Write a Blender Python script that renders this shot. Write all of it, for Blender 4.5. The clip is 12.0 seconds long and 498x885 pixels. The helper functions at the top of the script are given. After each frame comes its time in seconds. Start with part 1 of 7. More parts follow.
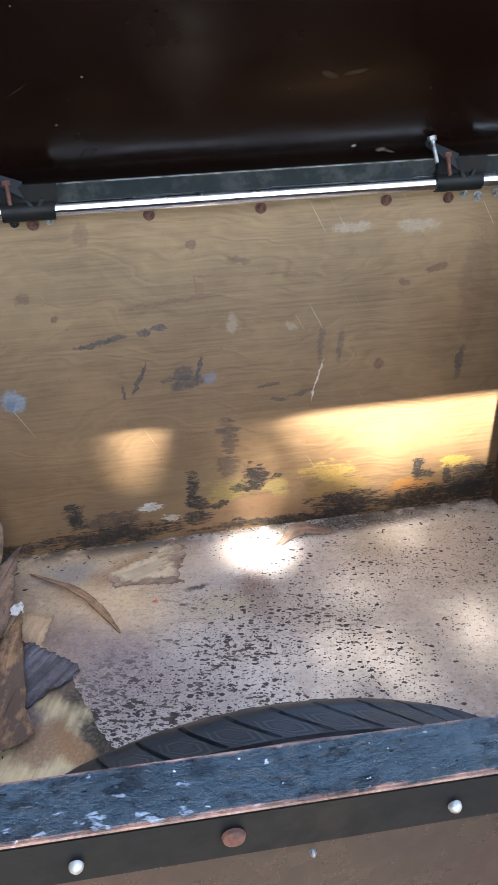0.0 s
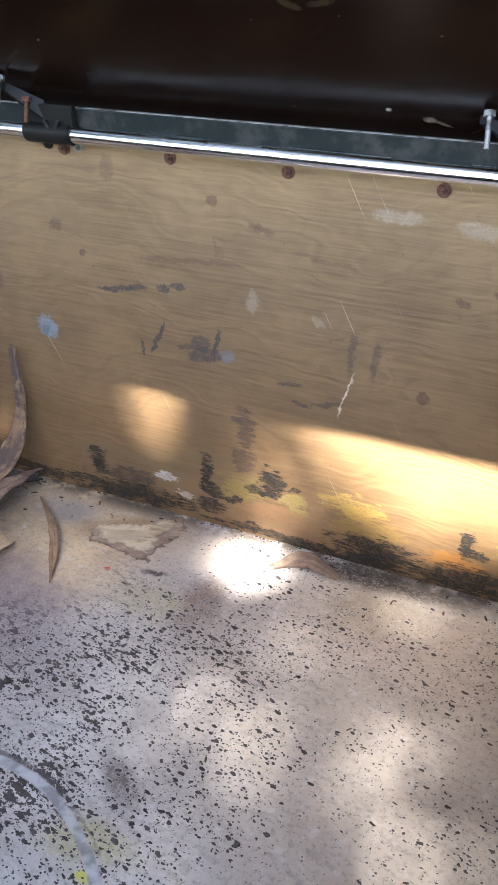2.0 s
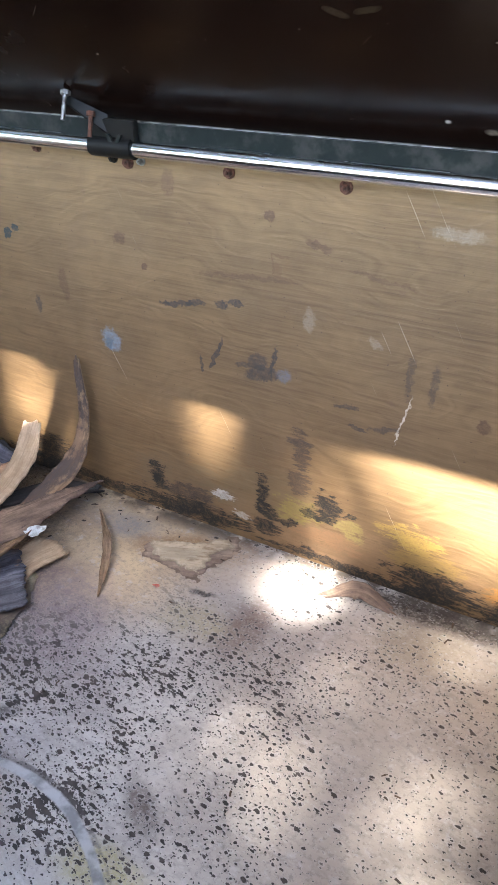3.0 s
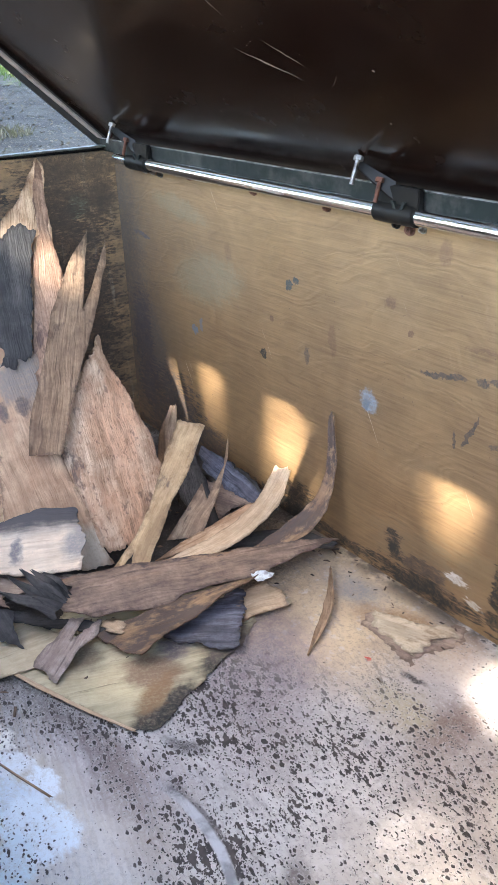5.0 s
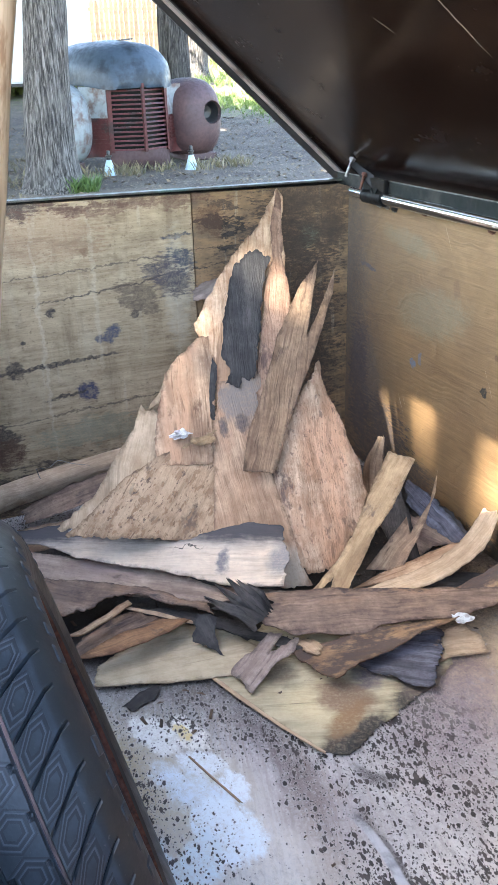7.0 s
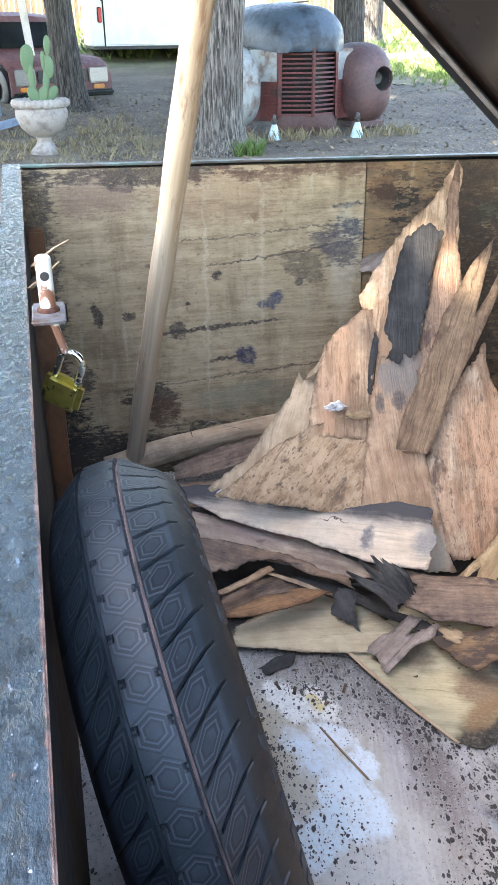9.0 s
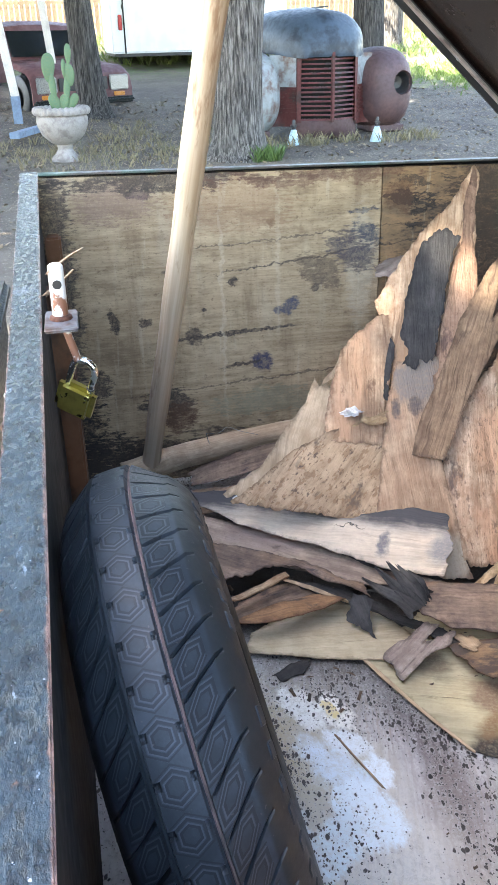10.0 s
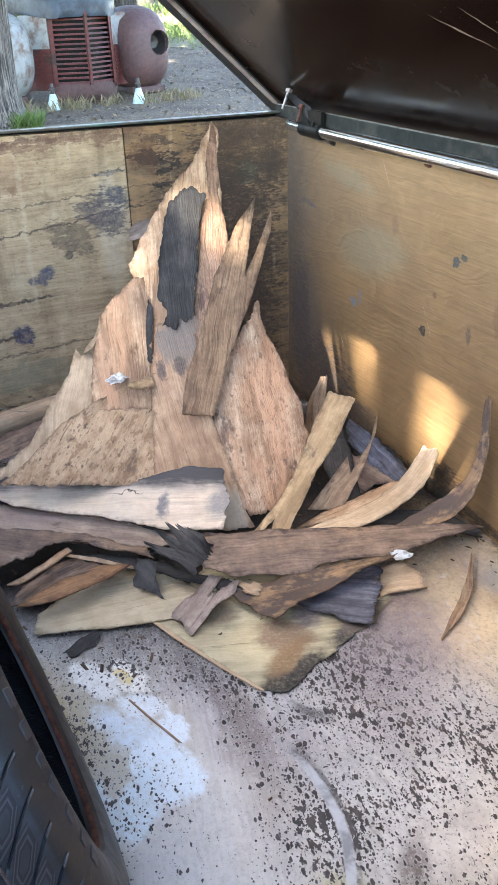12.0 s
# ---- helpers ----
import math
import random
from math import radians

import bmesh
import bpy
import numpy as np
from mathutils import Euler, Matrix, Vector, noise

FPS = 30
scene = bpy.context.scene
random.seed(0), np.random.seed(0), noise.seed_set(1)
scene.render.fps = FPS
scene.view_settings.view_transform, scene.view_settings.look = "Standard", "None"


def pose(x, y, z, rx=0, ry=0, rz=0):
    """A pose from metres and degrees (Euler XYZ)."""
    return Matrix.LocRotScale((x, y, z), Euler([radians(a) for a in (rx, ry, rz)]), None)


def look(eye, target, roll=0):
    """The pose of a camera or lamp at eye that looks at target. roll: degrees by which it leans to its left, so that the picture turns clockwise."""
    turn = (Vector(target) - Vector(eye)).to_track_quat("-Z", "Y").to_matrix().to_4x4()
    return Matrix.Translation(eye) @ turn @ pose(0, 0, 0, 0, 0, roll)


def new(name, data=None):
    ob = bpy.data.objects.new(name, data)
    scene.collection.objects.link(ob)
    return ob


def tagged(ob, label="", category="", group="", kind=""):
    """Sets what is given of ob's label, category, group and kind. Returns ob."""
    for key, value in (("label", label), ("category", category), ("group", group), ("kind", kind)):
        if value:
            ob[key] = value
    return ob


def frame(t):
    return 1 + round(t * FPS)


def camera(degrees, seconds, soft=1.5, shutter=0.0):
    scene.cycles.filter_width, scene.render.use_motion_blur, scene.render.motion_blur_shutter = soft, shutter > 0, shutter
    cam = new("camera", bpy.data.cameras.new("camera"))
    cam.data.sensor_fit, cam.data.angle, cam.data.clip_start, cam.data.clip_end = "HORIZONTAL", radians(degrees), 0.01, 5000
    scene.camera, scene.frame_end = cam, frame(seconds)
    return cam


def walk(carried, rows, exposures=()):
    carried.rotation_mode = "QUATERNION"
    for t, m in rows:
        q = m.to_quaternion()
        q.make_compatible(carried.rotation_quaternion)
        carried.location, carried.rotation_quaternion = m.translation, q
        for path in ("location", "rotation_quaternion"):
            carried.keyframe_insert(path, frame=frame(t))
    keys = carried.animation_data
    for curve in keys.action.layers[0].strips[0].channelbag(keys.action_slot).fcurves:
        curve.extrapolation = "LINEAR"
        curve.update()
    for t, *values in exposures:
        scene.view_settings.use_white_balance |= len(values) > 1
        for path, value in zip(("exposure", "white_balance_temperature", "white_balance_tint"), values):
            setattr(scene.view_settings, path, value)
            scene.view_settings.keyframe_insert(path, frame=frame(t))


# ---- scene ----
from mathutils import geometry

cam = camera(32.7, 12.0)
PATH = [
    (0, (0.991, -1.331, 0.955), (1.276, 0.385, -0.032), -1.7),
    (0.5, (1.18, -1.282, 0.938), (1.222, 0.442, -0.075), -2.0),
    (1, (1.335, -1.166, 0.92), (1.148, 0.553, -0.084), -3.1),
    (1.5, (1.485, -1.098, 0.899), (1.049, 0.57, -0.114), -3.0),
    (2, (1.673, -1.052, 0.892), (0.951, 0.495, -0.151), -0.4),
    (2.5, (1.723, -1.017, 0.883), (0.884, 0.468, -0.161), -0.9),
    (2.7, (1.723, -1.004, 0.879), (0.849, 0.473, -0.147), -1.4),
    (4.3, (1.753, -0.908, 0.886), (0.405, 0.247, -0.035), -2.6),
    (4.5, (1.754, -0.908, 0.886), (0.366, 0.209, -0.022), -2.4),
    (5, (1.747, -0.915, 0.891), (0.288, 0.126, 0.003), -2.3),
    (5.5, (1.739, -0.938, 0.894), (0.212, 0.023, 0.03), -2.2),
    (6, (1.735, -0.954, 0.895), (0.14, -0.088, 0.054), -2.4),
    (6.5, (1.734, -0.968, 0.901), (0.087, -0.185, 0.081), -2.2),
    (6.7, (1.735, -0.973, 0.9), (0.068, -0.225, 0.088), -2.0),
    (8.3, (1.723, -0.988, 0.895), (-0.012, -0.494, 0.031), -1.2),
    (8.5, (1.719, -0.995, 0.896), (-0.022, -0.526, 0.03), -0.8),
    (9, (1.718, -1.007, 0.898), (-0.043, -0.624, 0.03), -0.8),
    (9.5, (1.715, -1.006, 0.897), (-0.058, -0.681, 0.03), -1.1),
    (10, (1.719, -0.998, 0.9), (-0.056, -0.661, 0.043), -1.5),
    (10.5, (1.728, -0.98, 0.9), (-0.035, -0.571, 0.048), -2.1),
    (11, (1.733, -0.958, 0.892), (0.007, -0.451, 0.019), -2.4),
    (11.5, (1.743, -0.941, 0.892), (0.071, -0.33, -0.02), -2.3),
    (12, (1.738, -0.936, 0.893), (0.139, -0.185, -0.045), -1.9),
]
walk(cam, [(t, look(eye, target, roll)) for t, eye, target, roll in PATH], [(0, 3.35, 6450, 10), (0.5, 3.55, 6400, 10), (2.5, 3.4, 6500, 10), (5, 3.85, 6750, 10), (6.5, 3.95, 6800, 10), (9.5, 3.95, 7300, 10), (12, 4.0, 7250, 10)])

# ---- light ----
SUN_TO = Vector((0.04, -1.0, 1.365)).normalized()
world = bpy.data.worlds.new("sky")
scene.world = world
world.use_nodes = True
wn = world.node_tree
sky = wn.nodes.new("ShaderNodeTexSky")
sky.sky_type = "NISHITA"
sky.sun_disc = False
sky.sun_elevation = math.asin(SUN_TO.z)
sky.sun_rotation = math.atan2(SUN_TO.x, SUN_TO.y)
wn.links.new(sky.outputs[0], wn.nodes["Background"].inputs[0])
wn.nodes["Background"].inputs[1].default_value = 0.11
sun = new("sun", bpy.data.lights.new("sun", "SUN"))
sun.data.energy, sun.data.angle, sun.data.color = 5.0, radians(0.55), (1.0, 0.955, 0.89)
sun.matrix_world = look(SUN_TO * 20, (0, 0, 0))


# ---- small tools ----
def thing(name, label, category, group="", kind="", at=(0, 0, 0)):
    ob = new(name)
    ob.location = at
    ob.empty_display_size = 0.1
    return tagged(ob, label, category, group, kind)


def mesh_of(bm, name):
    me = bpy.data.meshes.new(name)
    bm.to_mesh(me)
    bm.free()
    return me


def smooth(me, angle=40):
    me.shade_smooth()
    me.set_sharp_from_angle(angle=radians(angle))
    return me


def part(name, bm, material, parent=None, label="", m=None, flat=False):
    me = mesh_of(bm, name)
    if not flat:
        smooth(me)
    me.materials.append(material)
    ob = new(name, me)
    if m is not None:
        ob.matrix_local = m
    if parent is not None:
        ob.parent = parent
    if label:
        ob["label"] = label
    return ob


def box(lo, hi, bevel=0.0, seg=2, bm=None):
    bm = bm or bmesh.new()
    c = [(a + b) / 2 for a, b in zip(lo, hi)]
    s = [abs(b - a) for a, b in zip(lo, hi)]
    made = bmesh.ops.create_cube(bm, size=1, matrix=Matrix.Translation(c) @ Matrix.Diagonal((*s, 1)))
    if bevel:
        es = list({e for v in made["verts"] for e in v.link_edges})
        bmesh.ops.bevel(bm, geom=es, offset=bevel, segments=seg, affect="EDGES", clamp_overlap=True)
    return bm


def tube(p, q, r1, r2=None, seg=16, bm=None, bevel=0.0):
    bm = bm or bmesh.new()
    p, q = Vector(p), Vector(q)
    m = Matrix.Translation((p + q) / 2) @ (q - p).to_track_quat("Z", "Y").to_matrix().to_4x4()
    made = bmesh.ops.create_cone(bm, cap_ends=True, segments=seg, radius1=r1, radius2=r1 if r2 is None else r2, depth=(q - p).length, matrix=m)
    if bevel:
        es = [e for e in {e for v in made["verts"] for e in v.link_edges} if any(len(f.verts) > 4 for f in e.link_faces)]
        bmesh.ops.bevel(bm, geom=es, offset=bevel, segments=2, affect="EDGES", clamp_overlap=True)
    return bm


def lathe(profile, seg=32, bm=None, m=None):
    bm = bm or bmesh.new()
    m = m or Matrix()
    rings = []
    for r, z in profile:
        rings.append([bm.verts.new(m @ Vector((r * math.cos(2 * math.pi * i / seg), r * math.sin(2 * math.pi * i / seg), z))) for i in range(seg)])
    for a, b in zip(rings, rings[1:]):
        for i in range(seg):
            j = (i + 1) % seg
            bm.faces.new((a[i], a[j], b[j], b[i]))
    bmesh.ops.recalc_face_normals(bm, faces=bm.faces)
    return bm


def hexa(quad_lo, quad_hi, bm=None, bevel=0.0):
    """A six-sided block from its lower and upper four corners."""
    bm = bm or bmesh.new()
    a = [bm.verts.new(p) for p in quad_lo]
    b = [bm.verts.new(p) for p in quad_hi]
    bm.faces.new(a[::-1])
    bm.faces.new(b)
    for i in range(4):
        j = (i + 1) % 4
        bm.faces.new((a[i], a[j], b[j], b[i]))
    bmesh.ops.recalc_face_normals(bm, faces=bm.faces)
    if bevel:
        bmesh.ops.bevel(bm, geom=bm.edges[:], offset=bevel, segments=2, affect="EDGES", clamp_overlap=True)
    return bm


def spline(points, n):
    """n points along a smooth curve through the given ones."""
    pts = [Vector(p) for p in points]
    pts = [2 * pts[0] - pts[1]] + pts + [2 * pts[-1] - pts[-2]]
    out = []
    for k in range(n):
        u = k / (n - 1) * (len(pts) - 3)
        i = min(int(u), len(pts) - 4)
        t = u - i
        a, b, c, d = pts[i:i + 4]
        out.append(0.5 * (2 * b + (c - a) * t + (2 * a - 5 * b + 4 * c - d) * t * t + (3 * b - a - 3 * c + d) * t ** 3))
    return out


# ---- materials ----
class Mat:
    """A node material that is built line by line."""

    def __init__(self, name, rough=0.7, metal=0.0, spec=0.5):
        self.mat = bpy.data.materials.new(name)
        self.mat.use_nodes = True
        self.nt = self.mat.node_tree
        self.bsdf = self.nt.nodes["Principled BSDF"]
        self.bsdf.inputs["Roughness"].default_value = rough
        self.bsdf.inputs["Metallic"].default_value = metal
        self.bsdf.inputs["Specular IOR Level"].default_value = spec

    def node(self, kind, put=None, out=0, **props):
        n = self.nt.nodes.new("ShaderNode" + kind)
        if "operation" in props:
            n.operation = props["operation"]
        if props.get("use_clamp"):
            n.use_clamp = True
        if "interpolation_type" in props:
            n.interpolation_type = props["interpolation_type"]
        if "rotation_type" in props:
            n.rotation_type = props["rotation_type"]
        if "wave_type" in props:
            n.wave_type, n.bands_direction = props["wave_type"], props["bands_direction"]
        for k, v in (put or {}).items():
            self.plug(n.inputs[k], v)
        return n.outputs[out]

    def plug(self, socket, v):
        if isinstance(v, bpy.types.NodeSocket):
            self.nt.links.new(v, socket)
        elif socket.type == "RGBA" and len(v) == 3:
            socket.default_value = (*v, 1)
        else:
            socket.default_value = v

    def coords(self, space="Object"):
        n = self.nt.nodes.new("ShaderNodeTexCoord")
        return n.outputs[space]

    def math(self, op, a, b=0.0, c=0.0, clamp=False):
        return self.node("Math", {0: a, 1: b, 2: c}, operation=op, use_clamp=clamp)

    def scaled(self, v, s):
        return self.node("VectorMath", {0: v, 1: s}, operation="MULTIPLY")

    def axes(self, v, order):
        s = self.nt.nodes.new("ShaderNodeSeparateXYZ")
        self.plug(s.inputs[0], v)
        c = self.nt.nodes.new("ShaderNodeCombineXYZ")
        for i, o in enumerate(order):
            self.nt.links.new(s.outputs["xyz".index(o)], c.inputs[i])
        return c.outputs[0]

    def noise(self, v, scale, detail=4.0, rough=0.55, distort=0.0):
        return self.node("TexNoise", {"Vector": v, "Scale": scale, "Detail": detail, "Roughness": rough, "Distortion": distort})

    def steps(self, v, lo, hi, a=0.0, b=1.0):
        return self.node("MapRange", {0: v, 1: lo, 2: hi, 3: a, 4: b}, interpolation_type="SMOOTHSTEP")

    def mix(self, f, a, b, mode="MIX"):
        n = self.nt.nodes.new("ShaderNodeMix")
        n.data_type, n.blend_type = "RGBA", mode
        self.plug(n.inputs[0], f)
        self.plug(n.inputs[6], a)
        self.plug(n.inputs[7], b)
        return n.outputs[2]

    def ramp(self, v, stops):
        n = self.nt.nodes.new("ShaderNodeValToRGB")
        e = n.color_ramp.elements
        while len(e) < len(stops):
            e.new(0.5)
        for x, (p, c) in zip(e, stops):
            x.position, x.color = p, (*c, 1)
        self.plug(n.inputs[0], v)
        return n.outputs[0]

    def spot(self, v, x, y, rx, ry, turn=0.0, soft=0.5):
        """1 inside an ellipse of the plane, 0 outside."""
        d = self.node("VectorMath", {0: v, 1: (x, y, 0)}, operation="SUBTRACT")
        if turn:
            d = self.node("VectorRotate", {"Vector": d, "Angle": radians(-turn)}, rotation_type="Z_AXIS")
        d = self.scaled(d, (1 / rx, 1 / ry, 0))
        n = self.nt.nodes.new("ShaderNodeVectorMath")
        n.operation = "LENGTH"
        self.plug(n.inputs[0], d)
        return self.steps(n.outputs["Value"], 1 - soft, 1 + soft, 1.0, 0.0)

    def bump(self, h, dist=0.002, strength=0.6):
        n = self.node("Bump", {"Strength": strength, "Distance": dist, "Height": h})
        self.plug(self.bsdf.inputs["Normal"], n)

    def done(self, color=None, rough=None, metal=None):
        for k, v in (("Base Color", color), ("Roughness", rough), ("Metallic", metal)):
            if v is not None:
                self.plug(self.bsdf.inputs[k], v)
        return self.mat


def wobbled(m, p, amount, scale):
    """The plane's coordinates, shaken so that spots get ragged edges."""
    n = m.node("TexNoise", {"Vector": p, "Scale": scale, "Detail": 5.0, "Roughness": 0.65}, out=1)
    n = m.node("VectorMath", {0: n, 1: (0.5, 0.5, 0.5)}, operation="SUBTRACT")
    n = m.node("VectorMath", {0: n, "Scale": amount}, operation="SCALE")
    return m.node("VectorMath", {0: p, 1: n}, operation="ADD")


def spots_on(m, col, p, rows, grain=None):
    """Lay stains and painted shade over a colour: rows of x, y, rx, ry, turn, soft, strength, colour; grain breaks them
    up into flecks.
    """
    mott = m.math("ADD", m.math("MULTIPLY", m.noise(p, 240.0, 3, 0.7), 0.6), m.math("MULTIPLY", m.noise(p, 75.0, 4, 0.7), 0.5))
    mott = m.steps(mott, 0.42, 0.72, 1.25, 0.55)
    for x, y, rx, ry, turn, soft, strength, c in rows:
        f = m.spot(p, x, y, rx, ry, turn, soft)
        if grain is not None:
            f = m.math("MULTIPLY", m.steps(m.math("ADD", f, grain), 0.28, 0.80), m.steps(f, 0.02, 0.35))
        col = m.mix(m.math("MULTIPLY", m.math("MULTIPLY", f, mott), strength, clamp=True), col, c)
    return col


def flecks(m, p, sx, sy, amount):
    n = m.math("ADD", m.math("MULTIPLY", m.noise(m.scaled(p, (sx, sy, 1)), 1.0, 5, 0.7), 0.65), m.math("MULTIPLY", m.noise(m.scaled(p, (sx * 0.3, sy * 0.3, 1)), 1.0, 3), 0.35))
    return m.math("MULTIPLY", m.math("SUBTRACT", n, 0.5), amount)


def plywood(m, p, light, dark, bands=16.0):
    """Rotary-cut veneer with wavy figure and fine fibres along the first axis."""
    low = m.noise(m.scaled(p, (1.2, 3.0, 1)), 2.2, 3)
    q = m.node("VectorMath", {0: m.scaled(p, (0.22, 1.0, 1)), 1: m.node("CombineXYZ", {1: m.math("MULTIPLY", low, 0.30)})}, operation="ADD")
    wave = m.node("TexWave", {"Vector": q, "Scale": bands, "Distortion": 11.0, "Detail": 3.5, "Detail Scale": 1.1, "Detail Roughness": 0.6}, out=1, wave_type="BANDS", bands_direction="Y")
    fib = m.noise(m.scaled(p, (6.0, 220.0, 1)), 1.0, 3, 0.7)
    mid = m.noise(m.scaled(q, (4.0, 46.0, 1)), 1.0, 5, 0.68)
    f = m.math("ADD", m.math("MULTIPLY", wave, 0.032), m.math("ADD", m.math("MULTIPLY", fib, 0.42), m.math("ADD", m.math("MULTIPLY", mid, 0.33), m.math("MULTIPLY", m.noise(p, 5.0, 6, 0.65), 0.42))))
    col = m.mix(m.steps(f, 0.42, 0.88), light, dark)
    return col, fib, wave


def make_wall_north():
    m = Mat("plywood_north", 0.62)
    p = m.axes(m.coords(), "xzy")
    col, fib, wave = plywood(m, p, (0.250, 0.154, 0.072), (0.115, 0.066, 0.030))
    grime = m.noise(m.scaled(p, (1.5, 1.0, 1)), 3.2, 6, 0.65)
    col = m.mix(m.steps(grime, 0.46, 0.72, 0, 0.5), col, (0.180, 0.112, 0.055))
    col = m.mix(m.steps(m.noise(p, 26.0, 4, 0.65), 0.62, 0.74, 0, 0.65), col, (0.17, 0.10, 0.055))
    col = m.mix(m.steps(m.noise(m.scaled(p, (1.0, 0.6, 1)), 11.0, 5, 0.7), 0.56, 0.72, 0, 0.5), col, (0.20, 0.125, 0.065))
    col = m.mix(m.steps(m.noise(m.scaled(p, (1, 1, 1)), 150.0, 2), 0.70, 0.75, 0, 0.75), col, (0.09, 0.055, 0.035))
    scr = m.noise(m.scaled(m.node("VectorRotate", {"Vector": p, "Angle": radians(62)}, rotation_type="Z_AXIS"), (5.0, 240.0, 1)), 1.0, 2)
    col = m.mix(m.math("MULTIPLY", m.steps(scr, 0.71, 0.74), m.steps(m.noise(p, 4.0, 2), 0.52, 0.6, 0, 0.5)), col, (0.62, 0.50, 0.36))
    e = wobbled(m, wobbled(m, p, 0.022, 30.0), 0.012, 110.0)
    f = wobbled(m, p, 0.055, 22.0)
    black, brown, blue, pale, grey = (0.02, 0.018, 0.016), (0.11, 0.058, 0.034), (0.10, 0.14, 0.22), (0.56, 0.50, 0.42), (0.055, 0.046, 0.042)
    rows = [
        (1.138, 0.488, 0.007, 0.010, 0, 0.3, 0.55, (0.17, 0.095, 0.045)), (1.153, 0.500, 0.010, 0.011, 0, 0.3, 0.45, (0.19, 0.11, 0.05)), (1.146, 0.510, 0.016, 0.0025, 0, 0.3, 0.6, (0.15, 0.085, 0.04)), (1.146, 0.4795, 0.016, 0.0022, 0, 0.3, 0.6, (0.15, 0.085, 0.04)), (1.1305, 0.495, 0.0022, 0.016, 0, 0.3, 0.6, (0.15, 0.085, 0.04)),
        (1.338, 0.302, 0.0016, 0.043, -13, 0.4, 0.8, (0.66, 0.56, 0.44)), (1.545, 0.49, 0.02, 0.008, 12, 0.5, 0.7, brown), (1.49, 0.47, 0.012, 0.006, -20, 0.5, 0.6, brown), (1.10, 0.338, 0.020, 0.014, 30, 0.6, 0.7, grey), (1.075, 0.33, 0.014, 0.006, 0, 0.6, 0.6, grey), (1.145, 0.328, 0.014, 0.010, 20, 0.7, 0.5, (0.16, 0.18, 0.24)),
        (1.09, 0.47, 0.09, 0.004, 4, 0.6, 0.45, brown), (1.30, 0.50, 0.05, 0.004, -6, 0.6, 0.4, brown), (1.62, 0.45, 0.03, 0.10, 0, 0.9, 0.35, brown), (1.25, 0.30, 0.02, 0.004, 10, 0.5, 0.6, grey), (1.27, 0.272, 0.018, 0.003, -4, 0.5, 0.7, grey), (0.72, 0.40, 0.010, 0.03, 5, 0.8, 0.4, brown), (0.42, 0.50, 0.012, 0.02, 0, 0.8, 0.4, brown), (0.55, 0.40, 0.006, 0.006, 0, 0.4, 0.7, brown),
        (0.955, 0.407, 0.030, 0.0045, 6, 0.5, 0.85, grey), (0.99, 0.414, 0.020, 0.005, 12, 0.5, 0.85, grey), (1.040, 0.421, 0.014, 0.005, 8, 0.5, 0.85, grey), (1.066, 0.427, 0.014, 0.004, 4, 0.5, 0.8, grey),
        (0.995, 0.315, 0.0035, 0.015, 4, 0.4, 0.85, grey), (1.026, 0.338, 0.0035, 0.032, -26, 0.4, 0.85, grey),
        (1.108, 0.322, 0.030, 0.011, 14, 0.7, 0.75, grey), (1.128, 0.346, 0.0045, 0.026, -14, 0.5, 0.85, grey),
        (0.812, 0.318, 0.019, 0.022, 20, 0.8, 0.8, (0.22, 0.26, 0.30)), (0.806, 0.312, 0.008, 0.012, 0, 0.7, 0.7, (0.10, 0.13, 0.17)),
        (1.394, 0.572, 0.034, 0.010, 0, 0.8, 0.2, pale), (1.508, 0.568, 0.036, 0.010, 0, 0.8, 0.18, pale),
        (1.189, 0.424, 0.009, 0.018, 0, 0.8, 0.18, pale), (1.292, 0.408, 0.012, 0.005, -35, 0.8, 0.2, pale),
        (1.345, 0.37, 0.006, 0.035, -4, 0.8, 0.45, grey), (1.379, 0.363, 0.006, 0.035, -4, 0.8, 0.5, grey), (1.605, 0.31, 0.008, 0.036, -8, 0.7, 0.7, grey),
        (1.452, 0.324, 0.010, 0.012, 0, 0.6, 0.7, brown), (1.312, 0.281, 0.026, 0.005, 8, 0.7, 0.6, grey),
        (1.127, 0.565, 0.009, 0.009, 0, 0.5, 0.7, brown), (1.203, 0.533, 0.018, 0.005, -14, 0.5, 0.6, brown),
        (0.900, 0.459, 0.007, 0.006, 0, 0.5, 0.7, brown), (0.853, 0.497, 0.012, 0.010, 0, 0.7, 0.6, brown), (0.957, 0.592, 0.012, 0.020, 0, 0.7, 0.5, brown),
        (0.090, 0.481, 0.034, 0.005, -4, 0.25, 0.9, (0.05, 0.07, 0.13)), (0.604, 0.473, 0.010, 0.009, 0, 0.3, 0.95, (0.04, 0.05, 0.05)), (0.625, 0.481, 0.009, 0.006, 0, 0.3, 0.95, (0.04, 0.05, 0.05)),
        (0.525, 0.323, 0.009, 0.011, 0, 0.4, 0.95, black), (0.285, 0.312, 0.012, 0.010, 0, 0.5, 0.8, blue), (0.310, 0.330, 0.006, 0.014, 0, 0.5, 0.6, blue),
        (0.653, 0.355, 0.008, 0.018, 0, 0.6, 0.6, grey), (0.34, 0.43, 0.12, 0.05, 10, 0.9, 0.35, (0.20, 0.20, 0.14)), (0.25, 0.56, 0.10, 0.02, -8, 0.9, 0.4, (0.19, 0.19, 0.14)),
        (0.10, 0.24, 0.05, 0.12, 20, 0.8, 0.5, (0.09, 0.08, 0.08)),
    ]
    col = spots_on(m, col, e, rows, flecks(m, p, 160.0, 190.0, 1.5))
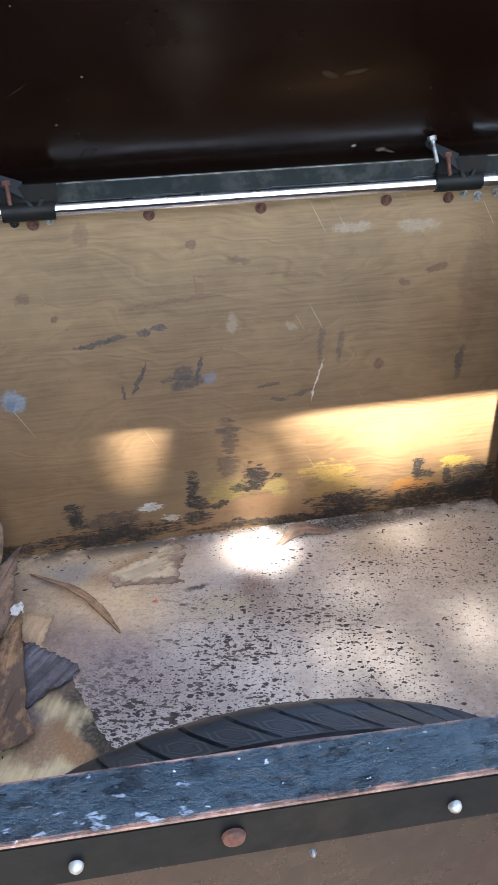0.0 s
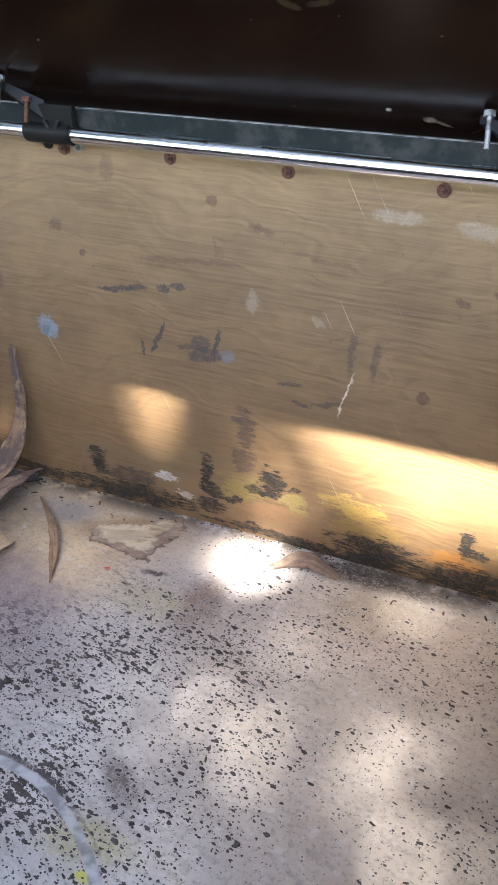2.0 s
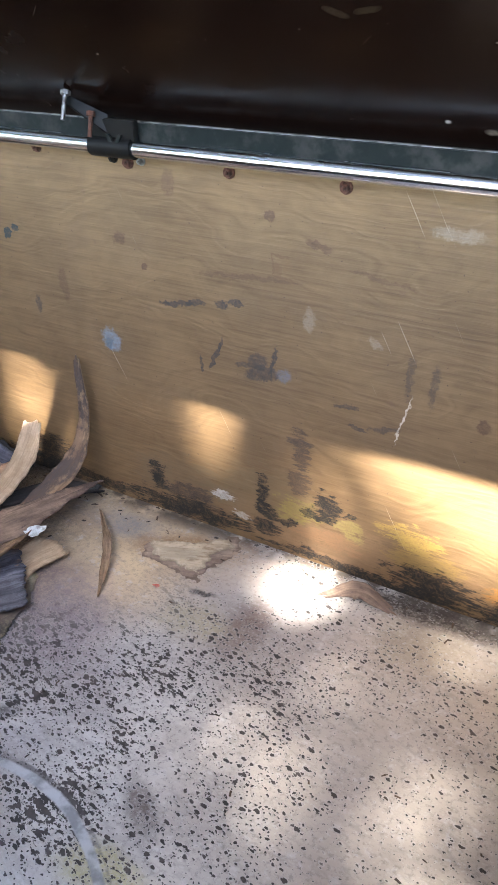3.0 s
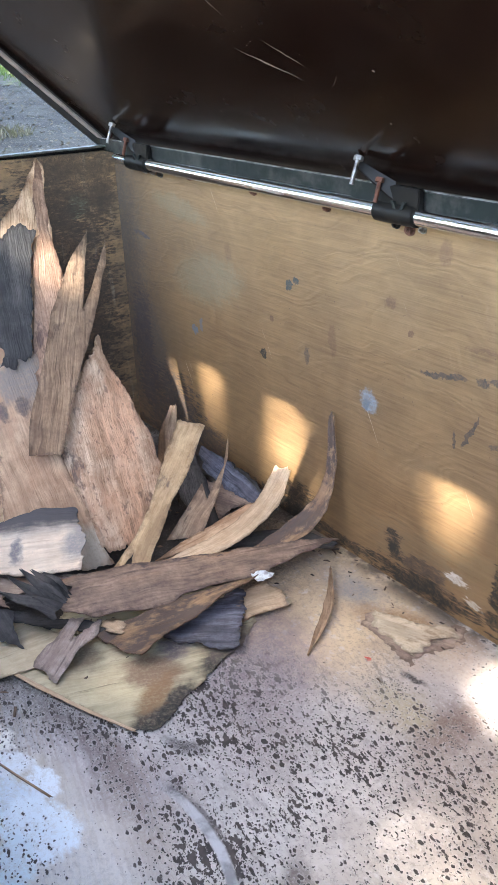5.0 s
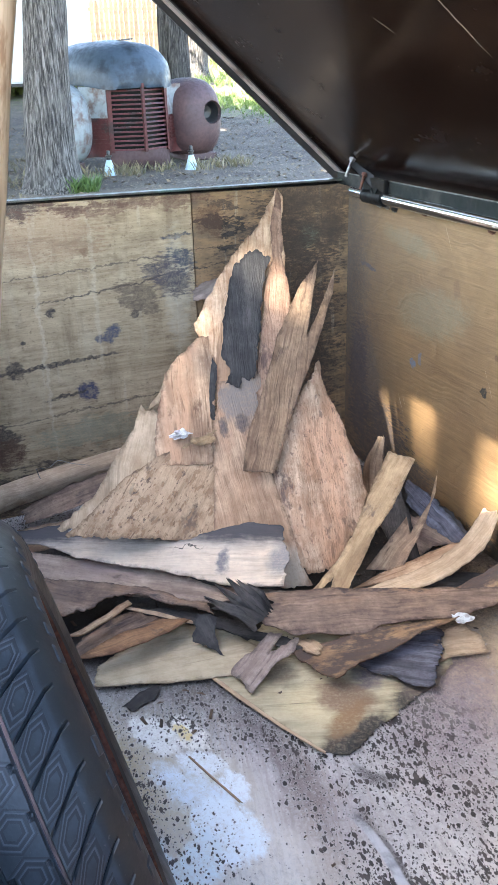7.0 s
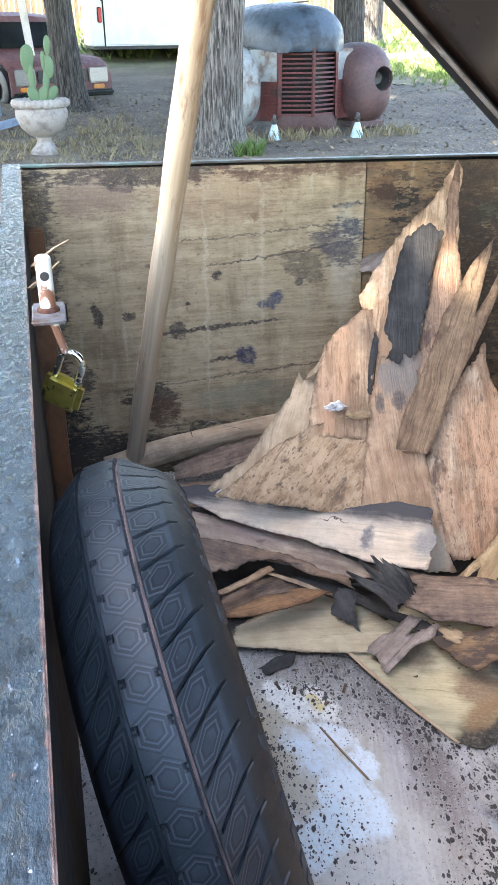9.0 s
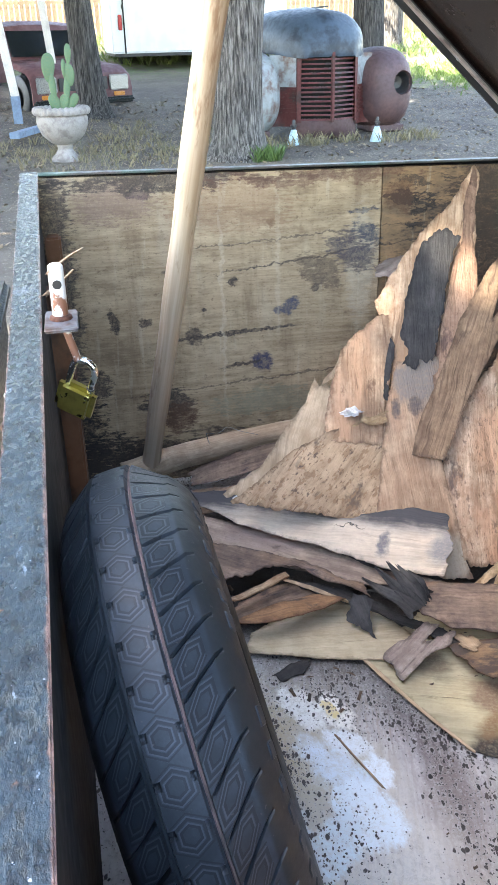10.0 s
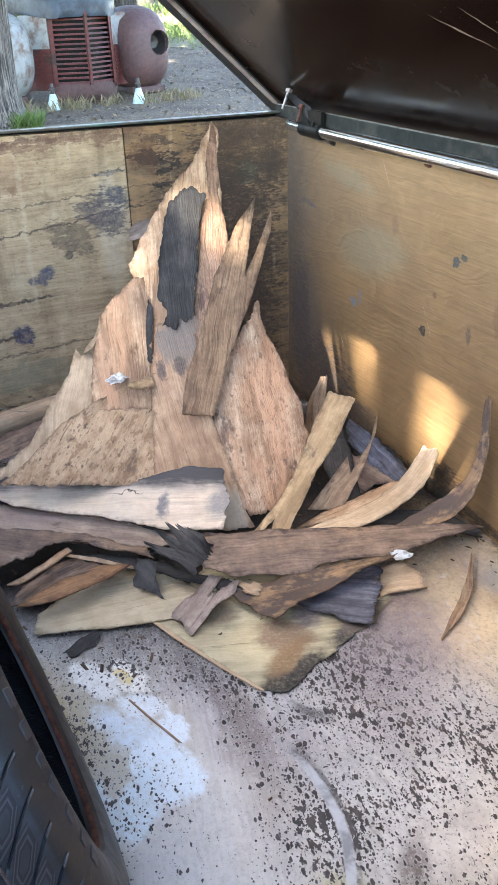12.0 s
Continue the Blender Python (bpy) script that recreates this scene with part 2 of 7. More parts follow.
    rot_and_shade = [
        (1.25, 0.045, 0.26, 0.045, 0, 0.8, 0.6, (0.27, 0.16, 0.08)), (1.10, 0.09, 0.12, 0.06, 0, 0.8, 0.5, (0.20, 0.14, 0.07)), (0.93, 0.08, 0.10, 0.05, 0, 0.8, 0.45, (0.17, 0.12, 0.07)),
        (1.367, 0.104, 0.050, 0.024, -15, 0.6, 0.85, (0.40, 0.26, 0.07)), (1.385, 0.070, 0.060, 0.020, 0, 0.6, 0.75, (0.30, 0.19, 0.06)), (1.526, 0.052, 0.045, 0.020, 0, 0.6, 0.8, (0.38, 0.17, 0.04)), (1.62, 0.10, 0.03, 0.012, 0, 0.6, 0.7, (0.42, 0.30, 0.06)),
        (1.173, 0.091, 0.045, 0.020, 0, 0.7, 0.8, (0.28, 0.21, 0.06)), (1.262, 0.085, 0.022, 0.018, 0, 0.7, 0.6, (0.34, 0.27, 0.08)), (1.225, 0.053, 0.06, 0.018, 0, 0.7, 0.7, (0.30, 0.16, 0.075)),
        (0.886, 0.071, 0.018, 0.028, 8, 0.8, 0.97, black), (0.950, 0.055, 0.05, 0.020, 0, 0.8, 0.75, (0.05, 0.04, 0.035)), (1.103, 0.098, 0.012, 0.034, 6, 0.7, 0.97, black), (1.118, 0.072, 0.014, 0.018, 0, 0.7, 0.9, black), (1.112, 0.040, 0.03, 0.014, 0, 0.7, 0.85, black),
        (1.176, 0.205, 0.012, 0.036, 4, 0.9, 0.75, (0.07, 0.05, 0.04)), (1.172, 0.145, 0.016, 0.025, 4, 0.9, 0.7, (0.08, 0.055, 0.04)), (1.222, 0.118, 0.022, 0.026, 20, 0.7, 0.97, black), (1.195, 0.098, 0.020, 0.010, 0, 0.7, 0.85, black), (1.262, 0.109, 0.012, 0.006, 0, 0.6, 0.9, black), (1.15, 0.066, 0.018, 0.007, 0, 0.6, 0.85, black),
        (1.541, 0.090, 0.013, 0.028, 0, 0.7, 0.97, black), (1.565, 0.078, 0.012, 0.010, 0, 0.6, 0.9, black), (1.607, 0.066, 0.012, 0.020, 0, 0.6, 0.95, black), (1.66, 0.05, 0.05, 0.04, 0, 0.7, 0.9, black),
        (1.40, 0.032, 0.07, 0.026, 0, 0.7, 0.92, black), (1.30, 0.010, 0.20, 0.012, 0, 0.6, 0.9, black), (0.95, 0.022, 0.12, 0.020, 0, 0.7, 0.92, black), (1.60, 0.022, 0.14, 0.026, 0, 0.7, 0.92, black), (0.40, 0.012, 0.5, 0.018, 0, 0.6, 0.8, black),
        # rows in the corner behind the pile also paint its shade
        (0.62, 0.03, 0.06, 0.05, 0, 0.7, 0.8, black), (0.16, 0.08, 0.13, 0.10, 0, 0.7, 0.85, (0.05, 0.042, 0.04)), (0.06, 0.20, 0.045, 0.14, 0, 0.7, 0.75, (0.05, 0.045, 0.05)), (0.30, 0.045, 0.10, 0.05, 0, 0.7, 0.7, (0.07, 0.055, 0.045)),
        (1.022, 0.076, 0.024, 0.009, 0, 0.6, 0.8, (0.55, 0.52, 0.48)), (1.06, 0.045, 0.02, 0.006, 0, 0.6, 0.7, (0.52, 0.48, 0.42)),
    ]
    # corner shade by the end board, painted as a soft dark gradient
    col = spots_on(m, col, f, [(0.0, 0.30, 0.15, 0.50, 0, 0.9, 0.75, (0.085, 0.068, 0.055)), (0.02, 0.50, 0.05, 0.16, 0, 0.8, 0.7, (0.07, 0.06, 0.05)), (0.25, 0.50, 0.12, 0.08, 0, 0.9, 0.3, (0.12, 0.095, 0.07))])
    col = spots_on(m, col, f, rot_and_shade, flecks(m, p, 45.0, 230.0, 4.6))
    m.bump(m.math("ADD", fib, m.math("MULTIPLY", wave, 0.35)), 0.0012, 0.5)
    return m.done(col, m.steps(grime, 0.3, 0.8, 0.5, 0.8))


def make_wall_west():
    m = Mat("plywood_west", 0.75)
    p = m.axes(m.coords(), "yzx")
    col, fib, wave = plywood(m, p, (0.55, 0.42, 0.265), (0.24, 0.165, 0.09), 12.0)
    sep = m.nt.nodes.new("ShaderNodeSeparateXYZ")
    m.plug(sep.inputs[0], p)
    warm = m.steps(sep.outputs[0], -0.383, -0.376)
    col = m.mix(m.math("MULTIPLY", warm, 0.85), col, m.mix(m.steps(m.noise(m.scaled(p, (1.0, 2.2, 1)), 9.0, 5, 0.7), 0.35, 0.65), (0.34, 0.195, 0.09), (0.12, 0.075, 0.045)))
    col = m.mix(m.steps(m.noise(m.scaled(p, (1.0, 2.4, 1)), 4.5, 6, 0.7), 0.50, 0.72, 0, 0.6), col, (0.15, 0.10, 0.06))
    col = m.mix(m.steps(m.noise(m.scaled(p, (3.0, 0.8, 1)), 5.5, 4, 0.6), 0.55, 0.75, 0, 0.35), col, (0.50, 0.42, 0.30))
    col = m.mix(m.steps(m.noise(m.scaled(p, (16.0, 2.0, 1)), 1.0, 5, 0.7), 0.50, 0.70, 0, 0.55), col, (0.19, 0.13, 0.075))
    col = m.mix(m.steps(m.noise(m.scaled(p, (60.0, 5.0, 1)), 1.0, 4, 0.6), 0.58, 0.70, 0, 0.4), col, (0.55, 0.46, 0.33))
    col = m.mix(m.steps(m.noise(p, 48.0, 4, 0.7), 0.60, 0.72, 0, 0.6), col, (0.14, 0.09, 0.055))
    col = m.mix(m.steps(m.noise(m.scaled(p, (14.0, 30.0, 1)), 1.0, 6, 0.72), 0.48, 0.64, 0, 0.45), col, (0.17, 0.115, 0.065))
    col = m.mix(m.steps(m.noise(m.scaled(p, (110.0, 260.0, 1)), 1.0, 3, 0.7), 0.56, 0.68, 0, 0.5), col, (0.11, 0.075, 0.045))
    e = wobbled(m, wobbled(m, p, 0.026, 30.0), 0.014, 110.0)
    f = wobbled(m, p, 0.085, 18.0)
    black, dk, brn = (0.018, 0.016, 0.016), (0.05, 0.04, 0.035), (0.16, 0.085, 0.04)
    rows = [
        (-0.882, 0.633, 0.026, 0.011, 0, 0.3, 0.9, dk), (-0.882, 0.633, 0.014, 0.005, 0, 0.3, 0.8, (0.22, 0.17, 0.11)),
        (-0.70, 0.334, 0.14, 0.005, 3, 0.6, 0.85, dk), (-0.785, 0.335, 0.020, 0.022, 0, 0.6, 0.8, dk), (-0.639, 0.264, 0.022, 0.024, 25, 0.6, 0.85, (0.05, 0.05, 0.09)), (-0.68, 0.262, 0.05, 0.004, 6, 0.6, 0.8, dk),
        (-0.572, 0.384, 0.022, 0.016, 40, 0.6, 0.8, (0.06, 0.07, 0.11)), (-0.60, 0.376, 0.010, 0.010, 0, 0.5, 0.7, (0.07, 0.08, 0.12)), (-0.949, 0.376, 0.010, 0.026, 12, 0.5, 0.85, dk), (-0.884, 0.371, 0.016, 0.010, 0, 0.5, 0.8, dk),
        (-0.698, 0.443, 0.010, 0.008, 0, 0.5, 0.85, dk), (-0.76, 0.39, 0.006, 0.006, 0, 0.5, 0.8, dk), (-0.52, 0.42, 0.010, 0.008, 0, 0.5, 0.7, dk), (-0.615, 0.56, 0.010, 0.010, 0, 0.5, 0.6, brn), (-0.83, 0.47, 0.014, 0.008, 0, 0.5, 0.6, dk),
        (-0.42, 0.575, 0.035, 0.005, 0, 0.5, 0.85, (0.07, 0.07, 0.08)), (-0.50, 0.487, 0.24, 0.0022, 6, 0.4, 0.8, dk), (-0.55, 0.53, 0.30, 0.0018, 3, 0.4, 0.6, dk), (-0.60, 0.225, 0.34, 0.0022, 3, 0.4, 0.6, dk),
        (-0.10, 0.545, 0.028, 0.030, 0, 0.7, 0.6, (0.10, 0.17, 0.12)), (-0.045, 0.555, 0.03, 0.03, 0, 0.7, 0.7, dk),
        (-0.72, 0.40, 0.004, 0.30, 0, 0.7, 0.35, (0.62, 0.52, 0.38)), (-0.60, 0.50, 0.004, 0.2, 0, 0.7, 0.25, (0.62, 0.52, 0.38)), (-0.42, 0.46, 0.03, 0.12, 0, 0.8, 0.4, (0.50, 0.44, 0.34)),
    ]
    col = spots_on(m, col, e, rows, flecks(m, p, 60.0, 200.0, 2.4))
    # stains, plus dark rows that paint the shade of both corners
    blots_and_shade = [
        (-0.44, 0.49, 0.06, 0.035, -35, 0.9, 0.8, (0.07, 0.06, 0.07)), (-0.41, 0.52, 0.03, 0.02, -35, 0.9, 0.8, (0.06, 0.07, 0.09)), (-0.51, 0.455, 0.05, 0.030, -30, 0.6, 0.7, (0.10, 0.07, 0.05)), (-0.325, 0.595, 0.055, 0.010, 0, 0.6, 0.95, black), (-0.29, 0.575, 0.030, 0.012, 0, 0.6, 0.95, black), (-0.30, 0.545, 0.02, 0.012, 0, 0.6, 0.9, black), (-0.31, 0.63, 0.05, 0.008, 0, 0.6, 0.7, dk),
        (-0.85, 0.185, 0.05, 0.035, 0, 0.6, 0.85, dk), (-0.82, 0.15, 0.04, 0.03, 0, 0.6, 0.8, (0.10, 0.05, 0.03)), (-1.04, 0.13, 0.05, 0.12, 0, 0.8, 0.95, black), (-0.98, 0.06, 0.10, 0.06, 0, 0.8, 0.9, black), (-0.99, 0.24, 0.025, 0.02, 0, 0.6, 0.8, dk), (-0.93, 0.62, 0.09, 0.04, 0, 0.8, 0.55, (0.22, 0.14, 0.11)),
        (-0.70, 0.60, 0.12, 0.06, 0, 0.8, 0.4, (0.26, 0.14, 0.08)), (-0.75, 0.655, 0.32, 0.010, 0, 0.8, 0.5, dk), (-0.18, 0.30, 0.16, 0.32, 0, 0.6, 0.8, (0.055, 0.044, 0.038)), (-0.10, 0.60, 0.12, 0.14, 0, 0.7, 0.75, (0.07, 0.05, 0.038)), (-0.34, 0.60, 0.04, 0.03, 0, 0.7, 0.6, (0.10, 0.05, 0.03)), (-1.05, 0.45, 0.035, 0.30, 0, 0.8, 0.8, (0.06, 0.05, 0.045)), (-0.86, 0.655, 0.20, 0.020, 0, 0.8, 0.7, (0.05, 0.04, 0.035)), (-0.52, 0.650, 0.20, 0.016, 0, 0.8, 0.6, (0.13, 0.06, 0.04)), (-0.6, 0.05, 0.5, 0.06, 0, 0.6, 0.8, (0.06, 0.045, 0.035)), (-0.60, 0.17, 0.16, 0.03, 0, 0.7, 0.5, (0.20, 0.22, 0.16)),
    ]
    col = spots_on(m, col, f, blots_and_shade, flecks(m, p, 60.0, 190.0, 4.0))
    m.bump(m.math("ADD", fib, m.math("MULTIPLY", m.noise(p, 40, 4), 0.8)), 0.002, 0.6)
    return m.done(col, 0.78)


def make_floor():
    m = Mat("worn_floor_paint", 0.6)
    p = m.axes(m.coords(), "xyz")
    sep = m.nt.nodes.new("ShaderNodeSeparateXYZ")
    m.plug(sep.inputs[0], p)
    base = m.mix(m.steps(m.math("ADD", m.math("MULTIPLY", m.noise(p, 9.0, 7, 0.72), 0.7), m.math("MULTIPLY", m.noise(m.scaled(p, (18.0, 90.0, 1)), 1.0, 4, 0.7), 0.3)), 0.36, 0.64), (0.73, 0.71, 0.68), (0.48, 0.465, 0.45))
    base = m.mix(m.steps(m.noise(p, 2.6, 4), 0.45, 0.65, 0, 0.5), base, (0.44, 0.41, 0.415))
    f = wobbled(m, p, 0.10, 9.0)
    e = wobbled(m, p, 0.035, 24.0)
    tan_r = m.spot(f, 1.55, -0.28, 0.36, 0.36, 0, 0.5)
    base = m.mix(m.math("MULTIPLY", tan_r, 0.75), base, (0.48, 0.40, 0.325))
    cream = m.spot(f, 0.82, -0.10, 0.26, 0.24, -20, 0.35)
    creamy = m.mix(m.steps(m.noise(p, 8.0, 5), 0.35, 0.7), (0.64, 0.50, 0.33), (0.46, 0.35, 0.245))
    # pits where the paint has lifted, drawn out along the grain
    turned = m.node("VectorRotate", {"Vector": wobbled(m, p, 0.010, 90.0), "Angle": radians(14)}, rotation_type="Z_AXIS")
    dens = m.noise(p, 4.2, 4, 0.6)
    dens = m.math("SUBTRACT", dens, m.math("MULTIPLY", m.spot(f, 1.58, -0.30, 0.30, 0.42, 0, 0.6), 0.10))
    dens = m.math("SUBTRACT", dens, m.math("MULTIPLY", m.spot(f, 1.13, -0.72, 0.10, 0.12, 0, 0.6), 0.08))
    dens = m.math("ADD", dens, m.math("MULTIPLY", m.math("ADD", m.spot(f, 1.06, -0.38, 0.24, 0.20, 0, 0.8), m.spot(f, 0.95, -0.58, 0.20, 0.07, 0, 0.8)), 0.10))
    dens = m.math("SUBTRACT", dens, m.math("MULTIPLY", m.spot(f, 0.90, -0.71, 0.16, 0.05, 22, 0.6), 0.16))
    pit = None
    halo = None
    for sx, sy, r0, lim in ((62.0, 112.0, 0.34, 0.02), (105.0, 175.0, 0.34, 0.02), (210.0, 300.0, 0.36, -0.06)):
        v = m.nt.nodes.new("ShaderNodeTexVoronoi")
        m.plug(v.inputs["Vector"], m.scaled(turned, (sx, sy, 0)))
        v.inputs["Scale"].default_value = 1.0
        cell = m.node("SeparateXYZ", {0: v.outputs["Color"]})
        size = m.math("MULTIPLY", m.steps(m.math("ADD", cell, m.math("MULTIPLY", m.math("SUBTRACT", dens, 0.5), 2.0)), 0.22 + lim, 0.94 + lim), r0)
        d = m.math("SUBTRACT", v.outputs["Distance"], size)
        there = m.math("GREATER_THAN", size, 0.04)
        one = m.math("MULTIPLY", m.steps(d, -0.07, 0.03, 1.0, 0.0), there)
        ring = m.math("MULTIPLY", m.steps(d, 0.02, 0.16, 1.0, 0.0), there)
        pit = one if pit is None else m.math("MAXIMUM", pit, one)
        halo = ring if halo is None else m.math("MAXIMUM", halo, ring)
    n = m.noise(m.scaled(turned, (60.0, 130.0, 1)), 1.0, 3, 0.6)
    pit = m.math("MAXIMUM", pit, m.steps(m.math("ADD", n, m.math("MULTIPLY", m.math("SUBTRACT", dens, 0.5), 1.0)), 0.69, 0.73))
    pit = m.math("MULTIPLY", pit, m.math("SUBTRACT", 1.0, m.math("MULTIPLY", cream, 0.92)))
    col = m.mix(cream, base, creamy)
    col = m.mix(m.steps(m.noise(m.scaled(turned, (22.0, 60.0, 1)), 1.0, 5, 0.7), 0.50, 0.68, 0, 0.4), col, (0.25, 0.22, 0.21))
    col = m.mix(m.steps(m.noise(p, 130.0, 4, 0.7), 0.50, 0.66, 0, 0.45), col, (0.20, 0.175, 0.165))
    col = m.mix(m.steps(m.noise(m.scaled(p, (1, 1, 2)), 45.0, 4, 0.65), 0.55, 0.70, 0, 0.5), col, (0.66, 0.63, 0.62))
    near = m.math("MULTIPLY", m.spot(f, 0.93, -0.68, 0.30, 0.17, 0, 0.6), m.steps(m.noise(m.scaled(turned, (9.0, 190.0, 1)), 1.0, 4, 0.65), 0.44, 0.60))
    col = m.mix(m.math("MULTIPLY", near, 0.5), col, m.mix(m.steps(m.noise(p, 14.0, 4), 0.4, 0.6), (0.42, 0.34, 0.245), (0.25, 0.205, 0.165)))
    rows_soft = [
        (0.90, -0.33, 0.20, 0.07, -30, 0.6, 0.6, (0.24, 0.18, 0.19)), (1.20, -0.20, 0.08, 0.10, 0, 0.8, 0.35, (0.26, 0.20, 0.18)), (1.12, -0.22, 0.06, 0.03, 0, 0.7, 0.45, (0.40, 0.34, 0.16)),
        (1.06, -0.74, 0.17, 0.14, 0, 0.6, 0.7, (0.74, 0.69, 0.62)), (0.85, -0.79, 0.15, 0.09, 20, 0.6, 0.6, (0.52, 0.45, 0.30)), (0.93, -0.60, 0.13, 0.05, 15, 0.7, 0.4, (0.26, 0.20, 0.24)),
        (1.36, -0.90, 0.4, 0.10, 0, 0.7, 0.5, (0.20, 0.16, 0.14)), (1.25, -0.60, 0.05, 0.03, 0, 0.5, 0.5, (0.44, 0.40, 0.12)),
        (1.187, -0.194, 0.025, 0.06, 10, 0.7, 0.7, (0.19, 0.13, 0.11)), (1.436, -0.09, 0.08, 0.05, 0, 0.7, 0.5, (0.27, 0.22, 0.15)), (0.864, -0.077, 0.06, 0.03, 0, 0.7, 0.6, (0.24, 0.25, 0.27)), (0.93, -0.29, 0.08, 0.10, 30, 0.7, 0.45, (0.23, 0.19, 0.23)),
        (0.80, -0.84, 0.12, 0.05, 10, 0.6, 0.7, (0.46, 0.36, 0.20)), (1.0, -0.60, 0.16, 0.03, -8, 0.7, 0.5, (0.28, 0.22, 0.18)), (0.88, -0.60, 0.12, 0.025, 5, 0.7, 0.6, (0.16, 0.13, 0.13)),
        # wide dark row under the pile, its shade put into the colour
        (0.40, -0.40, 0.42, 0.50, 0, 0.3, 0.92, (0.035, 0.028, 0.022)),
    ]
    col = spots_on(m, col, f, rows_soft)
    white = [
        (0.775, -0.750, 0.050, 0.026, 20, 0.7, 0.95, (0.82, 0.82, 0.78)), (0.795, -0.702, 0.045, 0.020, 15, 0.7, 0.95, (0.86, 0.84, 0.78)), (0.860, -0.704, 0.040, 0.020, 45, 0.7, 0.9, (0.80, 0.84, 0.86)), (0.920, -0.680, 0.032, 0.024, 0, 0.6, 0.97, (0.82, 0.88, 0.92)),
        (0.90, -0.735, 0.070, 0.030, 25, 0.8, 0.85, (0.74, 0.82, 0.88)), (0.982, -0.715, 0.062, 0.040, 20, 0.6, 0.97, (0.82, 0.90, 0.94)), (1.017, -0.768, 0.055, 0.028, -30, 0.7, 0.9, (0.74, 0.84, 0.88)), (1.00, -0.82, 0.05, 0.03, 0, 0.7, 0.8, (0.74, 0.84, 0.88)), (0.79, -0.712, 0.022, 0.010, 20, 0.5, 0.9, (0.75, 0.62, 0.30)),
    ]
    col = spots_on(m, col, e, white, flecks(m, p, 55.0, 110.0, 1.7))
    # floor gets darker in ragged patches towards the tan side
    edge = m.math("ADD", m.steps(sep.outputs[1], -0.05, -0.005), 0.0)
    foot_dark = m.math("MULTIPLY", edge, m.steps(m.noise(p, 22, 5), 0.32, 0.55))
    col = m.mix(m.math("MULTIPLY", foot_dark, 0.9), col, (0.06, 0.045, 0.035))
    col = spots_on(m, col, e, [(1.00, -0.075, 0.10, 0.035, 20, 0.5, 0.8, (0.30, 0.17, 0.08)), (1.40, -0.030, 0.15, 0.022, 0, 0.6, 0.9, (0.05, 0.04, 0.035)), (1.085, -0.155, 0.020, 0.006, 10, 0.5, 0.9, (0.04, 0.035, 0.035)), (1.145, -0.06, 0.10, 0.05, 20, 0.7, 0.5, (0.52, 0.40, 0.30)),
                                (1.009, -0.177, 0.0055, 0.004, 0, 0.3, 0.95, (0.65, 0.06, 0.04)), (1.245, -0.513, 0.035, 0.016, -35, 0.7, 0.75, (0.13, 0.10, 0.09)), (0.985, -0.50, 0.030, 0.012, 30, 0.5, 0.85, (0.10, 0.09, 0.09)), (1.04, -0.545, 0.02, 0.012, 0, 0.5, 0.85, (0.10, 0.09, 0.09)), (1.272, -0.635, 0.010, 0.007, 0, 0.4, 0.9, (0.65, 0.62, 0.10))])
    # the faint ring left by a round can
    r = m.node("VectorMath", {0: wobbled(m, p, 0.012, 10.0), 1: (1.09, -0.82, 0)}, operation="SUBTRACT")
    ln = m.nt.nodes.new("ShaderNodeVectorMath")
    ln.operation = "LENGTH"
    m.plug(ln.inputs[0], r)
    ring = m.math("SUBTRACT", 1.0, m.steps(m.math("ABSOLUTE", m.math("SUBTRACT", ln.outputs["Value"], 0.271)), 0.0045, 0.0085), clamp=True)
    ring = m.math("MULTIPLY", ring, m.steps(sep.outputs[0], 0.98, 1.10))
    pit = m.math("MULTIPLY", pit, m.math("SUBTRACT", 1.0, ring, clamp=True))
    col = m.mix(m.math("MULTIPLY", m.math("MULTIPLY", halo, m.math("SUBTRACT", 1.0, cream)), 0.35), col, (0.68, 0.66, 0.65))
    col = m.mix(m.math("MULTIPLY", pit, 0.95), col, m.mix(m.steps(m.noise(p, 35.0, 3), 0.4, 0.65), (0.022, 0.019, 0.019), (0.075, 0.062, 0.056)))
    around = m.math("SUBTRACT", 1.0, m.steps(m.math("ABSOLUTE", m.math("SUBTRACT", ln.outputs["Value"], 0.281)), 0.002, 0.005), clamp=True)
    around = m.math("MULTIPLY", m.math("MULTIPLY", around, m.steps(sep.outputs[0], 0.98, 1.10)), m.steps(m.noise(p, 25, 4, 0.7), 0.42, 0.6, 0, 0.8))
    col = m.mix(around, col, (0.12, 0.11, 0.11))
    col = m.mix(m.math("MULTIPLY", ring, 0.85), col, m.mix(m.steps(m.noise(p, 30, 4), 0.4, 0.6), (0.55, 0.57, 0.60), (0.24, 0.25, 0.27)))
    # shade under the bark pile, painted black into the floor
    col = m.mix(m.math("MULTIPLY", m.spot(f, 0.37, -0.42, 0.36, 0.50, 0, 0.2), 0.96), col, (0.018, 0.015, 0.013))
    h = m.math("SUBTRACT", m.math("MULTIPLY", m.noise(p, 60, 4), 0.4), pit)
    m.bump(h, 0.0025, 0.7)
    return m.done(col, m.steps(m.noise(p, 12, 3), 0.3, 0.7, 0.45, 0.75))


